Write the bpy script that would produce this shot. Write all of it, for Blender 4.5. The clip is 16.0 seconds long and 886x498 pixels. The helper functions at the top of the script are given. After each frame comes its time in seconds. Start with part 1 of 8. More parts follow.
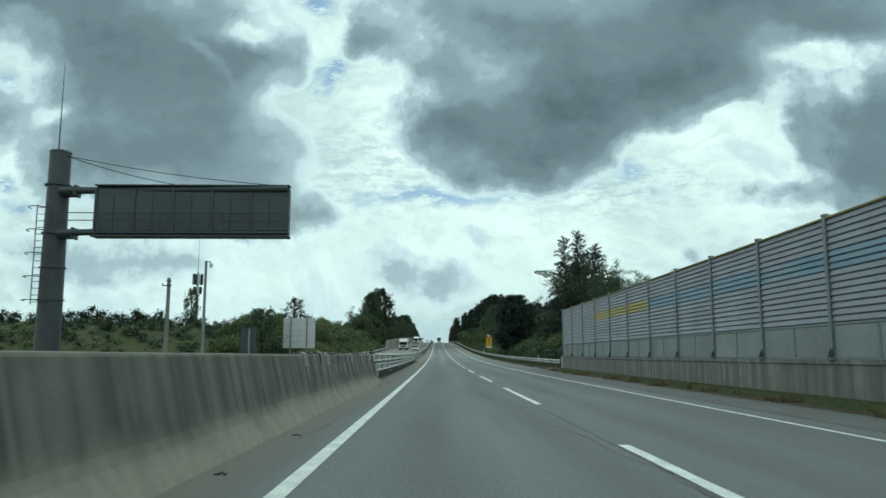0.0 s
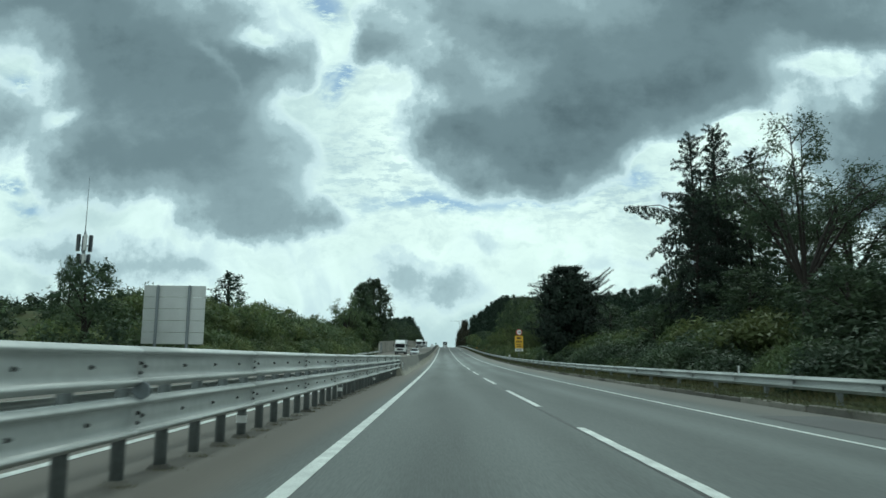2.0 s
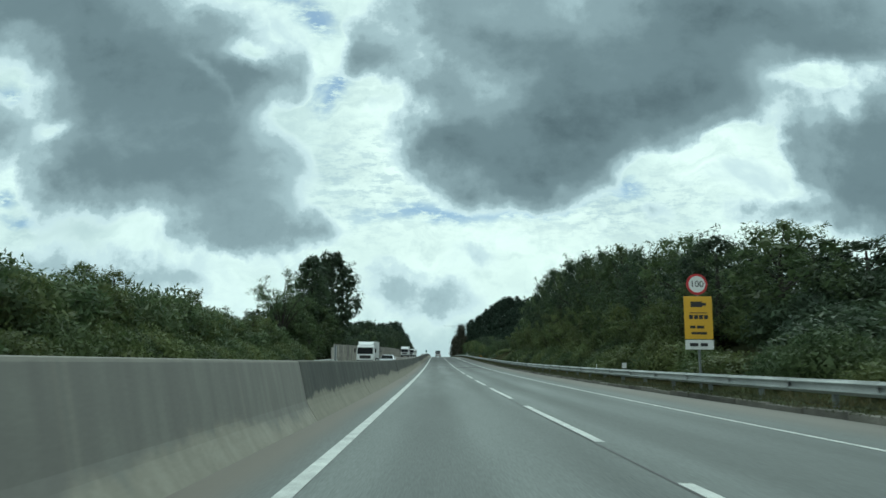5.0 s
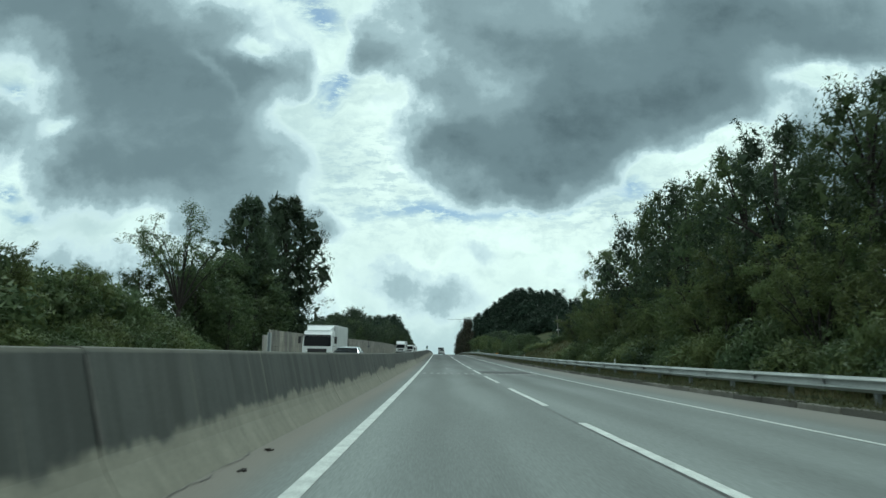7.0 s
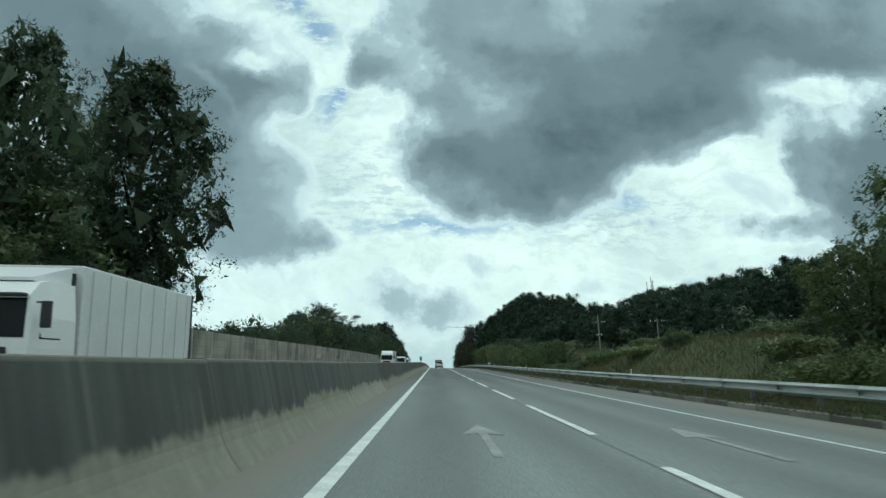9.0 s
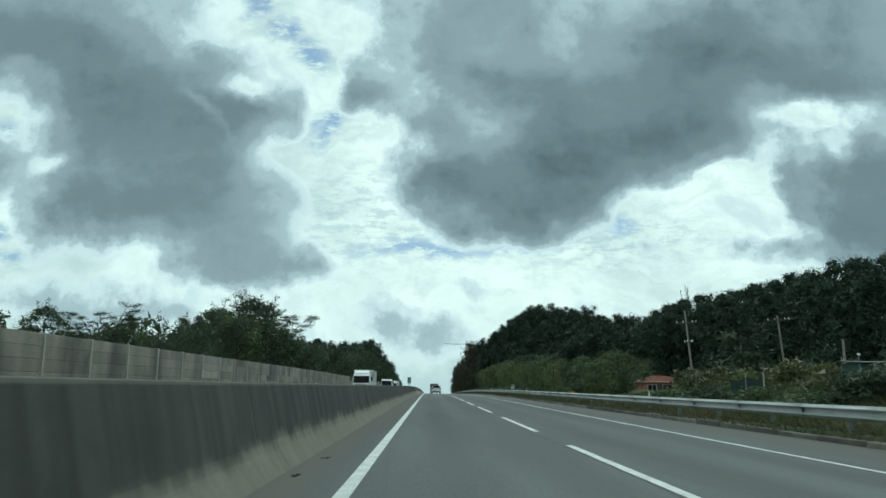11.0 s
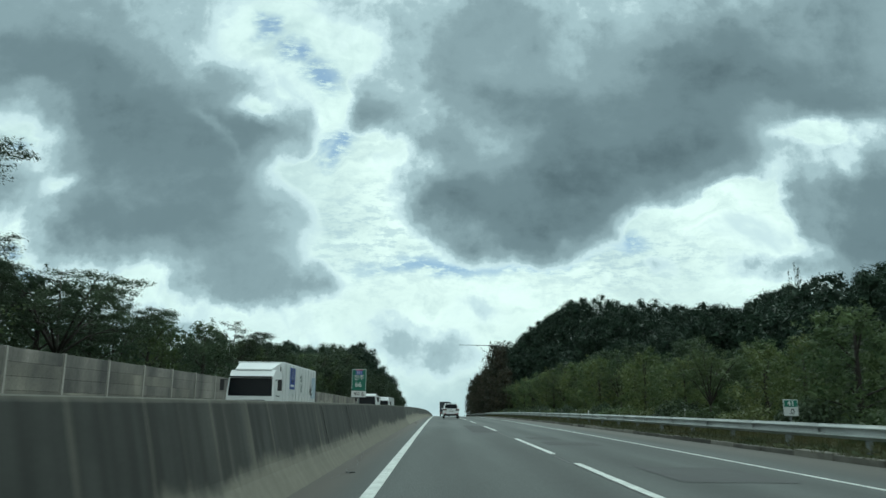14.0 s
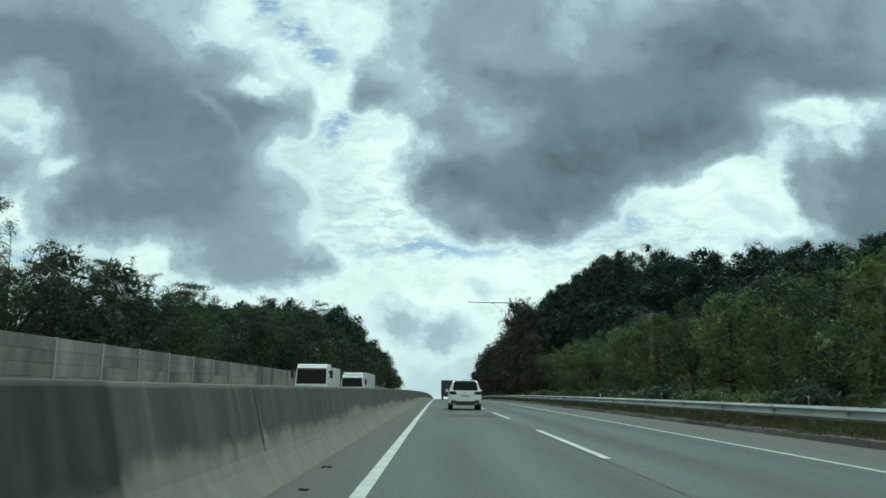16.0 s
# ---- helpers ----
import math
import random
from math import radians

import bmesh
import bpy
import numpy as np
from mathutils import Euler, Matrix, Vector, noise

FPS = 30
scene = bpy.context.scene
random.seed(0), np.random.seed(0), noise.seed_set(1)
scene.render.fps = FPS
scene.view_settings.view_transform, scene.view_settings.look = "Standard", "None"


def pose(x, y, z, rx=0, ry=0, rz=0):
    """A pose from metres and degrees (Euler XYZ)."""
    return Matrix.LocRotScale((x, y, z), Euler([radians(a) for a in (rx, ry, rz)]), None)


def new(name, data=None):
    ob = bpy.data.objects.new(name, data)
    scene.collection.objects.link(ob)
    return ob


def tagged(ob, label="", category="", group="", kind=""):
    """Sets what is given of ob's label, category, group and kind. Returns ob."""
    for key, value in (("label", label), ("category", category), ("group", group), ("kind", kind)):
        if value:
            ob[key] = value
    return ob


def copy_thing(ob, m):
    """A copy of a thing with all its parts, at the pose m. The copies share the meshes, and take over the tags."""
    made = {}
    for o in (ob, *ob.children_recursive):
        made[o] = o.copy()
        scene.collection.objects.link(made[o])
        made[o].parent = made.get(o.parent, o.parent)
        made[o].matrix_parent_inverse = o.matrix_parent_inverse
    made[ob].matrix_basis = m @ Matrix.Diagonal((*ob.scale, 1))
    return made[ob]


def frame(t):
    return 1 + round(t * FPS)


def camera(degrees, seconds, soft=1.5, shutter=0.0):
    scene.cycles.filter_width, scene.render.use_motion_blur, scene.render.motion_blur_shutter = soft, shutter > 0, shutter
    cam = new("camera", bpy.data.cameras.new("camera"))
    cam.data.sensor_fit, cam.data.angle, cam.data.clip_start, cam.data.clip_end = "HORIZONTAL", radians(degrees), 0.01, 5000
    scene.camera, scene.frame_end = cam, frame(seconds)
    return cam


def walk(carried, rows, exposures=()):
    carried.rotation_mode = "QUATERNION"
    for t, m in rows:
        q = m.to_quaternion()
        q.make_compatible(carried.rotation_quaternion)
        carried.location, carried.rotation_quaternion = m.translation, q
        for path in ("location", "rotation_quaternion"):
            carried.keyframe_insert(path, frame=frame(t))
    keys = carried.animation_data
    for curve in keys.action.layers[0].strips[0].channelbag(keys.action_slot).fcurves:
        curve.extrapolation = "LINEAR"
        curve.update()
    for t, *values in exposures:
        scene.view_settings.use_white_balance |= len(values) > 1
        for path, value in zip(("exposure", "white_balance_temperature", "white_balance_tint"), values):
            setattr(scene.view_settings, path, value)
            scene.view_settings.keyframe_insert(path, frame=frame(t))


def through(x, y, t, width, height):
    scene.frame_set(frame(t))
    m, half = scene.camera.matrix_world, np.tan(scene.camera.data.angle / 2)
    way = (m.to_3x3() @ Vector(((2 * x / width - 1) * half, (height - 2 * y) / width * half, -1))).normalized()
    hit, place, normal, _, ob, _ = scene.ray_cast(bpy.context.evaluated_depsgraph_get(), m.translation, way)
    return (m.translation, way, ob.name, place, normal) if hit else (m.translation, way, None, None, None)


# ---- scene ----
cam = camera(60.0, 16.0, 1.5, 0.12)
EXPO = -0.05
walk(cam, [
    (0, pose(1.280, 0.00, 1.108, 97.965, -0.099, -0.436)),
    (0.5, pose(1.288, 11.35, 1.111, 97.773, -0.166, -0.403)),
    (1, pose(1.295, 22.70, 1.121, 97.611, -0.219, -0.295)),
    (1.5, pose(1.302, 34.05, 1.137, 97.779, -0.376, -0.104)),
    (2, pose(1.310, 45.40, 1.161, 98.400, -0.705, -0.014)),
    (2.5, pose(1.310, 56.75, 1.202, 98.960, -0.753, -0.092)),
    (3, pose(1.310, 68.10, 1.262, 99.159, -0.865, -0.297)),
    (3.5, pose(1.310, 79.45, 1.341, 99.226, -0.600, -0.428)),
    (4, pose(1.310, 90.80, 1.439, 99.334, -0.369, -0.551)),
    (6.5, pose(1.140, 147.55, 2.222, 99.078, -0.718, -0.492)),
    (7, pose(1.137, 158.90, 2.437, 99.117, -0.866, -0.398)),
    (7.5, pose(1.103, 170.25, 2.671, 99.315, -0.911, -0.346)),
    (8, pose(1.070, 181.60, 2.922, 99.663, -1.117, -0.388)),
    (10.5, pose(0.880, 238.35, 4.418, 100.376, -0.426, -1.091)),
    (11, pose(0.870, 249.70, 4.748, 101.882, -0.631, -1.044)),
    (11.5, pose(0.860, 261.05, 5.086, 106.130, -0.811, -0.735)),
    (12, pose(0.850, 272.40, 5.427, 103.095, -0.067, -0.522)),
    (12.5, pose(0.855, 283.75, 5.769, 104.173, -0.310, -0.462)),
    (13, pose(0.860, 295.10, 6.112, 102.851, -0.749, -0.276)),
    (13.5, pose(0.855, 306.45, 6.456, 103.005, -0.993, -0.317)),
    (14, pose(0.850, 317.80, 6.802, 103.253, -0.653, -0.382)),
    (14.5, pose(0.835, 329.15, 7.144, 103.165, -0.227, -0.608)),
    (15, pose(0.820, 340.50, 7.472, 102.744, -0.302, -0.925)),
    (15.5, pose(0.825, 351.85, 7.787, 102.144, -0.256, -0.643)),
    (16, pose(0.830, 363.20, 8.089, 101.830, -0.510, -0.318)),
], [(0, EXPO, 5870, -6), (16, EXPO, 5870, -6)])

# ---- world, sun, exposure ----
SKY = bpy.data.worlds.new("overcast_sky")
scene.world = SKY
SKY.use_nodes = True
SUN_EL, SUN_AZ = 52.0, 14.0  # degrees; azimuth from straight ahead to the right


def build_sky():
    nt = SKY.node_tree
    N, Lk = nt.nodes, nt.links
    N.clear()

    def n(kind, **kw):
        nd = N.new(kind)
        for k, v in kw.items():
            if k == "op":
                nd.operation = v
            elif isinstance(k, str) and k.startswith("i"):
                nd.inputs[int(k[1:])].default_value = v
        return nd

    def link(a, b, i):
        Lk.new(a, b.inputs[i])

    def m(op, a, b=None, clamp=False):
        nd = N.new("ShaderNodeMath")
        nd.operation, nd.use_clamp = op, clamp
        for i, s in enumerate((a, b)):
            if s is None:
                continue
            if isinstance(s, (int, float)):
                nd.inputs[i].default_value = s
            else:
                Lk.new(s, nd.inputs[i])
        return nd.outputs[0]

    def smooth(x, lo, hi):
        nd = N.new("ShaderNodeMapRange")
        nd.interpolation_type = "SMOOTHSTEP"
        nd.inputs[1].default_value, nd.inputs[2].default_value = lo, hi
        Lk.new(x, nd.inputs[0])
        return nd.outputs[0]

    def noise_tex(vec, scale, detail, rough, dist=0.0):
        nd = N.new("ShaderNodeTexNoise")
        nd.inputs["Scale"].default_value, nd.inputs["Detail"].default_value = scale, detail
        nd.inputs["Roughness"].default_value, nd.inputs["Distortion"].default_value = rough, dist
        Lk.new(vec, nd.inputs["Vector"])
        return nd

    def mixc(f, a, b):
        nd = N.new("ShaderNodeMix")
        nd.data_type = "RGBA"
        for s, i in ((f, 0), (a, 6), (b, 7)):
            if isinstance(s, (tuple, float)):
                nd.inputs[i].default_value = s
            else:
                Lk.new(s, nd.inputs[i])
        return nd.outputs[2]

    tc = N.new("ShaderNodeTexCoord")
    sep = N.new("ShaderNodeSeparateXYZ")
    Lk.new(tc.outputs["Generated"], sep.inputs[0])
    x, y, z = sep.outputs
    ahead = m("MAXIMUM", y, 0.12)
    u, v = m("DIVIDE", x, ahead), m("DIVIDE", z, ahead)
    comb = N.new("ShaderNodeCombineXYZ")
    Lk.new(u, comb.inputs[0]), Lk.new(v, comb.inputs[1])
    plane = comb.outputs[0]
    # a second, wider projection on a level cloud base, for texture towards the horizon
    zz = m("ADD", m("MAXIMUM", z, 0.0), 0.22)
    comb2 = N.new("ShaderNodeCombineXYZ")
    Lk.new(m("DIVIDE", x, zz), comb2.inputs[0]), Lk.new(m("DIVIDE", y, zz), comb2.inputs[1])
    base = comb2.outputs[0]

    # ragged edges: push the coordinates about by noise
    w1 = noise_tex(plane, 6.0, 6.0, 0.55)
    sub = N.new("ShaderNodeVectorMath")
    sub.operation = "SUBTRACT"
    Lk.new(w1.outputs["Color"], sub.inputs[0])
    sub.inputs[1].default_value = (0.5, 0.5, 0.5)
    sc = N.new("ShaderNodeVectorMath")
    sc.operation = "SCALE"
    Lk.new(sub.outputs[0], sc.inputs[0])
    sc.inputs["Scale"].default_value = 0.16
    add = N.new("ShaderNodeVectorMath")
    add.operation = "ADD"
    Lk.new(plane, add.inputs[0]), Lk.new(sc.outputs[0], add.inputs[1])
    warped = add.outputs[0]

    def ball(cu, cv, ru, rv, ang, src):
        """1 in the middle of an ellipse, 0 on its rim."""
        gr = N.new("ShaderNodeTexGradient")
        gr.gradient_type = "SPHERICAL"
        mp = gr.texture_mapping
        mp.vector_type = "TEXTURE"
        mp.translation, mp.rotation, mp.scale = (cu, cv, 0), (0, 0, radians(ang)), (ru, rv, 1)
        Lk.new(src, gr.inputs[0])
        return gr.outputs["Fac"]

    def mass(items, src, hard=0.35):
        total = None
        for cu, cv, ru, rv, ang in items:
            b = smooth(ball(cu, cv, 1.25 * ru, 1.25 * rv, ang, src), 0.0, 1 - hard / 1.25)
            total = b if total is None else m("MAXIMUM", total, b)
        return total

    # cloud bodies: centre, half axes, tilt and thickness of each billow
    left_bank = [(-0.574, 0.486, 0.105, 0.055, 0, 0.62), (-0.449, 0.457, 0.12, 0.069, 0, 0.64), (-0.35, 0.419, 0.095, 0.063, 0, 0.54), (-0.223, 0.408, 0.075, 0.027, 8, 0.66), (-0.481, 0.379, 0.078, 0.049, 0, 0.45),
                 (-0.389, 0.318, 0.101, 0.068, 0, 0.62), (-0.288, 0.306, 0.058, 0.06, 0, 0.59), (-0.436, 0.253, 0.091, 0.046, 0, 0.59), (-0.328, 0.237, 0.091, 0.037, 0, 0.59), (-0.507, 0.272, 0.042, 0.047, 0, 0.37),
                 (-0.588, 0.335, 0.035, 0.032, 0, 0.43), (-0.67, 0.336, 0.07, 0.073, 0, 0.54), (-0.689, 0.51, 0.097, 0.07, 0, 0.54), (-0.259, 0.215, 0.04, 0.018, 0, 0.42), (-0.203, 0.28, 0.024, 0.04, 0, 0.36)]
    upper_haze = [(-0.594, 0.588, 0.099, 0.05, 0, 0.42), (-0.428, 0.57, 0.074, 0.04, 0, 0.4), (-0.34, 0.605, 0.058, 0.036, 0, 0.32), (-0.504, 0.67, 0.134, 0.056, 0, 0.35), (-0.178, 0.677, 0.134, 0.038, 0, 0.30),
                  (-0.059, 0.559, 0.041, 0.036, 0, 0.26), (-0.29, 0.495, 0.05, 0.035, 0, 0.30), (-0.13, 0.61, 0.08, 0.035, 0, 0.28), (-0.728, 0.653, 0.125, 0.084, 0, 0.4)]
    right_bank = [(-0.102, 0.447, 0.033, 0.053, 0, 0.62), (-0.081, 0.409, 0.032, 0.025, 0, 0.35), (0.002, 0.48, 0.064, 0.065, 0, 0.5), (-0.002, 0.376, 0.047, 0.021, 0, 0.45), (0.064, 0.558, 0.098, 0.054, 0, 0.55),
                  (0.109, 0.437, 0.095, 0.064, 0, 0.58), (0.190, 0.345, 0.085, 0.056, 0, 0.82), (0.105, 0.296, 0.096, 0.049, 0, 0.74), (0.021, 0.316, 0.062, 0.038, 0, 0.66), (0.165, 0.268, 0.055, 0.030, 0, 0.66),
                  (0.085, 0.242, 0.057, 0.021, 0, 0.55), (0.257, 0.379, 0.086, 0.066, 0, 0.66), (0.247, 0.479, 0.12, 0.078, 0, 0.55), (0.346, 0.378, 0.070, 0.034, 0, 0.58), (0.381, 0.453, 0.112, 0.064, -8, 0.62)]
    right_reach = [(0.505, 0.486, 0.12, 0.054, -12, 0.63), (0.627, 0.555, 0.106, 0.072, 0, 0.54), (0.391, 0.565, 0.123, 0.054, 0, 0.54), (0.571, 0.443, 0.072, 0.025, -10, 0.35), (0.436, 0.366, 0.043, 0.023, 0, 0.33),
                   (0.7, 0.502, 0.097, 0.106, 0, 0.47), (0.233, 0.665, 0.251, 0.075, 0, 0.42), (0.611, 0.672, 0.168, 0.076, 0, 0.47)]
    side_bank = [(0.546, 0.313, 0.052, 0.044, 0, 0.62), (0.614, 0.329, 0.046, 0.056, 0, 0.6), (0.479, 0.302, 0.028, 0.02, 0, 0.45), (0.559, 0.243, 0.064, 0.042, 0, 0.58), (0.46, 0.208, 0.041, 0.02, 0, 0.52),
                 (0.591, 0.206, 0.06, 0.027, 0, 0.5), (0.663, 0.274, 0.069, 0.079, 0, 0.55)]
    low_scud = [(-0.219, 0.174, 0.078, 0.019, 0, 0.46), (-0.159, 0.169, 0.027, 0.018, 0, 0.34), (-0.29, 0.186, 0.055, 0.020, 0, 0.42), (-0.029, 0.093, 0.048, 0.026, 0, 0.37), (-0.062, 0.115, 0.044, 0.017, 0, 0.29),
                (0.019, 0.099, 0.044, 0.021, 0, 0.29), (0.058, 0.147, 0.031, 0.012, 0, 0.30), (-0.034, 0.139, 0.031, 0.007, 0, 0.21), (0.296, 0.224, 0.018, 0.016, 0, 0.37), (0.207, 0.182, 0.01, 0.007, 0, 0.16)]
    far_scud = [(-0.411, 0.130, 0.070, 0.020, 0, 0.42), (-0.531, 0.149, 0.060, 0.020, 0, 0.32), (-0.313, 0.108, 0.045, 0.019, 0, 0.30), (-0.224, 0.07, 0.066, 0.015, 0, 0.19), (0.328, 0.139, 0.025, 0.017, 0, 0.36),
                (0.242, 0.124, 0.037, 0.011, 0, 0.19), (0.466, 0.155, 0.06, 0.011, 0, 0.26), (-0.481, 0.071, 0.088, 0.012, 0, 0.17)]
    gaps = [(-0.593, 0.4, 0.043, 0.033, 0, 0.55), (-0.516, 0.335, 0.02, 0.011, 30, 0.4), (-0.24, 0.436, 0.035, 0.013, -10, 0.5), (-0.322, 0.407, 0.009, 0.033, 40, 0.18), (0.289, 0.561, 0.021, 0.049, 0, 0.16),
            (-0.059, 0.585, 0.049, 0.036, 0, 0.14), (-0.104, 0.381, 0.028, 0.013, 30, 0.3), (0.067, 0.514, 0.032, 0.023, 0, 0.14), (0.525, 0.398, 0.036, 0.017, 0, 0.5), (0.574, 0.353, 0.017, 0.01, 0, 0.3),
            (-0.55, 0.25, 0.034, 0.031, 0, 0.35), (-0.189, 0.357, 0.039, 0.032, 0, 0.25), (-0.138, 0.43, 0.016, 0.05, 0, 0.5), (0.47, 0.385, 0.030, 0.012, 0, 0.2),
            (0.288, 0.286, 0.036, 0.022, 18, 0.75), (0.375, 0.305, 0.042, 0.016, 12, 0.6)]

    def thickness(items, src):
        clear_part = None
        for cu, cv, ru, rv, ang, w in items:
            thin = smooth(ball(cu, cv, 2.25 * ru, 2.2 * rv, ang, src), 0.0, 1.0)
            thin.node.inputs[3].default_value, thin.node.inputs[4].default_value = 1.0, 1.0 - w
            clear_part = thin if clear_part is None else m("MULTIPLY", clear_part, thin)
        return m("SUBTRACT", 1.0, clear_part)

    body = thickness(left_bank + upper_haze + right_bank + right_reach + side_bank + low_scud + far_scud, warped)
    hole = thickness(gaps, warped)
    blue = mass([(0.0, 0.208, 0.125, 0.024, 4), (0.235, 0.246, 0.06, 0.020, 14), (-0.140, 0.385, 0.021, 0.040, -20), (-0.165, 0.49, 0.035, 0.03, -30), (0.11, 0.218, 0.11, 0.022, 8),
                 (-0.585, 0.36, 0.04, 0.038, 0), (-0.54, 0.21, 0.035, 0.016, 0), (-0.575, 0.247, 0.04, 0.014, 0), (-0.24, 0.565, 0.028, 0.02, -30), (-0.20, 0.525, 0.03, 0.018, -30)], warped, 0.1)

    front = smooth(y, 0.25, 0.45)
    fine = noise_tex(plane, 24.0, 9.0, 0.66)
    soft = noise_tex(plane, 5.5, 5.0, 0.55, 0.4)
    ripple = noise_tex(plane, 1.0, 5.0, 0.7)
    stretch = N.new("ShaderNodeMapping")
    stretch.inputs["Scale"].default_value = (34.0, 95.0, 1)
    Lk.new(plane, stretch.inputs[0])
    Lk.new(stretch.outputs[0], ripple.inputs["Vector"])
    # the rest of the sky: broken cloud of the same kind, brighter overhead
    wide = noise_tex(base, 0.9, 6.0, 0.55, 0.3)
    wide_dark = smooth(wide.outputs["Fac"], 0.50, 0.72)

    SkyT = N.new("ShaderNodeTexSky")
    SkyT.sky_type = "NISHITA"
    SkyT.sun_disc = False
    SkyT.sun_elevation, SkyT.sun_rotation = radians(SUN_EL), radians(SUN_AZ)
    hs = N.new("ShaderNodeVectorMath")
    hs.operation = "SCALE"
    Lk.new(SkyT.outputs[0], hs.inputs[0])
    hs.inputs["Scale"].default_value = 0.10
    clear = mixc(0.6, hs.outputs[0], (0.31, 0.45, 0.60, 1))

    # high white sheet, creamy towards the hidden sun, bluish grey low down
    shade = smooth(soft.outputs["Fac"], 0.30, 0.70)
    sheet = mixc(shade, (0.55, 0.655, 0.665, 1), (0.95, 1.06, 0.99, 1))
    low = smooth(v, 0.10, 0.0)
    sheet = mixc(m("MULTIPLY", low, 0.35), sheet, (0.50, 0.60, 0.64, 1))
    glow_map = mass([(0.10, 0.17, 0.45, 0.10, 0), (-0.08, 0.30, 0.10, 0.20, 15), (0.38, 0.27, 0.14, 0.09, 10)], warped, 0.0)
    sheet = mixc(m("MULTIPLY", glow_map, 0.72), sheet, (1.04, 1.13, 1.03, 1))
    # thin streaked layers
    stre = N.new("ShaderNodeMapping")
    stre.inputs["Scale"].default_value = (5.5, 19.0, 1)
    Lk.new(warped, stre.inputs[0])
    streak = noise_tex(stre.outputs[0], 1.0, 8.0, 0.66, 0.3)
    sheet = mixc(m("MULTIPLY", smooth(streak.outputs["Fac"], 0.47, 0.66), 0.42), sheet, (0.50, 0.60, 0.625, 1))
    sheet = mixc(m("MULTIPLY", smooth(streak.outputs["Fac"], 0.45, 0.30), 0.5), sheet, (1.05, 1.15, 1.06, 1))
    sheet = mixc(m("MULTIPLY", smooth(fine.outputs["Fac"], 0.48, 0.66), 0.30), sheet, (0.52, 0.62, 0.65, 1))
    scales = mass([(-0.07, 0.26, 0.20, 0.10, 10), (0.25, 0.22, 0.20, 0.05, 5)], plane, 0.1)
    sheet = mixc(m("MULTIPLY", m("MULTIPLY", smooth(ripple.outputs["Fac"], 0.46, 0.60), scales), 0.55), sheet, (0.46, 0.57, 0.64, 1))
    blue_f = m("MULTIPLY", m("MULTIPLY", blue, front), smooth(ripple.outputs["Fac"], 0.33, 0.54))
    col = mixc(blue_f, sheet, clear)
    # cloud bodies: thin and bright at the ragged rims, darker and mottled inside
    lumps = noise_tex(warped, 9.5, 6.0, 0.58, 0.0)
    bands = N.new("ShaderNodeMapping")
    bands.inputs["Scale"].default_value = (3.4, 6.2, 1)
    Lk.new(plane, bands.inputs[0])
    folds = noise_tex(bands.outputs[0], 1.0, 6.0, 0.56)
    # light comes through from behind: thin cloud is white, thick cloud is slate grey
    rim = m("SUBTRACT", 1.0, m("MULTIPLY", smooth(body, 0.42, 0.74), 0.72))
    curls = m("ADD", m("MULTIPLY", m("SUBTRACT", lumps.outputs["Fac"], 0.5), 0.80), m("MULTIPLY", m("SUBTRACT", fine.outputs["Fac"], 0.5), 0.50))
    uneven = m("ADD", m("MULTIPLY", curls, rim), m("MULTIPLY", m("SUBTRACT", folds.outputs["Fac"], 0.5), 0.52))
    veil = m("MULTIPLY", smooth(soft.outputs["Fac"], 0.40, 0.72), 0.30)
    keep_in = smooth(body, 0.0, 0.42)
    dens = m("MULTIPLY", m("ADD", m("SUBTRACT", m("MAXIMUM", body, m("MULTIPLY", veil, m("SUBTRACT", 1.0, blue))), m("MULTIPLY", hole, 0.8)), m("MULTIPLY", uneven, keep_in)), front)
    tones = N.new("ShaderNodeValToRGB")
    Lk.new(dens, tones.inputs[0])
    tones.color_ramp.interpolation = "EASE"
    for p, tone in ((0.12, (0.94, 1.03, 0.99)), (0.27, (0.70, 0.80, 0.82)), (0.43, (0.455, 0.55, 0.58)), (0.62, (0.305, 0.378, 0.406)), (0.80, (0.195, 0.250, 0.274)), (0.97, (0.112, 0.150, 0.168))):
        e = tones.color_ramp.elements.new(p)
        e.color = (*tone, 1)
    tones.color_ramp.elements.remove(tones.color_ramp.elements[0])
    tones.color_ramp.elements.remove(tones.color_ramp.elements[len(tones.color_ramp.elements) - 1])
    col = mixc(smooth(dens, 0.07, 0.30), col, tones.outputs[0])
    rest = mixc(m("MULTIPLY", wide_dark, 0.85), (0.95, 1.0, 0.98, 1), (0.30, 0.34, 0.36, 1))
    col = mixc(front, rest, col)
    # ground haze below the horizon
    under = smooth(z, 0.0, -0.05)
    col = mixc(under, col, (0.10, 0.12, 0.10, 1))
    bg = N.new("ShaderNodeBackground")
    bg.inputs[1].default_value = 1.0
    Lk.new(col, bg.inputs[0])
    out = N.new("ShaderNodeOutputWorld")
    Lk.new(bg.outputs[0], out.inputs[0])


build_sky()
sun = new("sun", bpy.data.lights.new("sun", "SUN"))
sun.data.energy, sun.data.angle, sun.data.color = 1.0, radians(14), (1.0, 0.985, 0.93)
az, el = radians(SUN_AZ), radians(SUN_EL)
SUN_WAY = Vector((math.sin(az) * math.cos(el), math.cos(az) * math.cos(el), math.sin(el)))
sun.matrix_world = Matrix.Translation((0, 0, 120)) @ SUN_WAY.to_track_quat("Z", "Y").to_matrix().to_4x4()

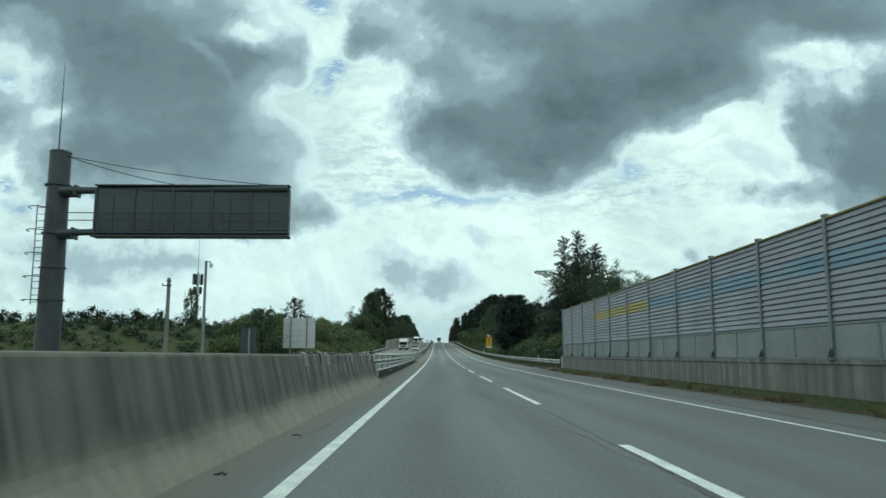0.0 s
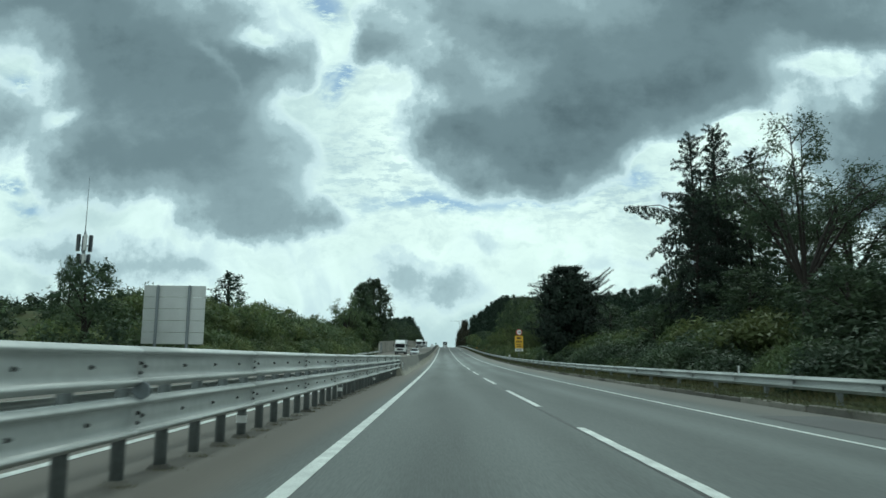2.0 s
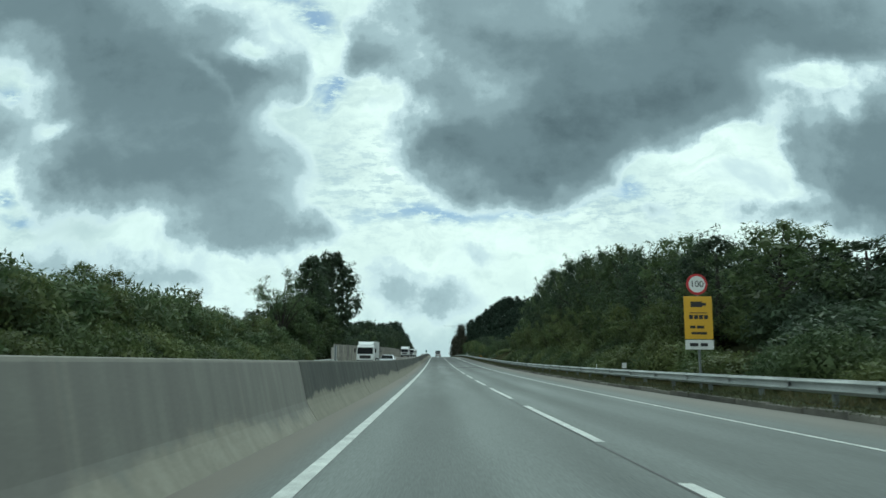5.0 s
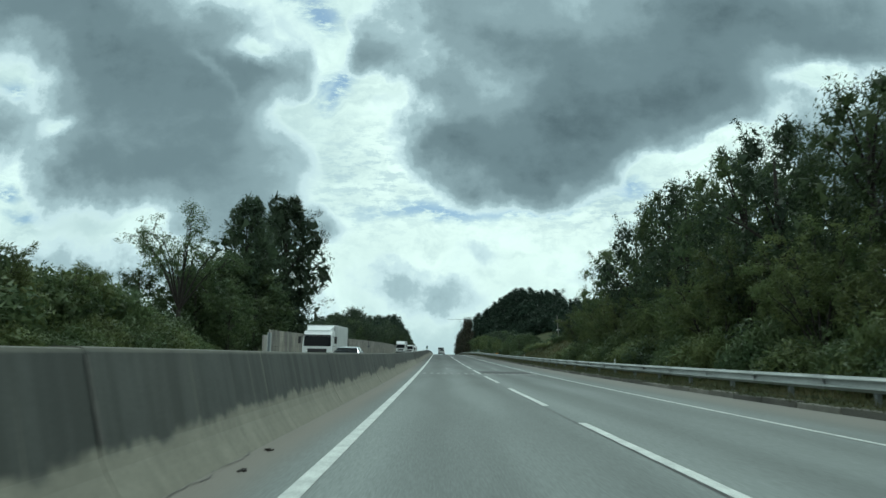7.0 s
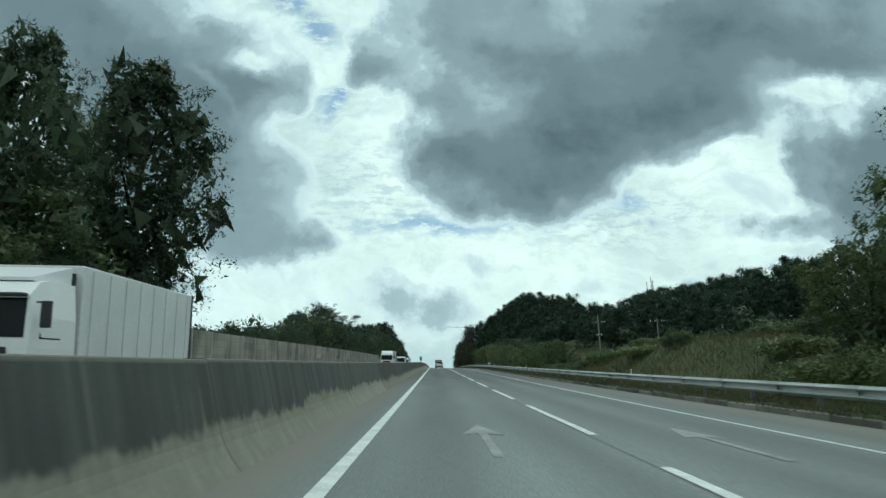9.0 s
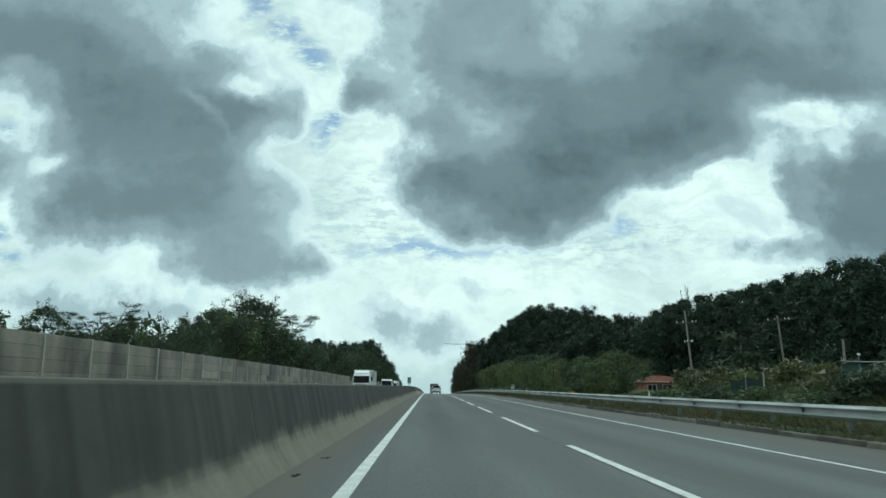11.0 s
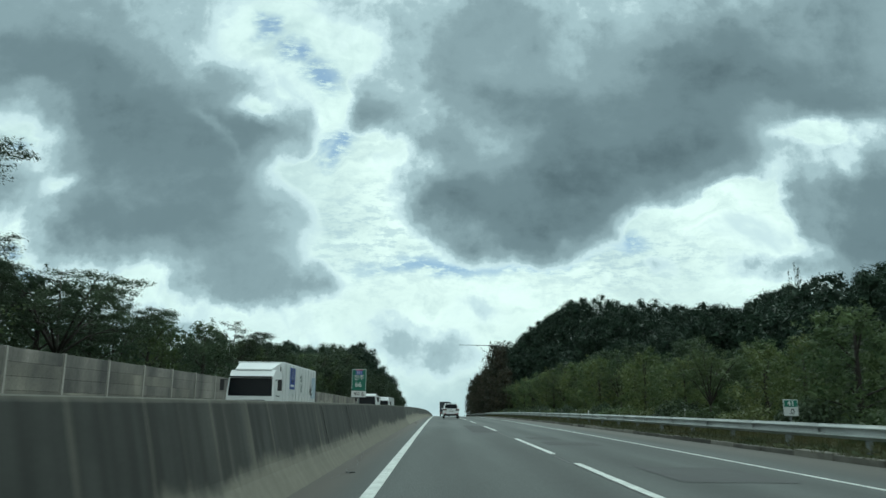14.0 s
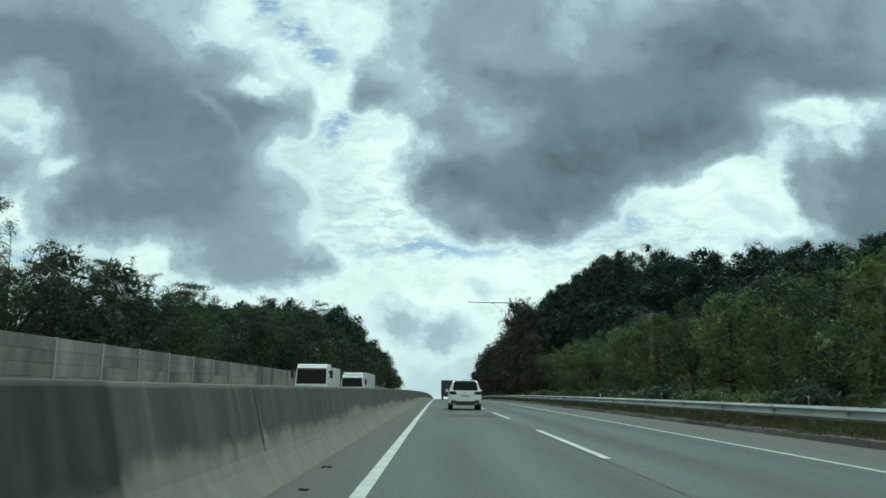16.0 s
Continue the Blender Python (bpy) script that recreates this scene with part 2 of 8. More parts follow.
# ---- road profile and terrain ----
GRADE_Y = [-400, 0, 40, 91, 160, 216, 260, 320, 363, 551, 700, 900, 1400]
GRADE = [0, 0, 0.002, 0.0095, 0.0200, 0.0275, 0.0300, 0.0305, 0.0260, 0.0120, 0.0, -0.012, -0.02]
_y = np.arange(-400, 1401, 1.0)
_g = np.interp(_y, GRADE_Y, GRADE)
_z = np.concatenate([[0.0], np.cumsum((_g[1:] + _g[:-1]) / 2)])
_z -= np.interp(0.0, _y, _z)


def road(y):
    return float(np.interp(y, _y, _z))


def grade(y):
    return float(np.interp(y, _y, _g))


def step(a, b, x):
    t = min(1.0, max(0.0, (x - a) / (b - a)))
    return t * t * (3 - 2 * t)


def along(y, x=0.0, z=0.0):
    """A frame on the road at y, tilted with its grade."""
    return Matrix.Translation((0, y, road(y))) @ Matrix.Rotation(math.atan(grade(y)), 4, "X") @ Matrix.Translation((x, 0, z))


def terrain(x, y):
    z = road(y)
    n = 0.25 * noise.noise((x * 0.13, y * 0.13, 3.0))
    if x > 9.9:
        a = x - 9.9
        w1 = step(56, 72, y) * (1 - step(222, 242, y))
        w3 = step(335, 440, y)
        h0 = 0.16 + 0.03 * min(a, 6)
        h1 = 0.16 + 3.6 * step(1.0, 13, a) + 2.0 * step(14, 40, a)
        h2 = 0.16 + 0.6 * step(3, 18, a) - 0.4 * step(18, 30, a) + 2.5 * step(1.6, 7, a) * step(222, 244, y) * (1 - step(258, 284, y))
        h3 = 0.16 + 1.2 * step(2, 8, a) + (8.5 + 10.0 * step(475, 545, y)) * step(5, 38, a)
        far = 15.0 * step(36, 100, a) * step(250, 340, y)
        h = h0 * (1 - step(56, 72, y)) + h1 * w1 + (step(56, 72, y) - w1) * ((1 - w3) * (h2 + far) + w3 * max(h3, far))
        # level yard round the house
        yard = step(28, 36, x) * (1 - step(50, 60, x)) * step(338, 366, y) * (1 - step(393, 408, y))
        h = h * (1 - yard) + 0.25 * yard
        return z + h + n * step(0.6, 4, a)
    if x < -13.7:
        b = -x - 13.7
        w1 = step(92, 112, y) * (1 - step(205, 226, y))
        w3 = step(430, 520, y)
        h1 = 4.0 * step(0.3, 9, b) + 1.0 * step(9, 30, b)
        h2 = 0.9 * step(0.5, 6, b)
        h3 = 10.0 * step(0.5, 20, b)
        h0 = -0.5 * step(0, 3, b)
        h = h0 * (1 - step(92, 112, y)) + h1 * w1 + (step(92, 112, y) - w1) * (h2 * (1 - w3) + h3 * w3)
        return z + h + n * step(0.6, 4, b)
    return z - 0.06


# ---- materials ----
def material(name, colour, rough=0.8, metal=0.0, vary=0.25, scale=1.2, fine=18.0, bump=0.15, tint=None, spec=0.5, each=0.0, stretch=(1, 1, 1)):
    """Colour with stains at a large scale and grain at a small one, in world metres; each: change from piece to piece."""
    mt = bpy.data.materials.new(name)
    mt.use_nodes = True
    nt = mt.node_tree
    N, Lk = nt.nodes, nt.links
    bs = N["Principled BSDF"]
    bs.inputs["Roughness"].default_value, bs.inputs["Metallic"].default_value = rough, metal
    bs.inputs["Specular IOR Level"].default_value = spec
    geo = N.new("ShaderNodeNewGeometry")
    mp = N.new("ShaderNodeMapping")
    mp.inputs["Scale"].default_value = stretch
    Lk.new(geo.outputs["Position"], mp.inputs[0])
    big, small = N.new("ShaderNodeTexNoise"), N.new("ShaderNodeTexNoise")
    for nd, s, d in ((big, scale, 5.0), (small, fine, 3.0)):
        nd.inputs["Scale"].default_value, nd.inputs["Detail"].default_value = s, d
        Lk.new(mp.outputs[0], nd.inputs["Vector"])
    ramp = N.new("ShaderNodeMapRange")
    ramp.inputs[1].default_value, ramp.inputs[2].default_value = 0.3, 0.7
    Lk.new(big.outputs["Fac"], ramp.inputs[0])
    mixer = N.new("ShaderNodeMix")
    mixer.data_type = "RGBA"
    c2 = tint or tuple(c * (1 - vary) for c in colour)
    mixer.inputs[6].default_value, mixer.inputs[7].default_value = (*colour, 1), (*c2, 1)
    Lk.new(ramp.outputs[0], mixer.inputs[0])
    hsv = N.new("ShaderNodeHueSaturation")
    Lk.new(mixer.outputs[2], hsv.inputs["Color"])
    val = N.new("ShaderNodeMapRange")
    val.inputs[1].default_value, val.inputs[2].default_value = 0.25, 0.75
    val.inputs[3].default_value, val.inputs[4].default_value = 1 - vary * 0.6, 1 + vary * 0.6
    Lk.new(small.outputs["Fac"], val.inputs[0])
    if each:
        info = N.new("ShaderNodeObjectInfo")
        er = N.new("ShaderNodeMapRange")
        er.inputs[3].default_value, er.inputs[4].default_value = 1 - each, 1 + each
        Lk.new(info.outputs["Random"], er.inputs[0])
        mul = N.new("ShaderNodeMath")
        mul.operation = "MULTIPLY"
        Lk.new(val.outputs[0], mul.inputs[0]), Lk.new(er.outputs[0], mul.inputs[1])
        Lk.new(mul.outputs[0], hsv.inputs["Value"])
    else:
        Lk.new(val.outputs[0], hsv.inputs["Value"])
    Lk.new(hsv.outputs[0], bs.inputs["Base Color"])
    if bump:
        bp = N.new("ShaderNodeBump")
        bp.inputs["Strength"].default_value, bp.inputs["Distance"].default_value = bump, 0.02
        Lk.new(small.outputs["Fac"], bp.inputs["Height"])
        Lk.new(bp.outputs[0], bs.inputs["Normal"])
    return mt


def leaf_material(name, colour, tip, each=0.25, through=0.34, spec=0.22):
    mt = material(name, colour, 0.58, 0.0, 0.30, 0.5, 2.5, 0.0, tint=tip, spec=spec, each=each)
    nt = mt.node_tree
    N, Lk = nt.nodes, nt.links
    bs = N["Principled BSDF"]
    src = bs.inputs["Base Color"].links[0].from_socket
    isl = N.new("ShaderNodeHueSaturation")
    geo = N.new("ShaderNodeNewGeometry")
    mr = N.new("ShaderNodeMapRange")
    mr.inputs[3].default_value, mr.inputs[4].default_value = 0.82, 1.18
    Lk.new(geo.outputs["Random Per Island"], mr.inputs[0])
    Lk.new(mr.outputs[0], isl.inputs["Value"])
    Lk.new(src, isl.inputs["Color"])
    Lk.new(isl.outputs[0], bs.inputs["Base Color"])
    tr = N.new("ShaderNodeBsdfTranslucent")
    Lk.new(isl.outputs[0], tr.inputs[0])
    mx = N.new("ShaderNodeMixShader")
    mx.inputs[0].default_value = through
    Lk.new(bs.outputs[0], mx.inputs[1]), Lk.new(tr.outputs[0], mx.inputs[2])
    Lk.new(mx.outputs[0], N["Material Output"].inputs[0])
    return mt


def barrier_concrete(name, upper, lower, edge, streak, fade=0.09, comb=0.30):
    """Weathered cast concrete: dark rain streaks above, a dusty splash band along the foot."""
    mt = bpy.data.materials.new(name)
    mt.use_nodes = True
    nt = mt.node_tree
    N, Lk = nt.nodes, nt.links
    bs = N["Principled BSDF"]
    bs.inputs["Roughness"].default_value = 0.9
    bs.inputs["Specular IOR Level"].default_value = 0.25
    geo, tc = N.new("ShaderNodeNewGeometry"), N.new("ShaderNodeTexCoord")
    sep = N.new("ShaderNodeSeparateXYZ")
    Lk.new(tc.outputs["Object"], sep.inputs[0])

    def tex(scale, sx, sz, detail=5.0, rough=0.6):
        mp = N.new("ShaderNodeMapping")
        mp.inputs["Scale"].default_value = (sx * 0.05, sx, sz)
        Lk.new(geo.outputs["Position"], mp.inputs[0])
        t = N.new("ShaderNodeTexNoise")
        t.inputs["Scale"].default_value, t.inputs["Detail"].default_value, t.inputs["Roughness"].default_value = scale, detail, rough
        Lk.new(mp.outputs[0], t.inputs["Vector"])
        return t.outputs["Fac"]

    def math2(op, a, b):
        nd = N.new("ShaderNodeMath")
        nd.operation = op
        for i, s in enumerate((a, b)):
            if isinstance(s, float):
                nd.inputs[i].default_value = s
            else:
                Lk.new(s, nd.inputs[i])
        return nd.outputs[0]

    def rng(a, lo, hi, t0=0.0, t1=1.0):
        nd = N.new("ShaderNodeMapRange")
        nd.interpolation_type = "SMOOTHSTEP"
        for i, val in enumerate((lo, hi, t0, t1)):
            nd.inputs[i + 1].default_value = val
        Lk.new(a, nd.inputs[0])
        return nd.outputs[0]

    def mixc(f, a, b):
        nd = N.new("ShaderNodeMix")
        nd.data_type = "RGBA"
        for s, i in ((f, 0), (a, 6), (b, 7)):
            if isinstance(s, tuple):
                nd.inputs[i].default_value = (*s, 1)
            else:
                Lk.new(s, nd.inputs[i])
        return nd.outputs[2]

    drips = tex(3.4, 1.0, 0.05)
    thin = tex(9.0, 1.0, 0.03, 3.0, 0.5)
    runs = tex(3.3, 1.0, 0.02, 2.0, 0.5)
    broad = tex(0.16, 1.0, 0.6, 3.0)
    grain = tex(30.0, 1.0, 1.0, 3.0)
    blot = tex(1.5, 1.0, 1.0, 5.0, 0.6)
    # ragged top of the splash band, its drips running down
    line = math2("ADD", sep.outputs["Z"], math2("MULTIPLY", math2("SUBTRACT", drips, 0.5), -comb))
    line = math2("ADD", line, math2("MULTIPLY", math2("SUBTRACT", thin, 0.5), -0.45 * comb))
    line = math2("ADD", line, math2("MULTIPLY", math2("SUBTRACT", blot, 0.5), 0.42))
    line = math2("ADD", line, math2("MULTIPLY", math2("SUBTRACT", broad, 0.5), 0.7))
    band = rng(line, edge - fade, edge + fade)
    up = mixc(rng(drips, 0.36, 0.66), upper, streak)
    up = mixc(rng(blot, 0.42, 0.68, 0.0, 0.55), up, streak)
    # pale lime runs from the top edge, thinning downwards
    pale = math2("MULTIPLY", rng(thin, 0.56, 0.70, 0.0, 0.52), rng(runs, 0.50, 0.64))
    up = mixc(pale, up, tuple(c * 0.95 for c in lower))
    up = mixc(rng(broad, 0.5, 0.8, 0.0, 0.15), up, lower)
    # paler rim along the top
    up = mixc(rng(math2("ADD", sep.outputs["Z"], math2("MULTIPLY", math2("SUBTRACT", blot, 0.5), 0.06)), 1.085, 1.13, 0.0, 0.35), up, lower)
    low = mixc(rng(tex(5.0, 1.0, 0.4), 0.35, 0.7), lower, tuple(c * 0.80 for c in lower))
    low = mixc(rng(blot, 0.40, 0.66, 0.0, 0.6), low, tuple(c * 0.78 for c in lower))
    col = mixc(band, low, up)
    hsv = N.new("ShaderNodeHueSaturation")
    Lk.new(col, hsv.inputs["Color"])
    Lk.new(rng(grain, 0.25, 0.75, 0.92, 1.08), hsv.inputs["Value"])
    Lk.new(hsv.outputs[0], bs.inputs["Base Color"])
    bp = N.new("ShaderNodeBump")
    bp.inputs["Strength"].default_value, bp.inputs["Distance"].default_value = 0.10, 0.02
    Lk.new(grain, bp.inputs["Height"])
    Lk.new(bp.outputs[0], bs.inputs["Normal"])
    return mt


def asphalt():
    """Worn asphalt: paler wheel tracks, a dusty strip by the barrier, oil down the lane's middle, fine aggregate."""
    mt = material("worn_asphalt", (0.125, 0.141, 0.135), 0.80, 0, 0.30, 0.9, 60.0, 0.3, spec=0.3, stretch=(1, 0.07, 1))
    nt = mt.node_tree
    N, Lk = nt.nodes, nt.links
    bs = N["Principled BSDF"]
    src = bs.inputs["Base Color"].links[0].from_socket
    geo = N.new("ShaderNodeNewGeometry")
    sep = N.new("ShaderNodeSeparateXYZ")
    Lk.new(geo.outputs["Position"], sep.inputs[0])
    wob = N.new("ShaderNodeTexNoise")
    wob.inputs["Scale"].default_value = 0.12
    Lk.new(geo.outputs["Position"], wob.inputs["Vector"])
    xw = N.new("ShaderNodeMath")
    xw.operation = "MULTIPLY_ADD"
    Lk.new(wob.outputs["Fac"], xw.inputs[0])
    xw.inputs[1].default_value = 0.35
    Lk.new(sep.outputs["X"], xw.inputs[2])
    # two wheel tracks in a 3.6 m lane: period 1.8 m
    wave = N.new("ShaderNodeMath")
    wave.operation = "SINE"
    ph = N.new("ShaderNodeMath")
    ph.operation = "MULTIPLY"
    Lk.new(xw.outputs[0], ph.inputs[0])
    ph.inputs[1].default_value = 2 * math.pi / 1.8
    Lk.new(ph.outputs[0], wave.inputs[0])
    mr = N.new("ShaderNodeMapRange")
    for i, val in enumerate((-1.0, 1.0, 0.87, 1.12)):
        mr.inputs[i + 1].default_value = val
    Lk.new(wave.outputs[0], mr.inputs[0])
    hsv = N.new("ShaderNodeHueSaturation")
    Lk.new(src, hsv.inputs["Color"]), Lk.new(mr.outputs[0], hsv.inputs["Value"])
    dust = N.new("ShaderNodeMapRange")
    dust.interpolation_type = "SMOOTHSTEP"
    for i, val in enumerate((0.05, -0.60, 0.0, 0.9)):
        dust.inputs[i + 1].default_value = val
    Lk.new(xw.outputs[0], dust.inputs[0])
    side = N.new("ShaderNodeMapRange")
    side.interpolation_type = "SMOOTHSTEP"
    for i, val in enumerate((7.7, 9.3, 0.0, 0.7)):
        side.inputs[i + 1].default_value = val
    Lk.new(xw.outputs[0], side.inputs[0])
    both = N.new("ShaderNodeMath")
    both.operation = "MAXIMUM"
    Lk.new(dust.outputs[0], both.inputs[0]), Lk.new(side.outputs[0], both.inputs[1])
    mx = N.new("ShaderNodeMix")
    mx.data_type = "RGBA"
    Lk.new(both.outputs[0], mx.inputs[0]), Lk.new(hsv.outputs[0], mx.inputs[6])
    mx.inputs[7].default_value = (0.132, 0.124, 0.106, 1)
    # asphalt colour multiplied by a factor that varies along y
    tone_ramp = N.new("ShaderNodeValToRGB")
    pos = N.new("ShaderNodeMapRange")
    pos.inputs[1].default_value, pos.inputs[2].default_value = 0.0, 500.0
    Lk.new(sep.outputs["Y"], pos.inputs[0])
    Lk.new(pos.outputs[0], tone_ramp.inputs[0])
    er = tone_ramp.color_ramp
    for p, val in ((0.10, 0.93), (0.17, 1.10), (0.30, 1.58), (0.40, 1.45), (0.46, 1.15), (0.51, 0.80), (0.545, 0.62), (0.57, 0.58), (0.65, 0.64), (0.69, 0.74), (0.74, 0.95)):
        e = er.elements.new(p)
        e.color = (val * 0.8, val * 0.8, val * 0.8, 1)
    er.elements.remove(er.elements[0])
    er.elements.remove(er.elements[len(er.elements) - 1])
    toned = N.new("ShaderNodeVectorMath")
    toned.operation = "MULTIPLY"
    Lk.new(mx.outputs[2], toned.inputs[0]), Lk.new(tone_ramp.outputs[0], toned.inputs[1])
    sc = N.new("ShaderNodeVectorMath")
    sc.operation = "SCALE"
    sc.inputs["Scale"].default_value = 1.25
    Lk.new(toned.outputs[0], sc.inputs[0])
    Lk.new(sc.outputs[0], bs.inputs["Base Color"])
    return mt


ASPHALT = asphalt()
PATCH = material("patch_asphalt", (0.055, 0.060, 0.060), 0.85, 0, 0.2, 0.8, 60, 0.3)
DARK_SHOULDER = material("dark_shoulder_asphalt", (0.085, 0.09, 0.088), 0.85, 0, 0.25, 0.5, 50, 0.3)
TAR = material("tar_seam", (0.022, 0.023, 0.024), 0.5, 0, 0.3, 2.0, 20, 0.1)
PAINT = material("worn_white_road_paint", (0.62, 0.66, 0.62), 0.6, 0, 0.35, 2.5, 26, 0.15, tint=(0.40, 0.43, 0.41))
FAINT = material("faded_road_paint", (0.24, 0.255, 0.245), 0.7, 0, 0.5, 1.6, 18, 0.15, tint=(0.15, 0.16, 0.155))
CONC_A = barrier_concrete("pale_streaked_concrete", (0.128, 0.134, 0.117), (0.228, 0.225, 0.182), 0.36, (0.060, 0.064, 0.057), 0.20, 0.22)
STRAP = material("weathered_strap", (0.27, 0.275, 0.25), 0.8, 0, 0.45, 3.5, 22, 0.3, tint=(0.075, 0.075, 0.07), each=0.3)
CONC_B = barrier_concrete("soot_dark_concrete", (0.088, 0.096, 0.089), (0.250, 0.248, 0.202), 0.47, (0.056, 0.062, 0.057), 0.055, 0.20)
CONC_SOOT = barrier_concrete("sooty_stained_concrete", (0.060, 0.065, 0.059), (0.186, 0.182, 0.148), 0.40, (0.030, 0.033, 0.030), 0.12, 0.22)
CONC_DUSTY = barrier_concrete("dusty_dark_concrete", (0.096, 0.103, 0.094), (0.255, 0.252, 0.205), 0.56, (0.058, 0.064, 0.058), 0.10, 0.20)
CONC_PALE = barrier_concrete("grey_streaked_concrete", (0.205, 0.213, 0.190), (0.29, 0.288, 0.242), 0.26, (0.165, 0.166, 0.154))
LIME = material("pale_lime_run", (0.200, 0.198, 0.168), 0.95, 0, 0.4, 2.5, 24, 0.2, tint=(0.125, 0.126, 0.110), stretch=(1, 1, 0.3), each=0.2)
JOINT = material("pale_joint_mortar", (0.125, 0.125, 0.112), 0.95, 0, 0.4, 3.0, 24, 0.2, tint=(0.07, 0.07, 0.066), stretch=(1, 1, 0.3))
CONC_WALL = material("grey_wall_concrete", (0.30, 0.29, 0.238), 0.9, 0, 0.4, 0.55, 20, 0.2, tint=(0.085, 0.085, 0.08), stretch=(1, 1, 0.45), each=0.12)
BASE_STAINED = barrier_concrete("stained_base_concrete", (0.24, 0.24, 0.215), (0.20, 0.195, 0.17), 0.10, (0.125, 0.127, 0.115), 0.2)
CONC_POST = material("pale_concrete_post", (0.40, 0.39, 0.35), 0.9, 0, 0.25, 1.0, 24, 0.2)
CONC_KERB = material("kerb_concrete", (0.165, 0.160, 0.138), 0.92, 0, 0.4, 1.1, 24, 0.3, tint=(0.085, 0.084, 0.070), each=0.5)
ZINC = material("galvanised_steel", (0.47, 0.50, 0.485), 0.5, 0.05, 0.16, 0.8, 10, 0.02, tint=(0.37, 0.395, 0.38), each=0.05)
ZINC_DULL = material("dull_weathered_zinc", (0.37, 0.40, 0.39), 0.5, 0.15, 0.2, 0.8, 10, 0.02, tint=(0.27, 0.295, 0.285), each=0.08)
POST_STEEL = material("grey_post_steel", (0.185, 0.21, 0.208), 0.6, 0.3, 0.25, 2, 20, 0.08)
GANTRY = material("slate_grey_gantry_paint", (0.048, 0.062, 0.071), 0.5, 0.2, 0.2, 1.0, 16, 0.04, each=0.08)
DARK_STEEL = material("dark_grey_painted_steel", (0.050, 0.060, 0.066), 0.5, 0.25, 0.2, 1.2, 18, 0.05)
SIGN_BACK = material("grey_sign_back", (0.20, 0.23, 0.245), 0.5, 0.3, 0.15, 1.0, 14, 0.04)
BOARD_BACK = material("pale_aluminium_back", (0.52, 0.55, 0.54), 0.5, 0.25, 0.15, 0.8, 14, 0.04)
SLAT_GREY = material("grey_louvre_paint", (0.29, 0.305, 0.335), 0.5, 0.15, 0.2, 0.7, 12, 0.05, each=0.05)
SLAT_BLUE = material("faded_blue_louvre_paint", (0.15, 0.25, 0.33), 0.5, 0.1, 0.25, 0.6, 12, 0.05, tint=(0.23, 0.28, 0.32), each=0.06)
SLAT_YELLOW = material("faded_yellow_louvre_paint", (0.36, 0.27, 0.045), 0.5, 0.1, 0.2, 0.6, 12, 0.05, tint=(0.33, 0.30, 0.12), each=0.08)
CAP_YELLOW = material("ochre_cap_paint", (0.24, 0.22, 0.085), 0.6, 0, 0.25, 1.0, 16, 0.05)
FROSTED = material("frosted_sound_panel", (0.225, 0.25, 0.245), 0.35, 0, 0.25, 0.9, 10, 0.02, each=0.16)
WHITE = material("white_vehicle_paint", (0.74, 0.77, 0.77), 0.28, 0, 0.05, 0.8, 10, 0.0)
OFFWHITE = material("dull_white_truck_panel", (0.62, 0.65, 0.65), 0.45, 0, 0.12, 0.7, 12, 0.02)
SILVER = material("silver_car_paint", (0.42, 0.45, 0.47), 0.3, 0.5, 0.06, 0.8, 10, 0.0)
BLACK = material("black_plastic", (0.018, 0.019, 0.02), 0.55, 0, 0.2, 2, 20, 0.05)
RUBBER = material("tyre_rubber", (0.02, 0.02, 0.021), 0.85, 0, 0.25, 2, 20, 0.1)
RIM = material("alloy_rim", (0.42, 0.44, 0.45), 0.35, 0.8, 0.1, 2, 20, 0.0)
RED = material("red_lamp_lens", (0.28, 0.012, 0.012), 0.2, 0, 0.1, 3, 20, 0.0)
CHROME = material("bright_trim", (0.62, 0.64, 0.65), 0.2, 0.9, 0.05, 3, 20, 0.0)
GLASS = material("dark_vehicle_glass", (0.010, 0.014, 0.018), 0.12, 0, 0.1, 1, 10, 0.0, spec=0.25)
SMOKED = material("smoked_red_lamp_lens", (0.045, 0.008, 0.010), 0.2, 0, 0.1, 3, 20, 0.0)
WALL_STAINED = material("soot_stained_wall_concrete", (0.285, 0.275, 0.240), 0.9, 0, 0.4, 0.5, 16, 0.2, tint=(0.075, 0.076, 0.072), stretch=(1, 1, 0.35), each=0.15)
SIGN_YELLOW = material("yellow_sign_sheet", (0.62, 0.36, 0.02), 0.45, 0, 0.08, 1, 10, 0.0)
SIGN_WHITE = material("white_sign_sheet", (0.66, 0.68, 0.66), 0.45, 0, 0.08, 1, 10, 0.0)
SIGN_RED = material("red_sign_sheet", (0.42, 0.02, 0.025), 0.45, 0, 0.08, 1, 10, 0.0)
SIGN_GREEN = material("green_sign_sheet", (0.012, 0.13, 0.085), 0.45, 0, 0.1, 1, 10, 0.0)
SIGN_BLUE = material("blue_sign_sheet", (0.03, 0.07, 0.30), 0.45, 0, 0.1, 1, 10, 0.0)
SIGN_BLACK = material("black_sign_print", (0.015, 0.015, 0.016), 0.5, 0, 0.1, 1, 10, 0.0)
AMBER_PLATE = material("amber_plastic", (0.52, 0.25, 0.02), 0.55, 0, 0.15, 1, 12, 0.0)
PALE_BLUE = material("pale_blue_paint", (0.30, 0.42, 0.52), 0.45, 0, 0.3, 0.8, 12, 0.0, tint=(0.60, 0.66, 0.68))
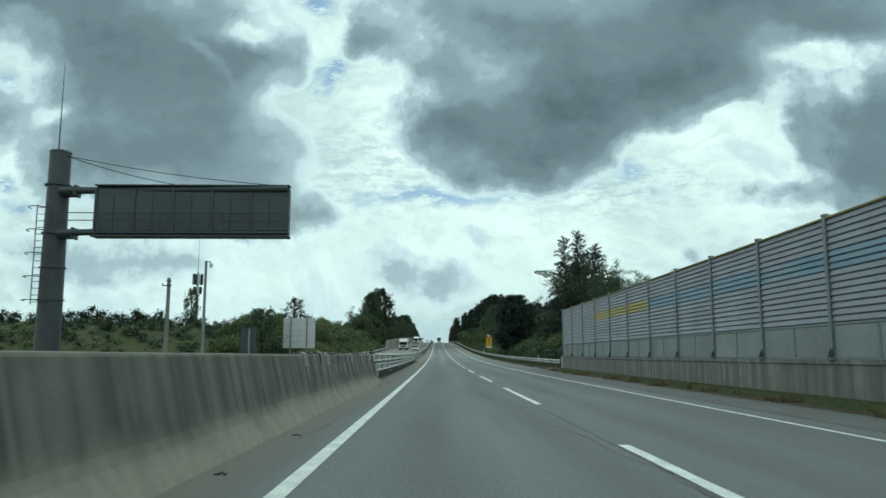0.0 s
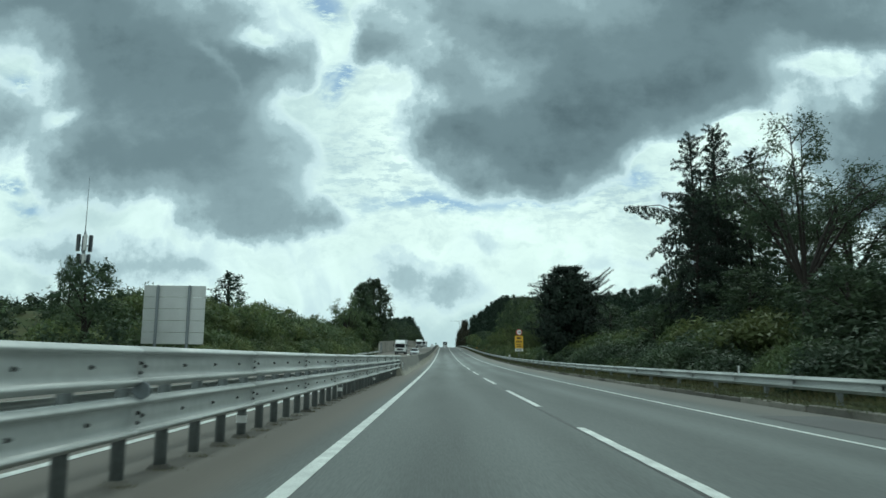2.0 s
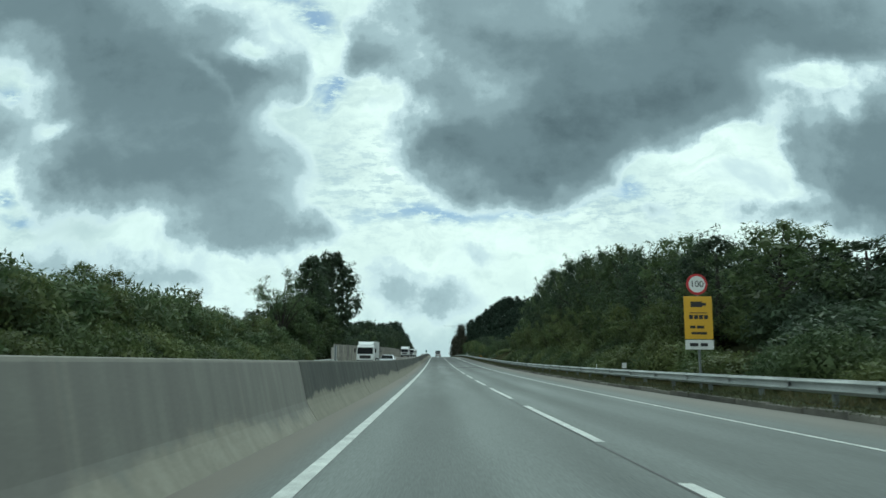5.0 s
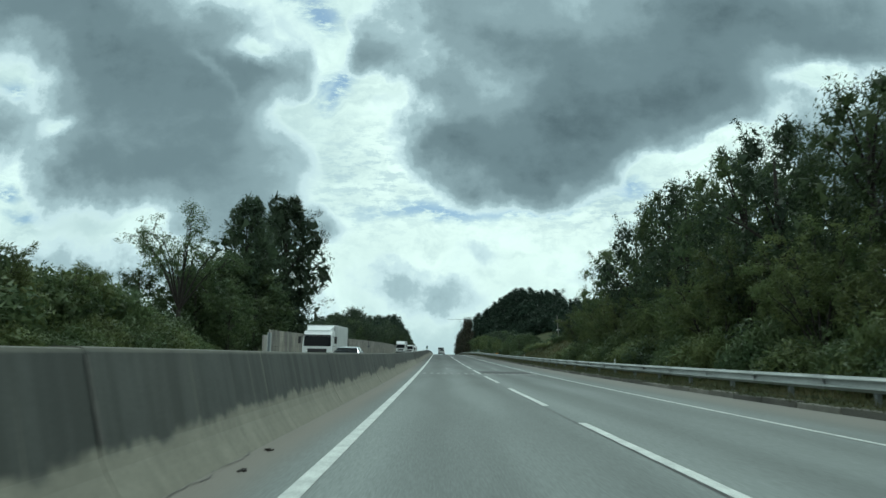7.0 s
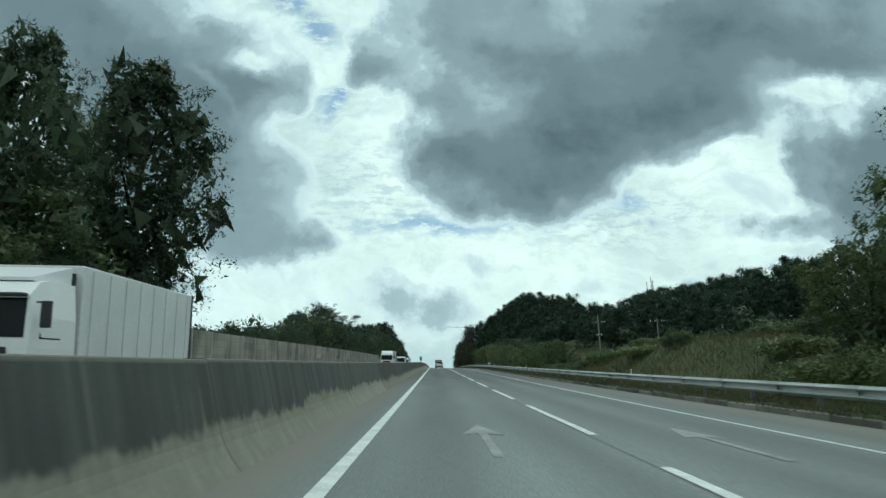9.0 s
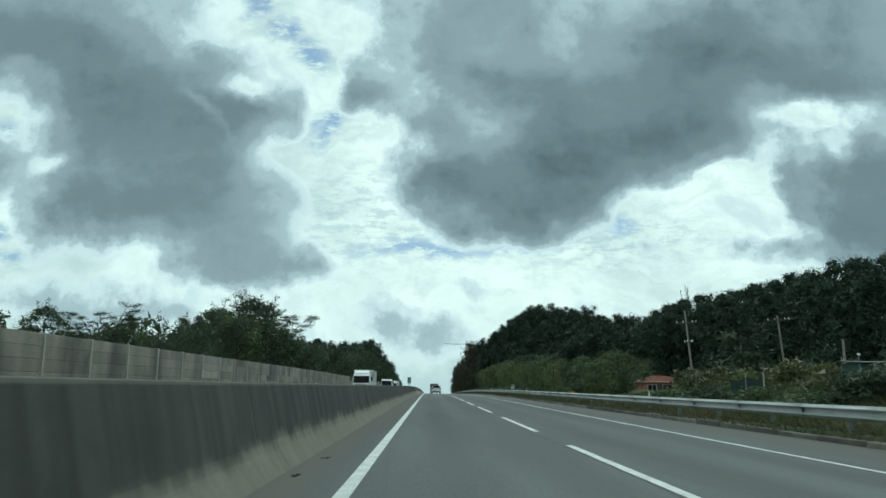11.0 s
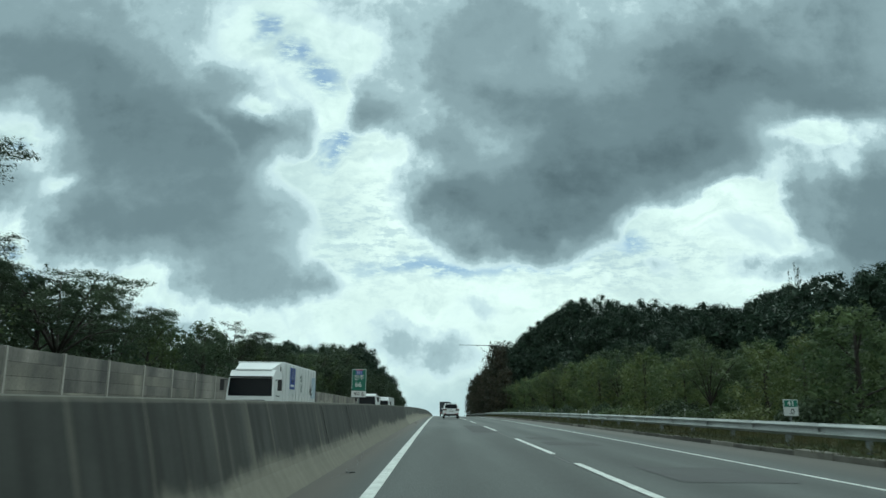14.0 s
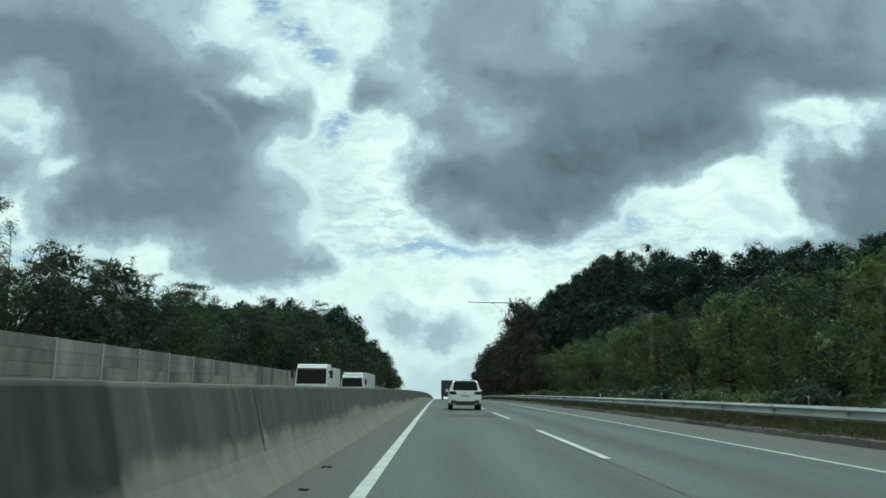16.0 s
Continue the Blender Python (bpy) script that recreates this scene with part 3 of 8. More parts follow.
ROOF_RED = material("terracotta_roof_tile", (0.25, 0.105, 0.068), 0.75, 0, 0.25, 0.8, 12, 0.1, each=0.1)
HOUSE_BRICK = material("salmon_house_brick", (0.34, 0.17, 0.118), 0.9, 0, 0.2, 0.7, 16, 0.1)
RENDER = material("pale_house_render", (0.33, 0.30, 0.25), 0.9, 0, 0.2, 0.7, 16, 0.1)
NET_GREEN = material("green_net", (0.022, 0.065, 0.048), 0.8, 0, 0.25, 1.5, 12, 0.1)
WOOD_POLE = material("weathered_concrete_pole", (0.21, 0.205, 0.185), 0.9, 0, 0.25, 1.0, 18, 0.15)
BARK = material("dark_bark", (0.030, 0.026, 0.021), 0.95, 0, 0.35, 3, 22, 0.4, stretch=(1, 1, 0.3))
GROUND = material("rough_grass_ground", (0.040, 0.058, 0.024), 0.95, 0, 0.4, 0.25, 6.0, 0.4, tint=(0.064, 0.068, 0.034), spec=0.1)
DIRT = material("gritty_verge_soil", (0.105, 0.084, 0.058), 0.95, 0, 0.4, 0.8, 20, 0.4, tint=(0.060, 0.052, 0.036), spec=0.1)
GRASS = leaf_material("verge_grass", (0.060, 0.075, 0.030), (0.115, 0.100, 0.048), 0.2, 0.2)
DRY_GRASS = leaf_material("dry_verge_grass", (0.120, 0.112, 0.058), (0.165, 0.138, 0.075), 0.2, 0.25)
WEEDS = leaf_material("dusty_verge_weeds", (0.062, 0.078, 0.040), (0.105, 0.106, 0.064), 0.2, 0.25)
LEAF = leaf_material("broadleaf_green", (0.048, 0.081, 0.038), (0.105, 0.140, 0.059), 0.25, 0.36)
LEAF_DARK = leaf_material("dark_oak_green", (0.034, 0.056, 0.036), (0.068, 0.098, 0.050), 0.25, 0.3)
LEAF_LIGHT = leaf_material("fresh_shrub_green", (0.066, 0.104, 0.041), (0.140, 0.166, 0.062), 0.25, 0.36)
LEAF_DRY = leaf_material("yellowing_scrub_green", (0.066, 0.086, 0.038), (0.108, 0.112, 0.052), 0.2, 0.28)
NEEDLE = leaf_material("dark_needle_green", (0.022, 0.039, 0.028), (0.035, 0.058, 0.036), 0.15, 0.18, 0.08)
NEEDLE_DEEP = leaf_material("blackish_needle_green", (0.013, 0.023, 0.017), (0.022, 0.038, 0.024), 0.15, 0.08)
RUSSET = leaf_material("russet_cypress_green", (0.027, 0.038, 0.024), (0.064, 0.053, 0.034), 0.15, 0.2)

# ---- mesh helpers ----
def mesh_from(verts, faces, name="mesh", smooth=False):
    me = bpy.data.meshes.new(name)
    me.from_pydata([tuple(v) for v in verts], [], [tuple(f) for f in faces])
    if smooth:
        me.polygons.foreach_set("use_smooth", [True] * len(me.polygons))
    me.update()
    return me


def bm_mesh(bm, name="mesh", smooth=False):
    me = bpy.data.meshes.new(name)
    bmesh.ops.recalc_face_normals(bm, faces=bm.faces)
    bm.to_mesh(me)
    bm.free()
    if smooth:
        me.polygons.foreach_set("use_smooth", [True] * len(me.polygons))
    return me


def put(name, me, mat, parent=None, m=None, label=""):
    """One mesh object, under a parent or free. Meshes may be shared."""
    if not me.materials:
        me.materials.append(mat)
    ob = new(name, me)
    if me.materials[0] != mat:
        ob.material_slots[0].link = "OBJECT"
        ob.material_slots[0].material = mat
    if parent is not None:
        ob.parent = parent
    if m is not None:
        ob.matrix_basis = m
    if label:
        ob["label"] = label
    return ob


def part(name, bm, mat, parent, label="", m=None, smooth=False):
    return put(name, bm_mesh(bm, name, smooth), mat, parent, m, label)


def thing(name, m, label, category, group="", kind=""):
    ob = new(name)
    ob.empty_display_size = 0.2
    ob.matrix_basis = m
    return tagged(ob, label, category, group, kind)


def box(bm, c, s, bevel=0.0, rot=None):
    m = Matrix.Translation(c) @ (rot or Matrix.Identity(4)) @ Matrix.Diagonal((*s, 1))
    g = bmesh.ops.create_cube(bm, size=1.0, matrix=m)
    if bevel:
        edges = list({e for v in g["verts"] for e in v.link_edges})
        bmesh.ops.bevel(bm, geom=edges, offset=bevel, segments=2, affect="EDGES", profile=0.5)
    return bm


def boxes(*items, bevel=0.0):
    bm = bmesh.new()
    for c, s in items:
        box(bm, c, s, bevel)
    return bm


def rod(bm, a, b, r, r2=None, sides=10, cap=True):
    a, b = Vector(a), Vector(b)
    d = b - a
    m = Matrix.Translation((a + b) / 2) @ d.to_track_quat("Z", "Y").to_matrix().to_4x4()
    bmesh.ops.create_cone(bm, cap_ends=cap, segments=sides, radius1=r, radius2=r if r2 is None else r2, depth=d.length, matrix=m)
    return bm


def rods(*items, sides=10):
    bm = bmesh.new()
    for a, b, r in items:
        rod(bm, a, b, r, sides=sides)
    return bm


def sweep(profile, length, closed=True, thick=0.0, cuts=1):
    """A profile of (x, z) points drawn along y."""
    n = len(profile)
    ys = [length * i / cuts for i in range(cuts + 1)]
    verts = [(x, y, z) for y in ys for x, z in profile]
    faces = []
    for k in range(cuts):
        for i in range(n if closed else n - 1):
            j = (i + 1) % n
            faces.append((k * n + i, k * n + j, (k + 1) * n + j, (k + 1) * n + i))
    if closed:
        faces += [tuple(range(n)), tuple(cuts * n + i for i in reversed(range(n)))]
    bm = bmesh.new()
    vs = [bm.verts.new(v) for v in verts]
    for f in faces:
        bm.faces.new([vs[i] for i in f])
    if thick:
        bmesh.ops.solidify(bm, geom=bm.faces[:], thickness=thick)
    return bm


def strip(name, x0, x1, y0, y1, z, mat, label, category, dy=4.0, kind="structure", thick=0.0):
    """A flat band on the road between x0 and x1."""
    k = max(1, int(round((y1 - y0) / dy)))
    ys = [y0 + (y1 - y0) * i / k for i in range(k + 1)]
    verts, faces = [], []
    for y in ys:
        verts += [(x0, y, road(y) + z), (x1, y, road(y) + z)]
    for i in range(k):
        faces.append((2 * i, 2 * i + 1, 2 * i + 3, 2 * i + 2))
    ob = put(name, mesh_from(verts, faces, name), mat)
    return tagged(ob, label, category, kind=kind)


def text_mesh(body, size, depth=0.004):
    cu = bpy.data.curves.new("lettering", "FONT")
    cu.body, cu.size, cu.extrude = body, size, depth
    cu.align_x, cu.align_y = "CENTER", "CENTER"
    ob = new("lettering", cu)
    dg = bpy.context.evaluated_depsgraph_get()
    me = bpy.data.meshes.new_from_object(ob.evaluated_get(dg))
    bpy.data.objects.remove(ob)
    return me


# ---- ground and road ----
def build_ground():
    xs = [-2600, -1400, -800, -450, -260, -170, -120, -90, -70, -56, -46, -39, -33, -29, -26, -23, -21, -19, -17.5, -16.2, -15.2, -14.4, -13.9, -13.65, -13.5,
          -6, 2, 9.88, 9.95, 10.3, 10.8, 11.5, 12.5, 13.6, 15, 16.5, 18, 20, 22.5, 25, 28, 32, 36, 41, 47, 54, 62, 72, 85, 100, 125, 160, 220, 330, 520, 900, 1600, 2600]
    ys = [-900, -500, -300, -200, -140] + [-100 + 6 * i for i in range(134)] + [760, 830, 920, 1050, 1250, 1600, 2300, 3400, 4600]
    verts = [(x, y, terrain(x, y)) for y in ys for x in xs]
    n = len(xs)
    faces = [(j * n + i, j * n + i + 1, (j + 1) * n + i + 1, (j + 1) * n + i) for j in range(len(ys) - 1) for i in range(n - 1)]
    ob = put("ground", mesh_from(verts, faces, "ground", True), GROUND)
    tagged(ob, "rough grassy ground rising in banks beside the motorway", "ground", kind="structure")


build_ground()
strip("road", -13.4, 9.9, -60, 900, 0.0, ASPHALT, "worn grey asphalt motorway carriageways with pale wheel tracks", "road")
strip("road_shoulder", 7.9, 9.45, -60, 62, 0.005, DARK_SHOULDER, "darker patched asphalt of the hard shoulder", "road shoulder")
strip("verge", 9.45, 10.5, -60, 57, 0.012, DIRT, "narrow grassy verge at the foot of the noise barrier", "verge", 3.0)

LINE_Z = 0.006
strip("edge_line", -0.085, 0.085, -40, 760, LINE_Z, PAINT, "continuous worn white edge line beside the median", "road line")
strip("edge_line", 7.15, 7.26, -40, 760, LINE_Z, PAINT, "continuous thin white edge line beside the shoulder", "road line")
strip("edge_line", -2.78, -2.64, -40, 760, LINE_Z, PAINT, "white edge line of the oncoming carriageway", "road line")
strip("edge_line", -10.2, -10.06, -40, 760, LINE_Z, PAINT, "white outer edge line of the oncoming carriageway", "road line")
strip("lane_seam", 3.515, 3.545, -20, 420, 0.004, TAR, "thin dark tar seam along the lane joint", "road seam")


def dash_mesh(length):
    """A painted dash with chipped, uneven sides."""
    rng = random.Random(int(length * 10))
    k = 14
    verts, faces = [], []
    for i in range(k + 1):
        y = length * i / k
        verts += [(-0.075 + rng.uniform(-0.008, 0.008), y, 0), (0.075 + rng.uniform(-0.008, 0.008), y, 0)]
    faces = [(2 * i, 2 * i + 1, 2 * i + 3, 2 * i + 2) for i in range(k)]
    return mesh_from(verts, faces, "dash")


DASH = dash_mesh(9.2)
DASH_ENDS = [-7.4, 9.9, 27.2, 42.5, 58.6, 73.4, 88.9, 105.3, 121, 134, 147, 159.5, 172.4, 186, 200, 213.3, 226.5, 239.5, 252.5, 265.2, 279, 293.5, 306.7, 320.5, 333.7,
             346, 364.8, 385.5, 403.5, 420, 436, 452, 468, 485, 502, 520, 540]
for i, y in enumerate(DASH_ENDS):
    d = put("lane_dash", DASH, PAINT, None, along(y - 9.2, 3.63, LINE_Z + 0.002))
    tagged(d, "worn white dash of the lane line", "road line", "lane dashes", "structure")
for i in range(40):
    d = put("lane_dash", DASH, PAINT, None, along(8 + 17 * i, -6.4, LINE_Z + 0.002))
    tagged(d, "worn white dash of the oncoming lane line", "road line", "oncoming lane dashes", "structure")

# dark repair patches and a cracked strip
for x0, x1, y0, y1 in [(2.3, 3.5, 309.5, 326), (4.1, 5.2, 345.6, 347.6), (4.15, 5.8, 341.3, 343.4), (2.4, 3.5, 352.5, 366), (1.3, 3.3, 396.5, 399.5), (4.6, 6.4, 330, 333), (3.8, 6.9, 205, 210)]:
    strip("road_patch", x0, x1, y0, y1, 0.005, PATCH, "dark square asphalt repair patch", "road patch", 2.0)


def crack(x, y, length, seed):
    rng = random.Random(seed)
    k = int(length / 0.18)
    verts, faces = [], []
    for i in range(k + 1):
        x += rng.uniform(-0.05, 0.05)
        w = rng.uniform(0.002, 0.009)
        yy = y + i * 0.18
        verts += [(x - w, yy, road(yy) + 0.0085), (x + w, yy, road(yy) + 0.0085)]
    faces = [(2 * i, 2 * i + 1, 2 * i + 3, 2 * i + 2) for i in range(k)]
    ob = put("road_crack", mesh_from(verts, faces, "crack"), TAR)
    tagged(ob, "ragged dark crack in the asphalt", "road crack", kind="structure")


for x, y, length, seed in [(3.3, 299, 11, 1), (3.15, 300, 9, 2), (3.4, 314, 10, 3), (2.9, 316, 7, 4), (1.9, 302, 5, 5), (3.45, 336, 9, 6), (3.55, 372, 12, 7), (3.7, 387, 9, 8), (3.4, 176, 8, 9), (3.45, 188, 7, 10),
                           (1.2, 318, 4, 11), (2.1, 349, 5, 12), (3.5, 4, 14, 13), (3.5, 30, 9, 14), (-0.75, 10, 20, 15), (-0.8, 160, 40, 16), (-0.78, 330, 40, 17)]:
    crack(x, y, length, seed)

# faded lettering too worn to read, painted across both lanes, and arrows
for lane in (1.8, 5.4):
    for i in range(4):
        x = lane - 1.2 + 0.8 * i
        for dx, dy, sx, sy in ((-0.22, 0, 0.07, 2.6), (0.18, 0.2, 0.07, 2.2), (0, 0.9, 0.34, 0.25), (0, -1.0, 0.34, 0.22)):
            strip("faded_mark", x + dx - sx, x + dx + sx, 204.0 + dy - sy / 2, 204.0 + dy + sy / 2, 0.007 + 0.0004 * i, FAINT, "faded unreadable white lettering on the asphalt", "road marking", 2.0)
    bm = bmesh.new()
    v = [bm.verts.new((lane + a, 214 + b, road(214 + b) + 0.008)) for a, b in ((-0.07, 0), (0.07, 0), (0.07, 3.2), (0.35, 3.0), (0, 5.0), (-0.35, 3.0), (-0.07, 3.2))]
    bm.faces.new(v)
    ob = part("faded_arrow", bm, FAINT, None)
    tagged(ob, "faded white straight-on arrow on the asphalt", "road marking", kind="structure")

# ---- median barrier ----
_half = [(0.55, -0.012), (0.505, 0.055), (0.427, 0.165), (0.36, 0.275), (0.315, 0.38), (0.285, 0.50), (0.215, 0.80), (0.14, 1.10), (0.125, 1.13), (0.10, 1.14)]
BAR_PROFILE = [(-1.5 + x, z) for x, z in _half] + [(-1.5 - x, z) for x, z in reversed(_half)]


def barrier(name, y0, y1, piece, mat, label):
    top = thing(name, Matrix.Identity(4), label, "concrete barrier", kind="structure")
    bm = sweep(BAR_PROFILE, piece - 0.002, cuts=max(1, int(piece / 2)))
    me = bm_mesh(bm, "segment")
    k = int(round((y1 - y0) / piece))
    for i in range(k):
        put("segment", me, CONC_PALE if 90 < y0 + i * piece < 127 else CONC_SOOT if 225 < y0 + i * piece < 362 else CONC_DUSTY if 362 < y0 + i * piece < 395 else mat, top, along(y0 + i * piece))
    return top


barrier_a = barrier("median_barrier_a", -40.2, 31.8, 8.0, CONC_A, "pale streaked concrete median barrier with capped joints")
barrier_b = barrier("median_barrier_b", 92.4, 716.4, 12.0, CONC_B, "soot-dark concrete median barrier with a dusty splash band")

# bent straps folded over the barrier's top, one a metre: a raised fold and a short flap lying on each face
flap = [(-1.318, 0.925), (-1.338, 0.97), (-1.348, 1.03), (-1.350, 1.09), (-1.372, 1.165), (-1.43, 1.205), (-1.50, 1.212), (-1.57, 1.205), (-1.628, 1.165), (-1.650, 1.09), (-1.652, 1.03), (-1.662, 0.97), (-1.682, 0.925)]
strap_me = bm_mesh(sweep(flap + [(-1.5 + (x + 1.5) * 0.93, z - 0.014) for x, z in reversed(flap)], 0.27, cuts=3), "strap", False)
strap_rng = random.Random(15)
for i in range(16):
    y = 30.86 - 1.035 * i
    m = along(y, 0.012 + strap_rng.uniform(0, 0.015), strap_rng.uniform(-0.03, 0.015)) @ Matrix.Translation((-1.5, 0, 0)) @ Matrix.Rotation(radians(strap_rng.uniform(-7, 7)), 4, "Z") @ Matrix.Translation((1.5, 0, 0))
    s = put("joint_strap", strap_me, STRAP, None, m)
    tagged(s, "weathered grey strap folded over a barrier joint", "joint strap", "joint straps")
crack_me = bm_mesh(boxes(((0.002, 0, 0), (0.004, 0.006, 0.72)), ((0.002, 0.004, -0.1), (0.004, 0.009, 0.2))), "joint")
# pale lime run washed down the face under each strap
run_bm = bmesh.new()
run_rows = [(0.187, 0.92, 0.115), (0.218, 0.80, 0.10), (0.238, 0.71, 0.075), (0.260, 0.62, 0.05), (0.278, 0.54, 0.02)]
run_v = [[run_bm.verts.new((-1.5 + x + d, 0.135 + k * w, z)) for k in (-1, -0.35, 0.4, 1)] for d in (0.003, -0.004) for x, z, w in run_rows]
n_r = len(run_rows)
for r in range(n_r - 1):
    for k in range(3):
        run_bm.faces.new((run_v[r][k], run_v[r + 1][k], run_v[r + 1][k + 1], run_v[r][k + 1]))
        run_bm.faces.new((run_v[n_r + r][k + 1], run_v[n_r + r + 1][k + 1], run_v[n_r + r + 1][k], run_v[n_r + r][k]))
    for k, a, b in ((0, r + 1, r), (3, r, r + 1)):
        run_bm.faces.new((run_v[a][k], run_v[b][k], run_v[n_r + b][k], run_v[n_r + a][k]))
run_me = bm_mesh(run_bm, "lime_run")
for i in range(16):
    y = 30.86 - 1.035 * i + strap_rng.uniform(-0.02, 0.02)
    put("lime_run", run_me, LIME, barrier_a, along(y), "pale lime run below a strap")
    if i % 2 == 0:
        put("joint", crack_me, TAR, barrier_a, along(y - 0.35, -1.262, 0.73) @ Matrix.Rotation(radians(13.7), 4, "Y").inverted())
smear_me = bm_mesh(boxes(((0.001, 0.035, 0.05), (0.004, 0.035, 0.62)), ((0.001, 0.05, -0.12), (0.003, 0.05, 0.3))), "joint")
for y in (164.38, 204.4, 240.4, 276.4, 332.6, 336.6, 372.4, 396.4, 408.4):
    m = along(y, -1.262, 0.73) @ Matrix.Rotation(radians(13.7), 4, "Y").inverted()
    put("joint", smear_me, JOINT, barrier_b, m)
    put("joint", crack_me, TAR, barrier_b, m)
# rough ends of the two barriers: sloped noses
for y, sgn, mat, par in ((31.8, 1, CONC_A, barrier_a), (92.4, -1, CONC_B, barrier_b)):
    bm = bmesh.new()
    n = len(BAR_PROFILE)
    a = [bm.verts.new((x, 0, z)) for x, z in BAR_PROFILE]
    b = [bm.verts.new((-1.5 + (x + 1.5) * 0.72, sgn * 0.55 * (1 - z / 1.5), z * 0.97)) for x, z in BAR_PROFILE]
    for i in range(n - 1):
        bm.faces.new((a[i], a[i + 1], b[i + 1], b[i]))
    bm.faces.new(b)
    part("nose", bm, mat, par, m=along(y))

# ---- guard rails ----


def sheet(profile, t=0.005):
    """A bent sheet: the profile and its inner face, as one closed outline."""
    zc = sum(z for _, z in profile) / len(profile)
    s = 1 if max(x for x, _ in profile) > 0.01 else -1
    return profile + [(x - s * t, z - (t if z > zc else -t) * 0.6) for x, z in reversed(profile)]


def beam_mesh(length, big=1.0, flip=1):
    pts = []
    for i in range(25):
        z = 0.155 - 0.31 * i / 24
        b = math.exp(-((abs(z) - 0.085) / 0.034) ** 2)
        pts.append((flip * big * (0.004 + 0.080 * b * (1 if abs(z) < 0.15 else 0.5)), z * big))
    return bm_mesh(sweep(sheet(pts), length, cuts=1), "beam", True)


def thrie_mesh(length, flip):
    pts = []
    for i in range(29):
        z = 0.172 - 0.344 * i / 28
        b = math.exp(-(((abs(z) - 0.128) / 0.036) ** 2))
        pts.append((flip * (0.012 + 0.022 * (1 - abs(z) / 0.172) + 0.082 * b), z))
    return bm_mesh(sweep(sheet(pts), length, cuts=1), "beam", True)


# strong median rail: two stacked thrie-like beams on closely set round posts, both faces
rail = thing("median_guard_rail", Matrix.Identity(4), "galvanised double-beam median guard rail on close round posts", "guard rail", kind="structure")
beam_r, beam_l = thrie_mesh(4.019, 1), thrie_mesh(4.019, -1)
post_me = bm_mesh(rod(rod(bmesh.new(), (0, 0, 0), (0, 0, 1.02), 0.062, sides=14), (0, 0, 1.02), (0, 0, 1.06), 0.062, 0.045, 14), "post", True)
foot_me = bm_mesh(rod(bmesh.new(), (0, 0, -0.02), (0, 0, 0.045), 0.15, 0.09, 9), "footing")
bolt_me = bm_mesh(boxes(((0, 0, 0), (0.014, 0.042, 0.016)), ((-0.010, 0.0, 0), (0.016, 0.016, 0.032))), "bolt")
for i in range(15):
    y = 31.9 + 4.02 * i
    for z in (1.02, 0.60):
        put("beam", beam_r, ZINC, rail, along(y, -1.33, z))
        put("beam", beam_l, ZINC, rail, along(y, -1.80, z))
for i in range(58):
    y = 32.5 + 1.035 * i
    put("post", post_me, POST_STEEL, rail, along(y + 0.08, -1.50))
    put("footing", foot_me, CONC_KERB, rail, along(y + 0.08, -1.50) @ Matrix.Rotation(i * 1.7, 4, "Z"), "rough mortar foot")
    for z in (1.02, 0.60):
        put("bolt", bolt_me, BLACK, rail, along(y, -1.272, z))
for i in range(15):
    y = 31.9 + 4.02 * i
    for z in (1.055, 0.975, 0.635, 0.555):
        put("bolt", bolt_me, BLACK, rail, along(y + 0.06, -1.268, z - 0.008))
# white reflective bands on some posts
band_me = bm_mesh(rod(bmesh.new(), (0, 0, 0), (0, 0, 0.1), 0.074, sides=14), "band")
for i in (3, 13, 23, 33, 43, 53):
    put("reflector_band", band_me, SIGN_WHITE, rail, along(32.58 + 1.035 * i, -1.50, 0.2), "white reflective band")
# round reflector on a bracket between the beams
part("round_reflector", rod(rod(bmesh.new(), (0, 0.0, 0), (0, 0.03, 0), 0.075, 0.075, 20), (0, 0.03, 0), (0, 0.05, 0), 0.05, 0.04, 16), SIGN_BACK, rail, "grey round reflector", along(52.0, -1.24, 0.82))
part("reflector_bracket", boxes(((-0.06, 0.06, 0), (0.16, 0.02, 0.03))), POST_STEEL, rail, m=along(52.0, -1.24, 0.82))
# end shoes bolted to the concrete
for y, s in ((31.4, -1), (92.0, 1)):
    for z in (1.02, 0.60):
        bm = boxes(((0, 0, 0), (0.03, 0.55, 0.36)), bevel=0.008)
        part("end_shoe", bm, BOARD_BACK, rail, "pale bolted end shoe", along(y + s * 0.25, -1.24 if z > 0.8 else -1.10, z))
        for k in range(4):
            put("bolt", bolt_me, BLACK, rail, along(y + s * (0.42 if k % 2 else 0.3), -1.20 if z > 0.8 else -1.06, z - 0.14 + 0.09 * k))

# roadside rail on the right
rail2 = thing("roadside_guard_rail", Matrix.Identity(4), "galvanised W-beam roadside guard rail on grey posts", "guard rail", kind="structure")
beam2 = beam_mesh(3.999, 1.08, -1)
post2 = bm_mesh(boxes(((0, 0, 0.33), (0.12, 0.12, 0.66)), bevel=0.02), "post")
RAIL_X = 10.28
for i in range(130):
    y = 57.2 + 4.0 * i
    put("beam", beam2, ZINC_DULL, rail2, along(y, RAIL_X, 0.63))
    put("post", post2, POST_STEEL, rail2, along(y + 2.0, RAIL_X + 0.09, 0.1))
part("end_terminal", boxes(((0, 0, 0), (0.07, 0.5, 0.36)), bevel=0.03), ZINC, rail2, m=along(57.0, RAIL_X - 0.02, 0.63))

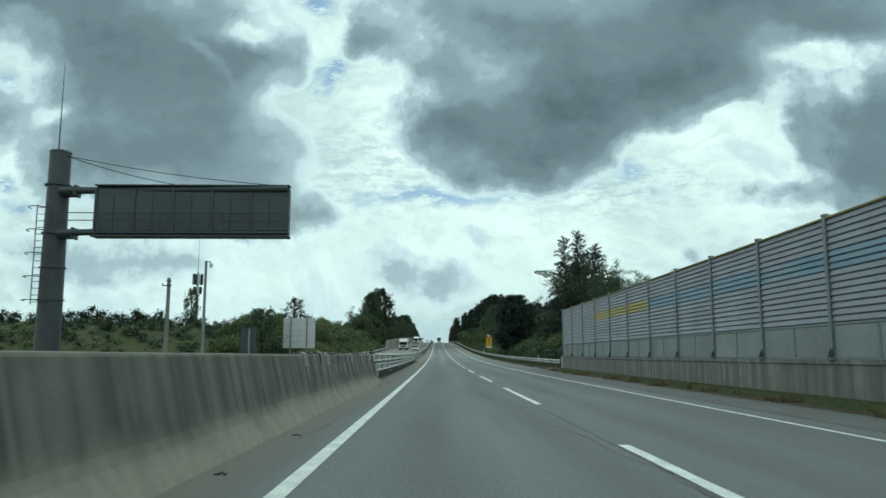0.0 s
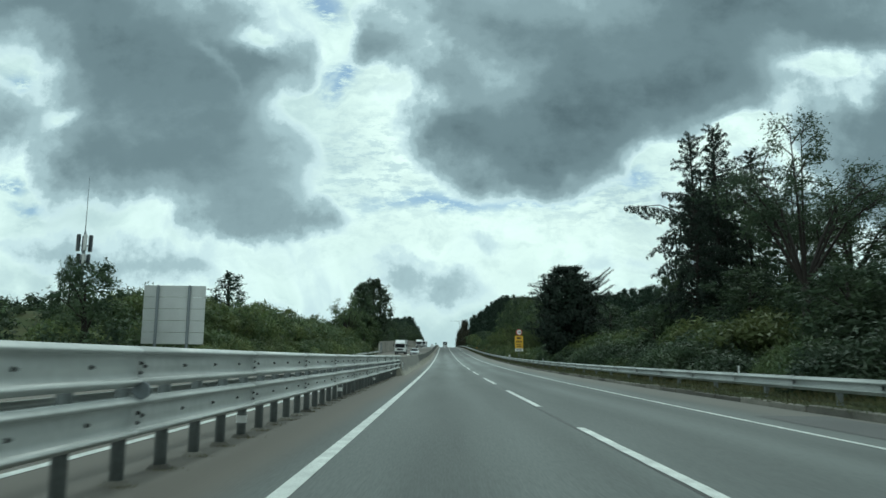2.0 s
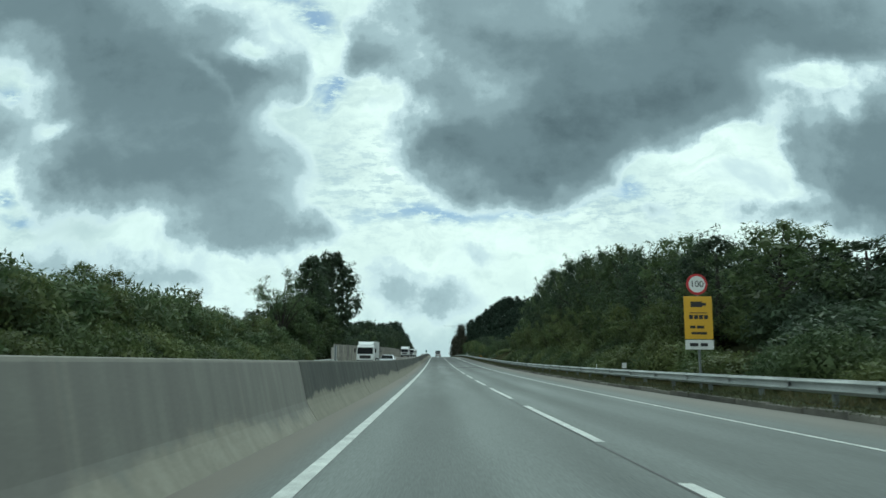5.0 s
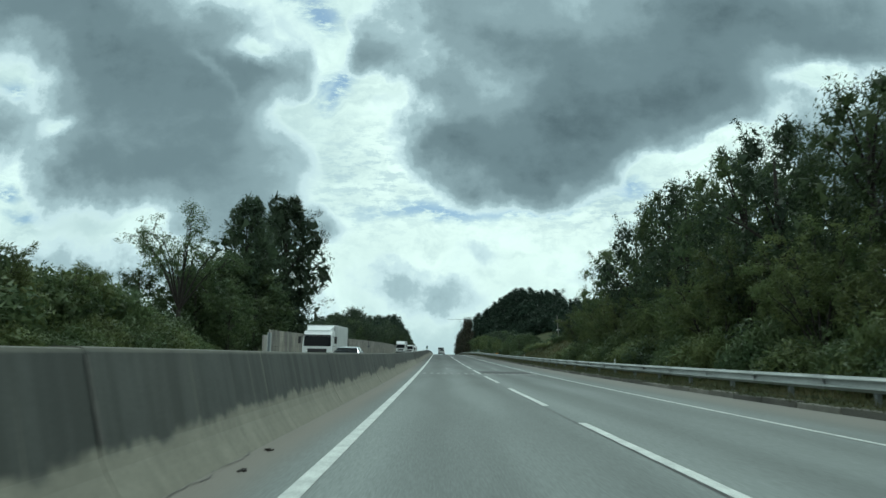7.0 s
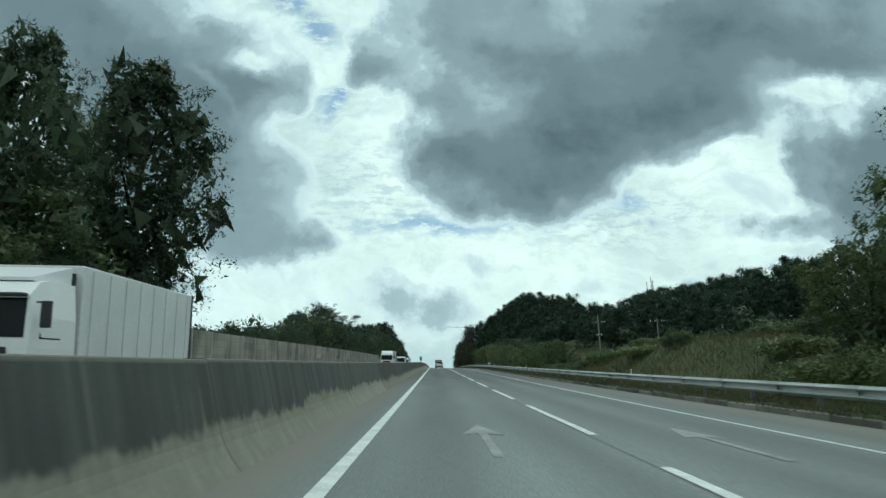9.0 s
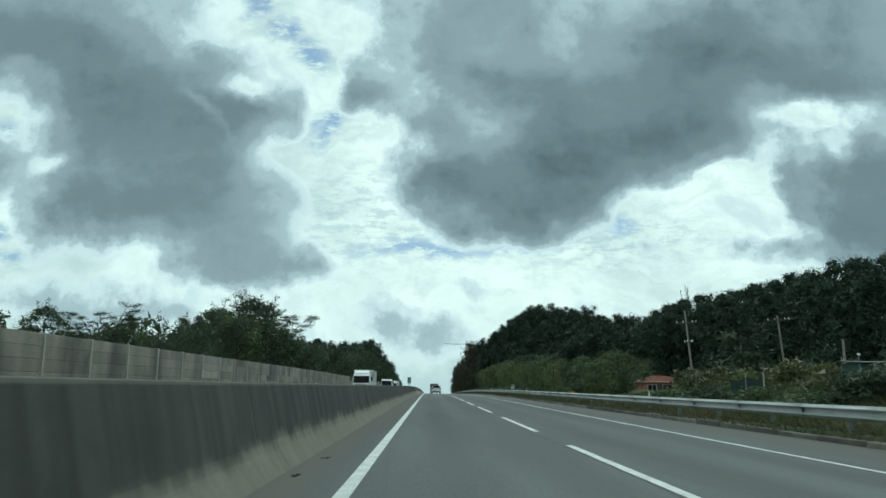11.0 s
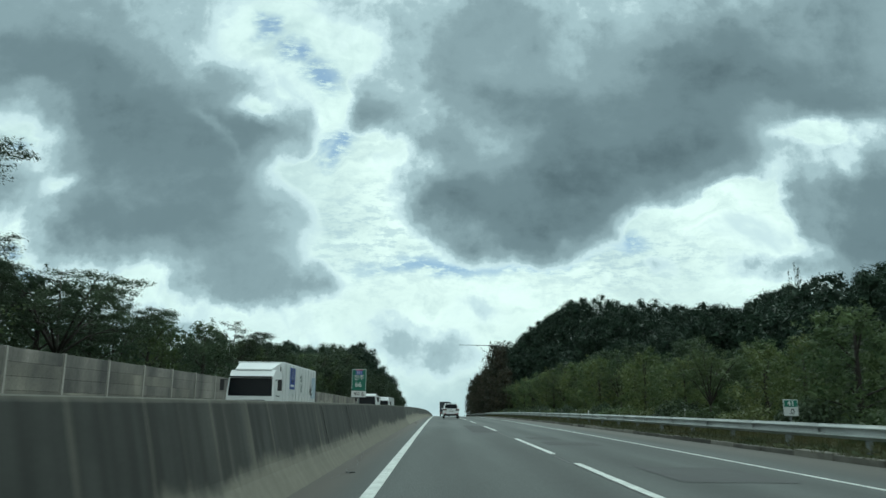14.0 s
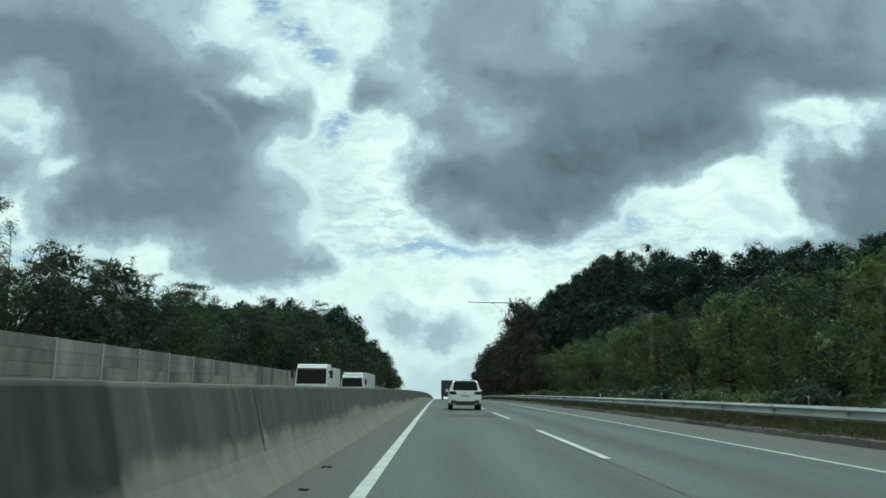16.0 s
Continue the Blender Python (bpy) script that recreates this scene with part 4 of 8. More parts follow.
# roadside rail of the oncoming side
rail3 = thing("oncoming_guard_rail", Matrix.Identity(4), "galvanised W-beam rail along the oncoming carriageway", "guard rail", kind="structure")
beam3 = beam_mesh(7.999, 1.08, 1)
for i in range(30):
    y = -14 + 8.0 * i
    put("beam", beam3, ZINC, rail3, along(y, -13.0, 0.63))
    put("post", post2, POST_STEEL, rail3, along(y + 4.0, -13.09, 0.0))

# kerb stones on the right
kerb = thing("kerb", Matrix.Identity(4), "weathered concrete kerb of long stones", "kerb", kind="structure")
kb = bmesh.new()
box(kb, (0, 0.99, 0.085), (0.30, 1.97, 0.25), 0.025)
kerb_me = bm_mesh(kb, "kerb_stone")
rng_k = random.Random(5)
for i in range(225):
    y = 57.5 + 2.0 * i
    put("kerb_stone", kerb_me, CONC_KERB, kerb, along(y, 9.86 + rng_k.uniform(-0.02, 0.02), rng_k.uniform(-0.10, -0.04)))

# ---- noise barrier on the right ----
noise_wall = thing("noise_barrier", Matrix.Identity(4), "grey louvred noise barrier with blue and yellow bands on a concrete base", "noise barrier", kind="structure")
WX, BAY, WALL_END = 10.5, 3.85, 56.4
base_me = bm_mesh(sweep([(-0.02, -0.1), (-0.02, 0.92), (-0.06, 0.94), (-0.06, 1.03), (0.34, 1.03), (0.34, -0.1)], BAY - 0.015), "base_block")
slat_me = bm_mesh(sweep([(0.12, 0.0), (0.0, 0.004), (-0.024, 0.018), (-0.026, 0.030), (0.004, 0.132), (0.030, 0.150), (0.12, 0.1515)], BAY - 0.13, closed=True), "slat")
pbm = boxes(((0, 0, 1.68), (0.03, 0.11, 3.36)), ((-0.055, 0, 1.68), (0.014, 0.15, 3.36)), ((0.055, 0, 1.68), (0.014, 0.15, 3.36)), ((-0.03, 0, 0.03), (0.22, 0.26, 0.06)), ((0, 0, 3.40), (0.15, 0.17, 0.06)))
wpost_me = bm_mesh(pbm, "post")
gusset = bmesh.new()
for s in (-0.05, 0.05):
    v = [gusset.verts.new(p) for p in ((-0.06, s - 0.008, 0.0), (-0.16, s - 0.008, 0.0), (-0.06, s - 0.008, 0.30), (-0.06, s + 0.008, 0.0), (-0.16, s + 0.008, 0.0), (-0.06, s + 0.008, 0.30))]
    for f in ((0, 1, 2), (5, 4, 3), (0, 3, 4, 1), (1, 4, 5, 2), (2, 5, 3, 0)):
        gusset.faces.new([v[i] for i in f])
gusset_me = bm_mesh(gusset, "foot")
pane_me = bm_mesh(boxes(((0, 0, 0), (0.03, BAY / 2 - 0.13, 0.72))), "pane")
fr = bmesh.new()
for c, s in (((0, 0, 0.0), (0.07, BAY - 0.14, 0.05)), ((0, 0, 0.79), (0.07, BAY - 0.14, 0.05)), ((0, 0, 0.4), (0.06, 0.05, 0.76)), ((0, -BAY / 2 + 0.1, 0.4), (0.06, 0.04, 0.76)), ((0, BAY / 2 - 0.1, 0.4), (0.06, 0.04, 0.76))):
    box(fr, c, s)
frame_me = bm_mesh(fr, "pane_frame")
cap_me = bm_mesh(boxes(((0, BAY / 2, 0), (0.2, BAY - 0.1, 0.05)), bevel=0.01), "cap")
for b in range(17):
    y0 = WALL_END - BAY * (b + 1)
    put("base_block", base_me, BASE_STAINED, noise_wall, along(y0, WX))
    put("post", wpost_me, SIGN_BACK, noise_wall, along(y0 + BAY, WX, 1.03))
    put("foot", gusset_me, DARK_STEEL, noise_wall, along(y0 + BAY, WX, 1.03))
    put("pane_frame", frame_me, SIGN_BACK, noise_wall, along(y0 + BAY / 2, WX, 1.07))
    for s in (-1, 1):
        put("pane", pane_me, FROSTED, noise_wall, along(y0 + BAY / 2 + s * BAY / 4, WX, 1.46))
    for r in range(16):
        mat = SLAT_GREY
        if 3 <= b <= 5 and r in (8, 9, 10):
            mat = SLAT_YELLOW
        elif b > 5 and r in (8, 9, 10):
            mat = SLAT_BLUE
        put("slat", slat_me, mat, noise_wall, along(y0 + 0.065, WX, 1.90 + 0.1525 * r))
    put("cap", cap_me, CAP_YELLOW, noise_wall, along(y0 + 0.05, WX + 0.04, 4.36), "ochre cap rail")
part("pedestal", boxes(((0, 0, 0.5), (0.5, 0.5, 1.05)), bevel=0.02), CONC_POST, noise_wall, m=along(WALL_END + 0.1, WX + 0.12))

# ---- concrete panel wall on the left ----
wall_left = thing("wall_left", Matrix.Identity(4), "grey precast concrete panel wall with posts beside the oncoming carriageway", "wall", kind="structure")
plank = bmesh.new()
box(plank, (0, 1.95, 0.24), (0.1, 3.84, 0.472), 0.012)
plank_me = bm_mesh(plank, "panel")
wp = bmesh.new()
box(wp, (0, 0, 1.45), (0.15, 0.12, 2.93), 0.012)
lpost_me = bm_mesh(wp, "post")
LW_X = -13.5
wall_rng = random.Random(77)
for i in range(49):
    y = 226.0 + 4.05 * i
    put("post", lpost_me, CONC_POST, wall_left, along(y, LW_X + 0.02))
    for r in range(6):
        put("panel", plank_me, WALL_STAINED if r >= wall_rng.choice((3, 3, 4, 4, 5)) and y > 298 else CONC_WALL, wall_left, along(y + 0.09, LW_X, 0.02 + 0.478 * r))
part("end_panel", boxes(((0, 0, 1.2), (0.16, 1.9, 2.4)), bevel=0.02), CONC_POST, wall_left, "pale end panel", along(224.6, LW_X))
far_wall = sweep([(-0.05, 0), (-0.05, 2.9), (0.05, 2.9), (0.05, 0)], 4.0, cuts=1)
far_me = bm_mesh(far_wall, "panel")
for i in range(60):
    put("panel", far_me, CONC_WALL, wall_left, along(226.0 + 4.05 * 49 + 4.0 * i, LW_X))

# ---- plants ----
def leaf_quads(rng, centres, radii, per, size, squash=0.8, slim=0.5, droop=0.0, hollow=0.6):
    """Pointed leaf sprays scattered through clumps: vertices and faces."""
    centres, radii = np.asarray(centres, float), np.asarray(radii, float)
    k = len(centres)
    per, size = int(per * 1.45), size * 0.83
    idx = np.repeat(np.arange(k), per)
    n = len(idx)
    d = rng.normal(size=(n, 3))
    d /= np.linalg.norm(d, axis=1)[:, None]
    r = hollow + (1.08 - hollow) * rng.random(n) ** 0.6
    pos = centres[idx] + d * (r * radii[idx])[:, None] * np.array([1, 1, squash])
    # most leaves lie on the clump's skin and face outwards and up; the rest stick out
    up = np.array([0, 0, 0.35])
    nrm = d + up + rng.normal(scale=0.42, size=(n, 3))
    axis = np.cross(nrm, rng.normal(size=(n, 3)))
    axis /= np.linalg.norm(axis, axis=1)[:, None] + 1e-9
    axis[:, 2] -= droop
    axis += d * np.where(rng.random(n) < 0.22, 1.6, 0.15)[:, None]
    axis /= np.linalg.norm(axis, axis=1)[:, None]
    side = np.cross(axis, nrm)
    side /= np.linalg.norm(side, axis=1)[:, None] + 1e-9
    ln = size * rng.uniform(0.6, 1.4, n)[:, None]
    w = ln * slim
    verts = np.empty((n, 3, 3))
    verts[:, 0] = pos - axis * ln * 0.4 + side * w * 0.5
    verts[:, 1] = pos - axis * ln * 0.4 - side * w * 0.5
    verts[:, 2] = pos + axis * ln * 0.7
    # wind every leaf to face outwards, and shade it with the clump it belongs to
    geo = np.cross(verts[:, 1] - verts[:, 0], verts[:, 2] - verts[:, 0])
    back = (geo * nrm).sum(1) < 0
    verts[back, 0], verts[back, 1] = verts[back, 1].copy(), verts[back, 0].copy()
    soft = d + 0.45 * nrm / np.linalg.norm(nrm, axis=1)[:, None]
    soft /= np.linalg.norm(soft, axis=1)[:, None]
    return verts.reshape(-1, 3), np.arange(n * 3).reshape(-1, 3), np.repeat(soft, 3, axis=0)


def cores(centres, radii, squash, shrink, rng):
    """Broad inner leaves that close the clumps."""
    return leaf_quads(rng, centres, [r * 0.62 * shrink / 0.6 for r in radii], 11, float(np.mean(radii)) * 0.52 * shrink / 0.6, squash, 0.75, 0.0, 0.3)


def fast_mesh(name, groups):
    """One mesh from several (vertices, faces) sets of triangles or quads."""
    me = bpy.data.meshes.new(name)
    allv = np.concatenate([g[0] for g in groups])
    off, loops, sizes = 0, [], []
    for v, f in [g[:2] for g in groups]:
        loops.append((f + off).ravel())
        sizes.append(np.full(len(f), f.shape[1]))
        off += len(v)
    loops, sizes = np.concatenate(loops), np.concatenate(sizes)
    me.vertices.add(len(allv))
    me.vertices.foreach_set("co", allv.astype(np.float32).ravel())
    me.loops.add(len(loops))
    me.loops.foreach_set("vertex_index", loops.astype(np.int32))
    me.polygons.add(len(sizes))
    me.polygons.foreach_set("loop_start", np.concatenate([[0], np.cumsum(sizes)[:-1]]).astype(np.int32))
    me.polygons.foreach_set("loop_total", sizes.astype(np.int32))
    me.update(calc_edges=True)
    me.validate()
    if all(len(g) == 3 for g in groups):
        me.normals_split_custom_set_from_vertices(np.concatenate([g[2] for g in groups]).astype(np.float32))
    return me


def tube(bm, pts, radii, sides=7):
    rings = []
    for i, p in enumerate(pts):
        p = Vector(p)
        d = (Vector(pts[min(i + 1, len(pts) - 1)]) - Vector(pts[max(i - 1, 0)])).normalized()
        q = d.to_track_quat("Z", "Y")
        rings.append([bm.verts.new(p + q @ Vector((math.cos(a) * radii[i], math.sin(a) * radii[i], 0))) for a in [2 * math.pi * s / sides for s in range(sides)]])
    for a, b in zip(rings, rings[1:]):
        for s in range(sides):
            bm.faces.new((a[s], a[(s + 1) % sides], b[(s + 1) % sides], b[s]))
    bm.faces.new(rings[-1])


def broadleaf(seed, h, w, base, clumps, per, leaf, mat, label, shape=1.0, core=0.56, category="tree", loose=0.0):
    """A tapered trunk, limbs, and a crown of leaf clumps with an uneven outline. Built at the origin."""
    rng = np.random.default_rng(seed)
    cs, rs = [], []
    lump = rng.uniform(0.72, 1.12, 9)
    for i in range(clumps):
        s = (i + 0.5) / clumps
        zc = base + (h - base) * (0.04 + 0.92 * s)
        prof = math.sin(math.pi * (0.12 + 0.80 * s ** shape)) ** 0.75
        a = i * 2.399963 + rng.uniform(-0.4, 0.4)
        rad = w * 0.5 * prof * lump[int(a / (2 * math.pi) * 9) % 9] * math.sqrt(rng.uniform(0.15, 1.0))
        r = (0.095 + 0.085 * rng.random() ** 2) * (w + h) * 0.5 * (0.72 + 0.5 * (1 - s))
        cs.append((math.cos(a) * rad, math.sin(a) * rad, zc - r * 0.3))
        rs.append(r)
    top = np.array(cs)
    groups = [leaf_quads(rng, cs, [r * (1.06 + loose) for r in rs], per, leaf)]
    # twig sprays past the outline
    tips, tr = [], []
    for c, r in zip(cs, rs):
        if rng.random() < 0.5:
            d = np.array([c[0], c[1], 0.25 * h]) + rng.normal(scale=0.2 * h, size=3)
            d /= np.linalg.norm(d)
            for t in (0.95, 1.15, 1.35, 1.5):
                tips.append(np.array(c) + d * r * t)
                tr.append(r * (0.42 - 0.2 * (t - 0.95)))
    if tips:
        groups.append(leaf_quads(rng, tips, tr, max(4, per // 12), leaf * 0.9, hollow=0.0))
    if core:
        groups.append(cores(cs, rs, 0.8, core, rng))
    crown = fast_mesh("crown", groups)
    bm = bmesh.new()
    lean = rng.uniform(-0.03, 0.03, 2) * h
    pts = [(0, 0, -0.3), (lean[0] * 0.2, lean[1] * 0.2, h * 0.25), (lean[0] * 0.6, lean[1] * 0.6, h * 0.5), (lean[0], lean[1], h * 0.82)]
    r0 = 0.02 * h + 0.04
    tube(bm, pts, [r0 * 1.35, r0, r0 * 0.7, r0 * 0.25], 8)
    for i in range(9):
        c = top[rng.integers(len(top))]
        z0 = min(c[2] * 0.7, h * 0.6)
        tube(bm, [(lean[0] * 0.4, lean[1] * 0.4, z0), (c[0] * 0.5, c[1] * 0.5, (z0 + c[2]) / 2 + 0.1), tuple(c)], [r0 * 0.4, r0 * 0.25, r0 * 0.08], 5)
    ob = thing("tree", Matrix.Identity(4), label, category)
    part("trunk", bm, BARK, ob, smooth=True)
    put("crown", crown, mat, ob)
    return ob


def open_tree(seed, h, w, fork, mat, label, leaf=0.17, per=30, twigs=5, limbs=7):
    """A forked trunk whose limbs show through an airy crown of small leaf clusters."""
    rng = np.random.default_rng(seed)
    bm = bmesh.new()
    r0 = 0.016 * h + 0.03
    top = np.array([rng.uniform(-0.03, 0.03) * h, rng.uniform(-0.03, 0.03) * h, fork * h])
    tube(bm, [(0, 0, -0.3), tuple(top * 0.5), tuple(top)], [r0 * 1.4, r0, r0 * 0.8], 8)
    cs, rs = [], []
    for i in range(limbs):
        a = 2 * math.pi * (i + rng.uniform(-0.3, 0.3)) / limbs
        lift = 1.0 if i == 0 else rng.uniform(0.45, 0.98)
        out = w * 0.5 * (0.15 if i == 0 else math.sqrt(max(0.1, 1 - (lift * 0.9) ** 2)) * rng.uniform(0.8, 1.1))
        tip = np.array([math.cos(a) * out, math.sin(a) * out, fork * h + (1 - fork) * h * lift])
        bend = top + (tip - top) * 0.5 + np.array([0, 0, 0.07 * h])
        tube(bm, [tuple(top), tuple(bend), tuple(tip)], [r0 * 0.42, r0 * 0.26, r0 * 0.08], 6)
        for k in range(twigs):
            t = 0.35 + 0.65 * (k + 0.5) / twigs
            p = (1 - t) ** 2 * top + 2 * t * (1 - t) * bend + t * t * tip
            d = rng.normal(size=3) + np.array([math.cos(a), math.sin(a), 0.5])
            end = p + d / np.linalg.norm(d) * w * rng.uniform(0.10, 0.20)
            tube(bm, [tuple(p), tuple((p + end) / 2 + np.array([0, 0, 0.02 * h])), tuple(end)], [r0 * 0.2, r0 * 0.12, r0 * 0.05], 4)
            for q in (0.55, 0.8, 1.0, 1.15):
                cs.append(p + (end - p) * q + rng.normal(scale=0.02 * w, size=3))
                rs.append(w * rng.uniform(0.045, 0.090))
        cs.append(tip)
        rs.append(w * 0.08)
    ob = thing("tree", Matrix.Identity(4), label, "tree")
    part("trunk", bm, BARK, ob, smooth=True)
    put("crown", fast_mesh("crown", [leaf_quads(rng, cs, rs, per, leaf, 0.75, 0.5, hollow=0.0)]), mat, ob)
    return ob


def ragged_conifer(seed, h, w, mat, label, leaf=0.22, arms=120):
    """An uneven spire: arms at all heights, the upper ones rising, the lower ones long and hanging."""
    rng = np.random.default_rng(seed)
    bm = bmesh.new()
    tube(bm, [(0, 0, -0.3), (0.02 * h, 0.01 * h, h * 0.5), (-0.01 * h, 0, h)], [0.02 * h, 0.013 * h, 0.003 * h], 8)
    cs, rs = [], []
    for k in range(arms):
        s = 0.10 + 0.90 * (k + rng.random()) / arms
        ang = k * 2.399963 + rng.uniform(-0.5, 0.5)
        ln = 0.5 * w * (1.04 - s) ** 0.62 * rng.uniform(0.30, 1.18) + 0.10
        z, rise = h * s * 0.985, 0.75 * (s - 0.45)
        tip = np.array((math.cos(ang) * ln, math.sin(ang) * ln, z + ln * (rise + rng.uniform(-0.15, 0.2))))
        mid = np.array((tip[0] * 0.5, tip[1] * 0.5, z + ln * (0.10 + 0.35 * max(0.0, rise))))
        tube(bm, [(0, 0, z), tuple(mid), tuple(tip)], [0.004 * h * (1 - s) + 0.012, 0.016, 0.005], 4)
        for t in np.linspace(0.2, 1.04, max(4, int(9 * ln))):
            cs.append((1 - t) ** 2 * np.array((0, 0, z)) + 2 * t * (1 - t) * mid + t * t * tip + rng.normal(scale=0.05, size=3))
            rs.append(0.13 + 0.16 * ln * (1.08 - t))
    ob = thing("conifer", Matrix.Identity(4), label, "tree")
    part("trunk", bm, BARK, ob, smooth=True)
    put("crown", fast_mesh("crown", [leaf_quads(rng, cs, rs, 9, leaf, 0.6, 0.26, droop=0.35, hollow=0.0)]), mat, ob)
    return ob


def trailing_cedar(seed, h, mat, label, leaf=0.19):
    """A cedar with a few long level arms, curtains of short sprays hanging from each."""
    rng = np.random.default_rng(seed)
    bm = bmesh.new()
    tube(bm, [(0, 0, -0.3), (0.1, 0.05, h * 0.5), (0, 0, h)], [0.02 * h, 0.014 * h, 0.004 * h], 8)
    cs, rs = [], []
    arms = [(180, 0.68, 5.2, 0.55, 0.9), (176, 0.585, 3.7, 0.55, -1.3), (186, 0.80, 2.7, 0.5, 0.5), (170, 0.50, 3.0, 0.4, -1.3), (195, 0.42, 3.2, 0.3, -1.2)]
    arms += [(rng.uniform(205, 515), rng.uniform(0.3, 0.95), rng.uniform(1.6, 3.6), 0.4, rng.uniform(-1.0, 0.3)) for _ in range(26)]
    for deg, level, ln, lift, end in arms:
        c, sn = math.cos(radians(deg)), math.sin(radians(deg))
        a = np.array((0, 0, level * h))
        b, tip = a + np.array((c * ln * 0.55, sn * ln * 0.55, lift * ln * 0.3 + 0.3 * end)), a + np.array((c * ln, sn * ln, end))
        tube(bm, [tuple(a), tuple(b), tuple(tip)], [0.06, 0.035, 0.008], 5)
        for t in np.arange(0.12, 1.03, 0.20 / ln):
            p = (1 - t) ** 2 * a + 2 * t * (1 - t) * b + t * t * tip
            cs.append(p)
            rs.append(0.15)
            drop = (0.35 + 0.75 * math.sin(math.pi * min(1.0, t))) * rng.uniform(0.35, 1.0)
            for k in np.arange(0.16, drop, 0.15):
                cs.append(p + np.array((rng.normal(scale=0.04), rng.normal(scale=0.08), -k)))
                rs.append(0.115)
    ob = thing("conifer", Matrix.Identity(4), label, "tree")
    part("trunk", bm, BARK, ob, smooth=True)
    put("crown", fast_mesh("crown", [leaf_quads(rng, cs, rs, 11, leaf, 1.1, 0.42, droop=0.9, hollow=0.0)]), mat, ob)
    return ob


def silk_tree(seed, h, w, mat, label, leaf=0.14):
    """A leaning spreading tree: bare rising limbs under flat layered sprays."""
    rng = np.random.default_rng(seed)
    bm = bmesh.new()
    fork = np.array((0.02 * h, 0.0, 0.42 * h))
    tube(bm, [(0, 0, -0.3), tuple(fork * np.array((2.0, 1, 0.5))), tuple(fork)], [0.02 * h, 0.016 * h, 0.013 * h], 8)
    cs, rs = [], []
    for i in range(9):
        a = 2 * math.pi * (i + rng.uniform(-0.25, 0.25)) / 9
        out, up = 0.5 * w * rng.uniform(0.45, 1.0), rng.uniform(0.62, 1.0)
        tip = np.array((math.cos(a) * out, math.sin(a) * out, h * up))
        bend = fork + (tip - fork) * 0.5 + np.array((0, 0, 0.03 * h))
        tube(bm, [tuple(fork), tuple(bend), tuple(tip)], [0.010 * h, 0.006 * h, 0.002 * h], 6)
        for k in range(5):
            t = 0.5 + 0.125 * k
            p = (1 - t) ** 2 * fork + 2 * t * (1 - t) * bend + t * t * tip
            for j in range(4):
                b = a + rng.uniform(-1.4, 1.4)
                q = p + np.array((math.cos(b), math.sin(b), rng.uniform(-0.05, 0.22))) * w * rng.uniform(0.06, 0.19)
                tube(bm, [tuple(p), tuple((p + q) / 2), tuple(q)], [0.0022 * h, 0.0016 * h, 0.0008 * h], 4)
                cs.append(q)
                rs.append(w * rng.uniform(0.05, 0.10))
    ob = thing("tree", Matrix.Identity(4), label, "tree")
    part("trunk", bm, BARK, ob, smooth=True)
    put("crown", fast_mesh("crown", [leaf_quads(rng, cs, rs, 95, leaf, 0.38, 0.45, hollow=0.0)]), mat, ob)
    return ob


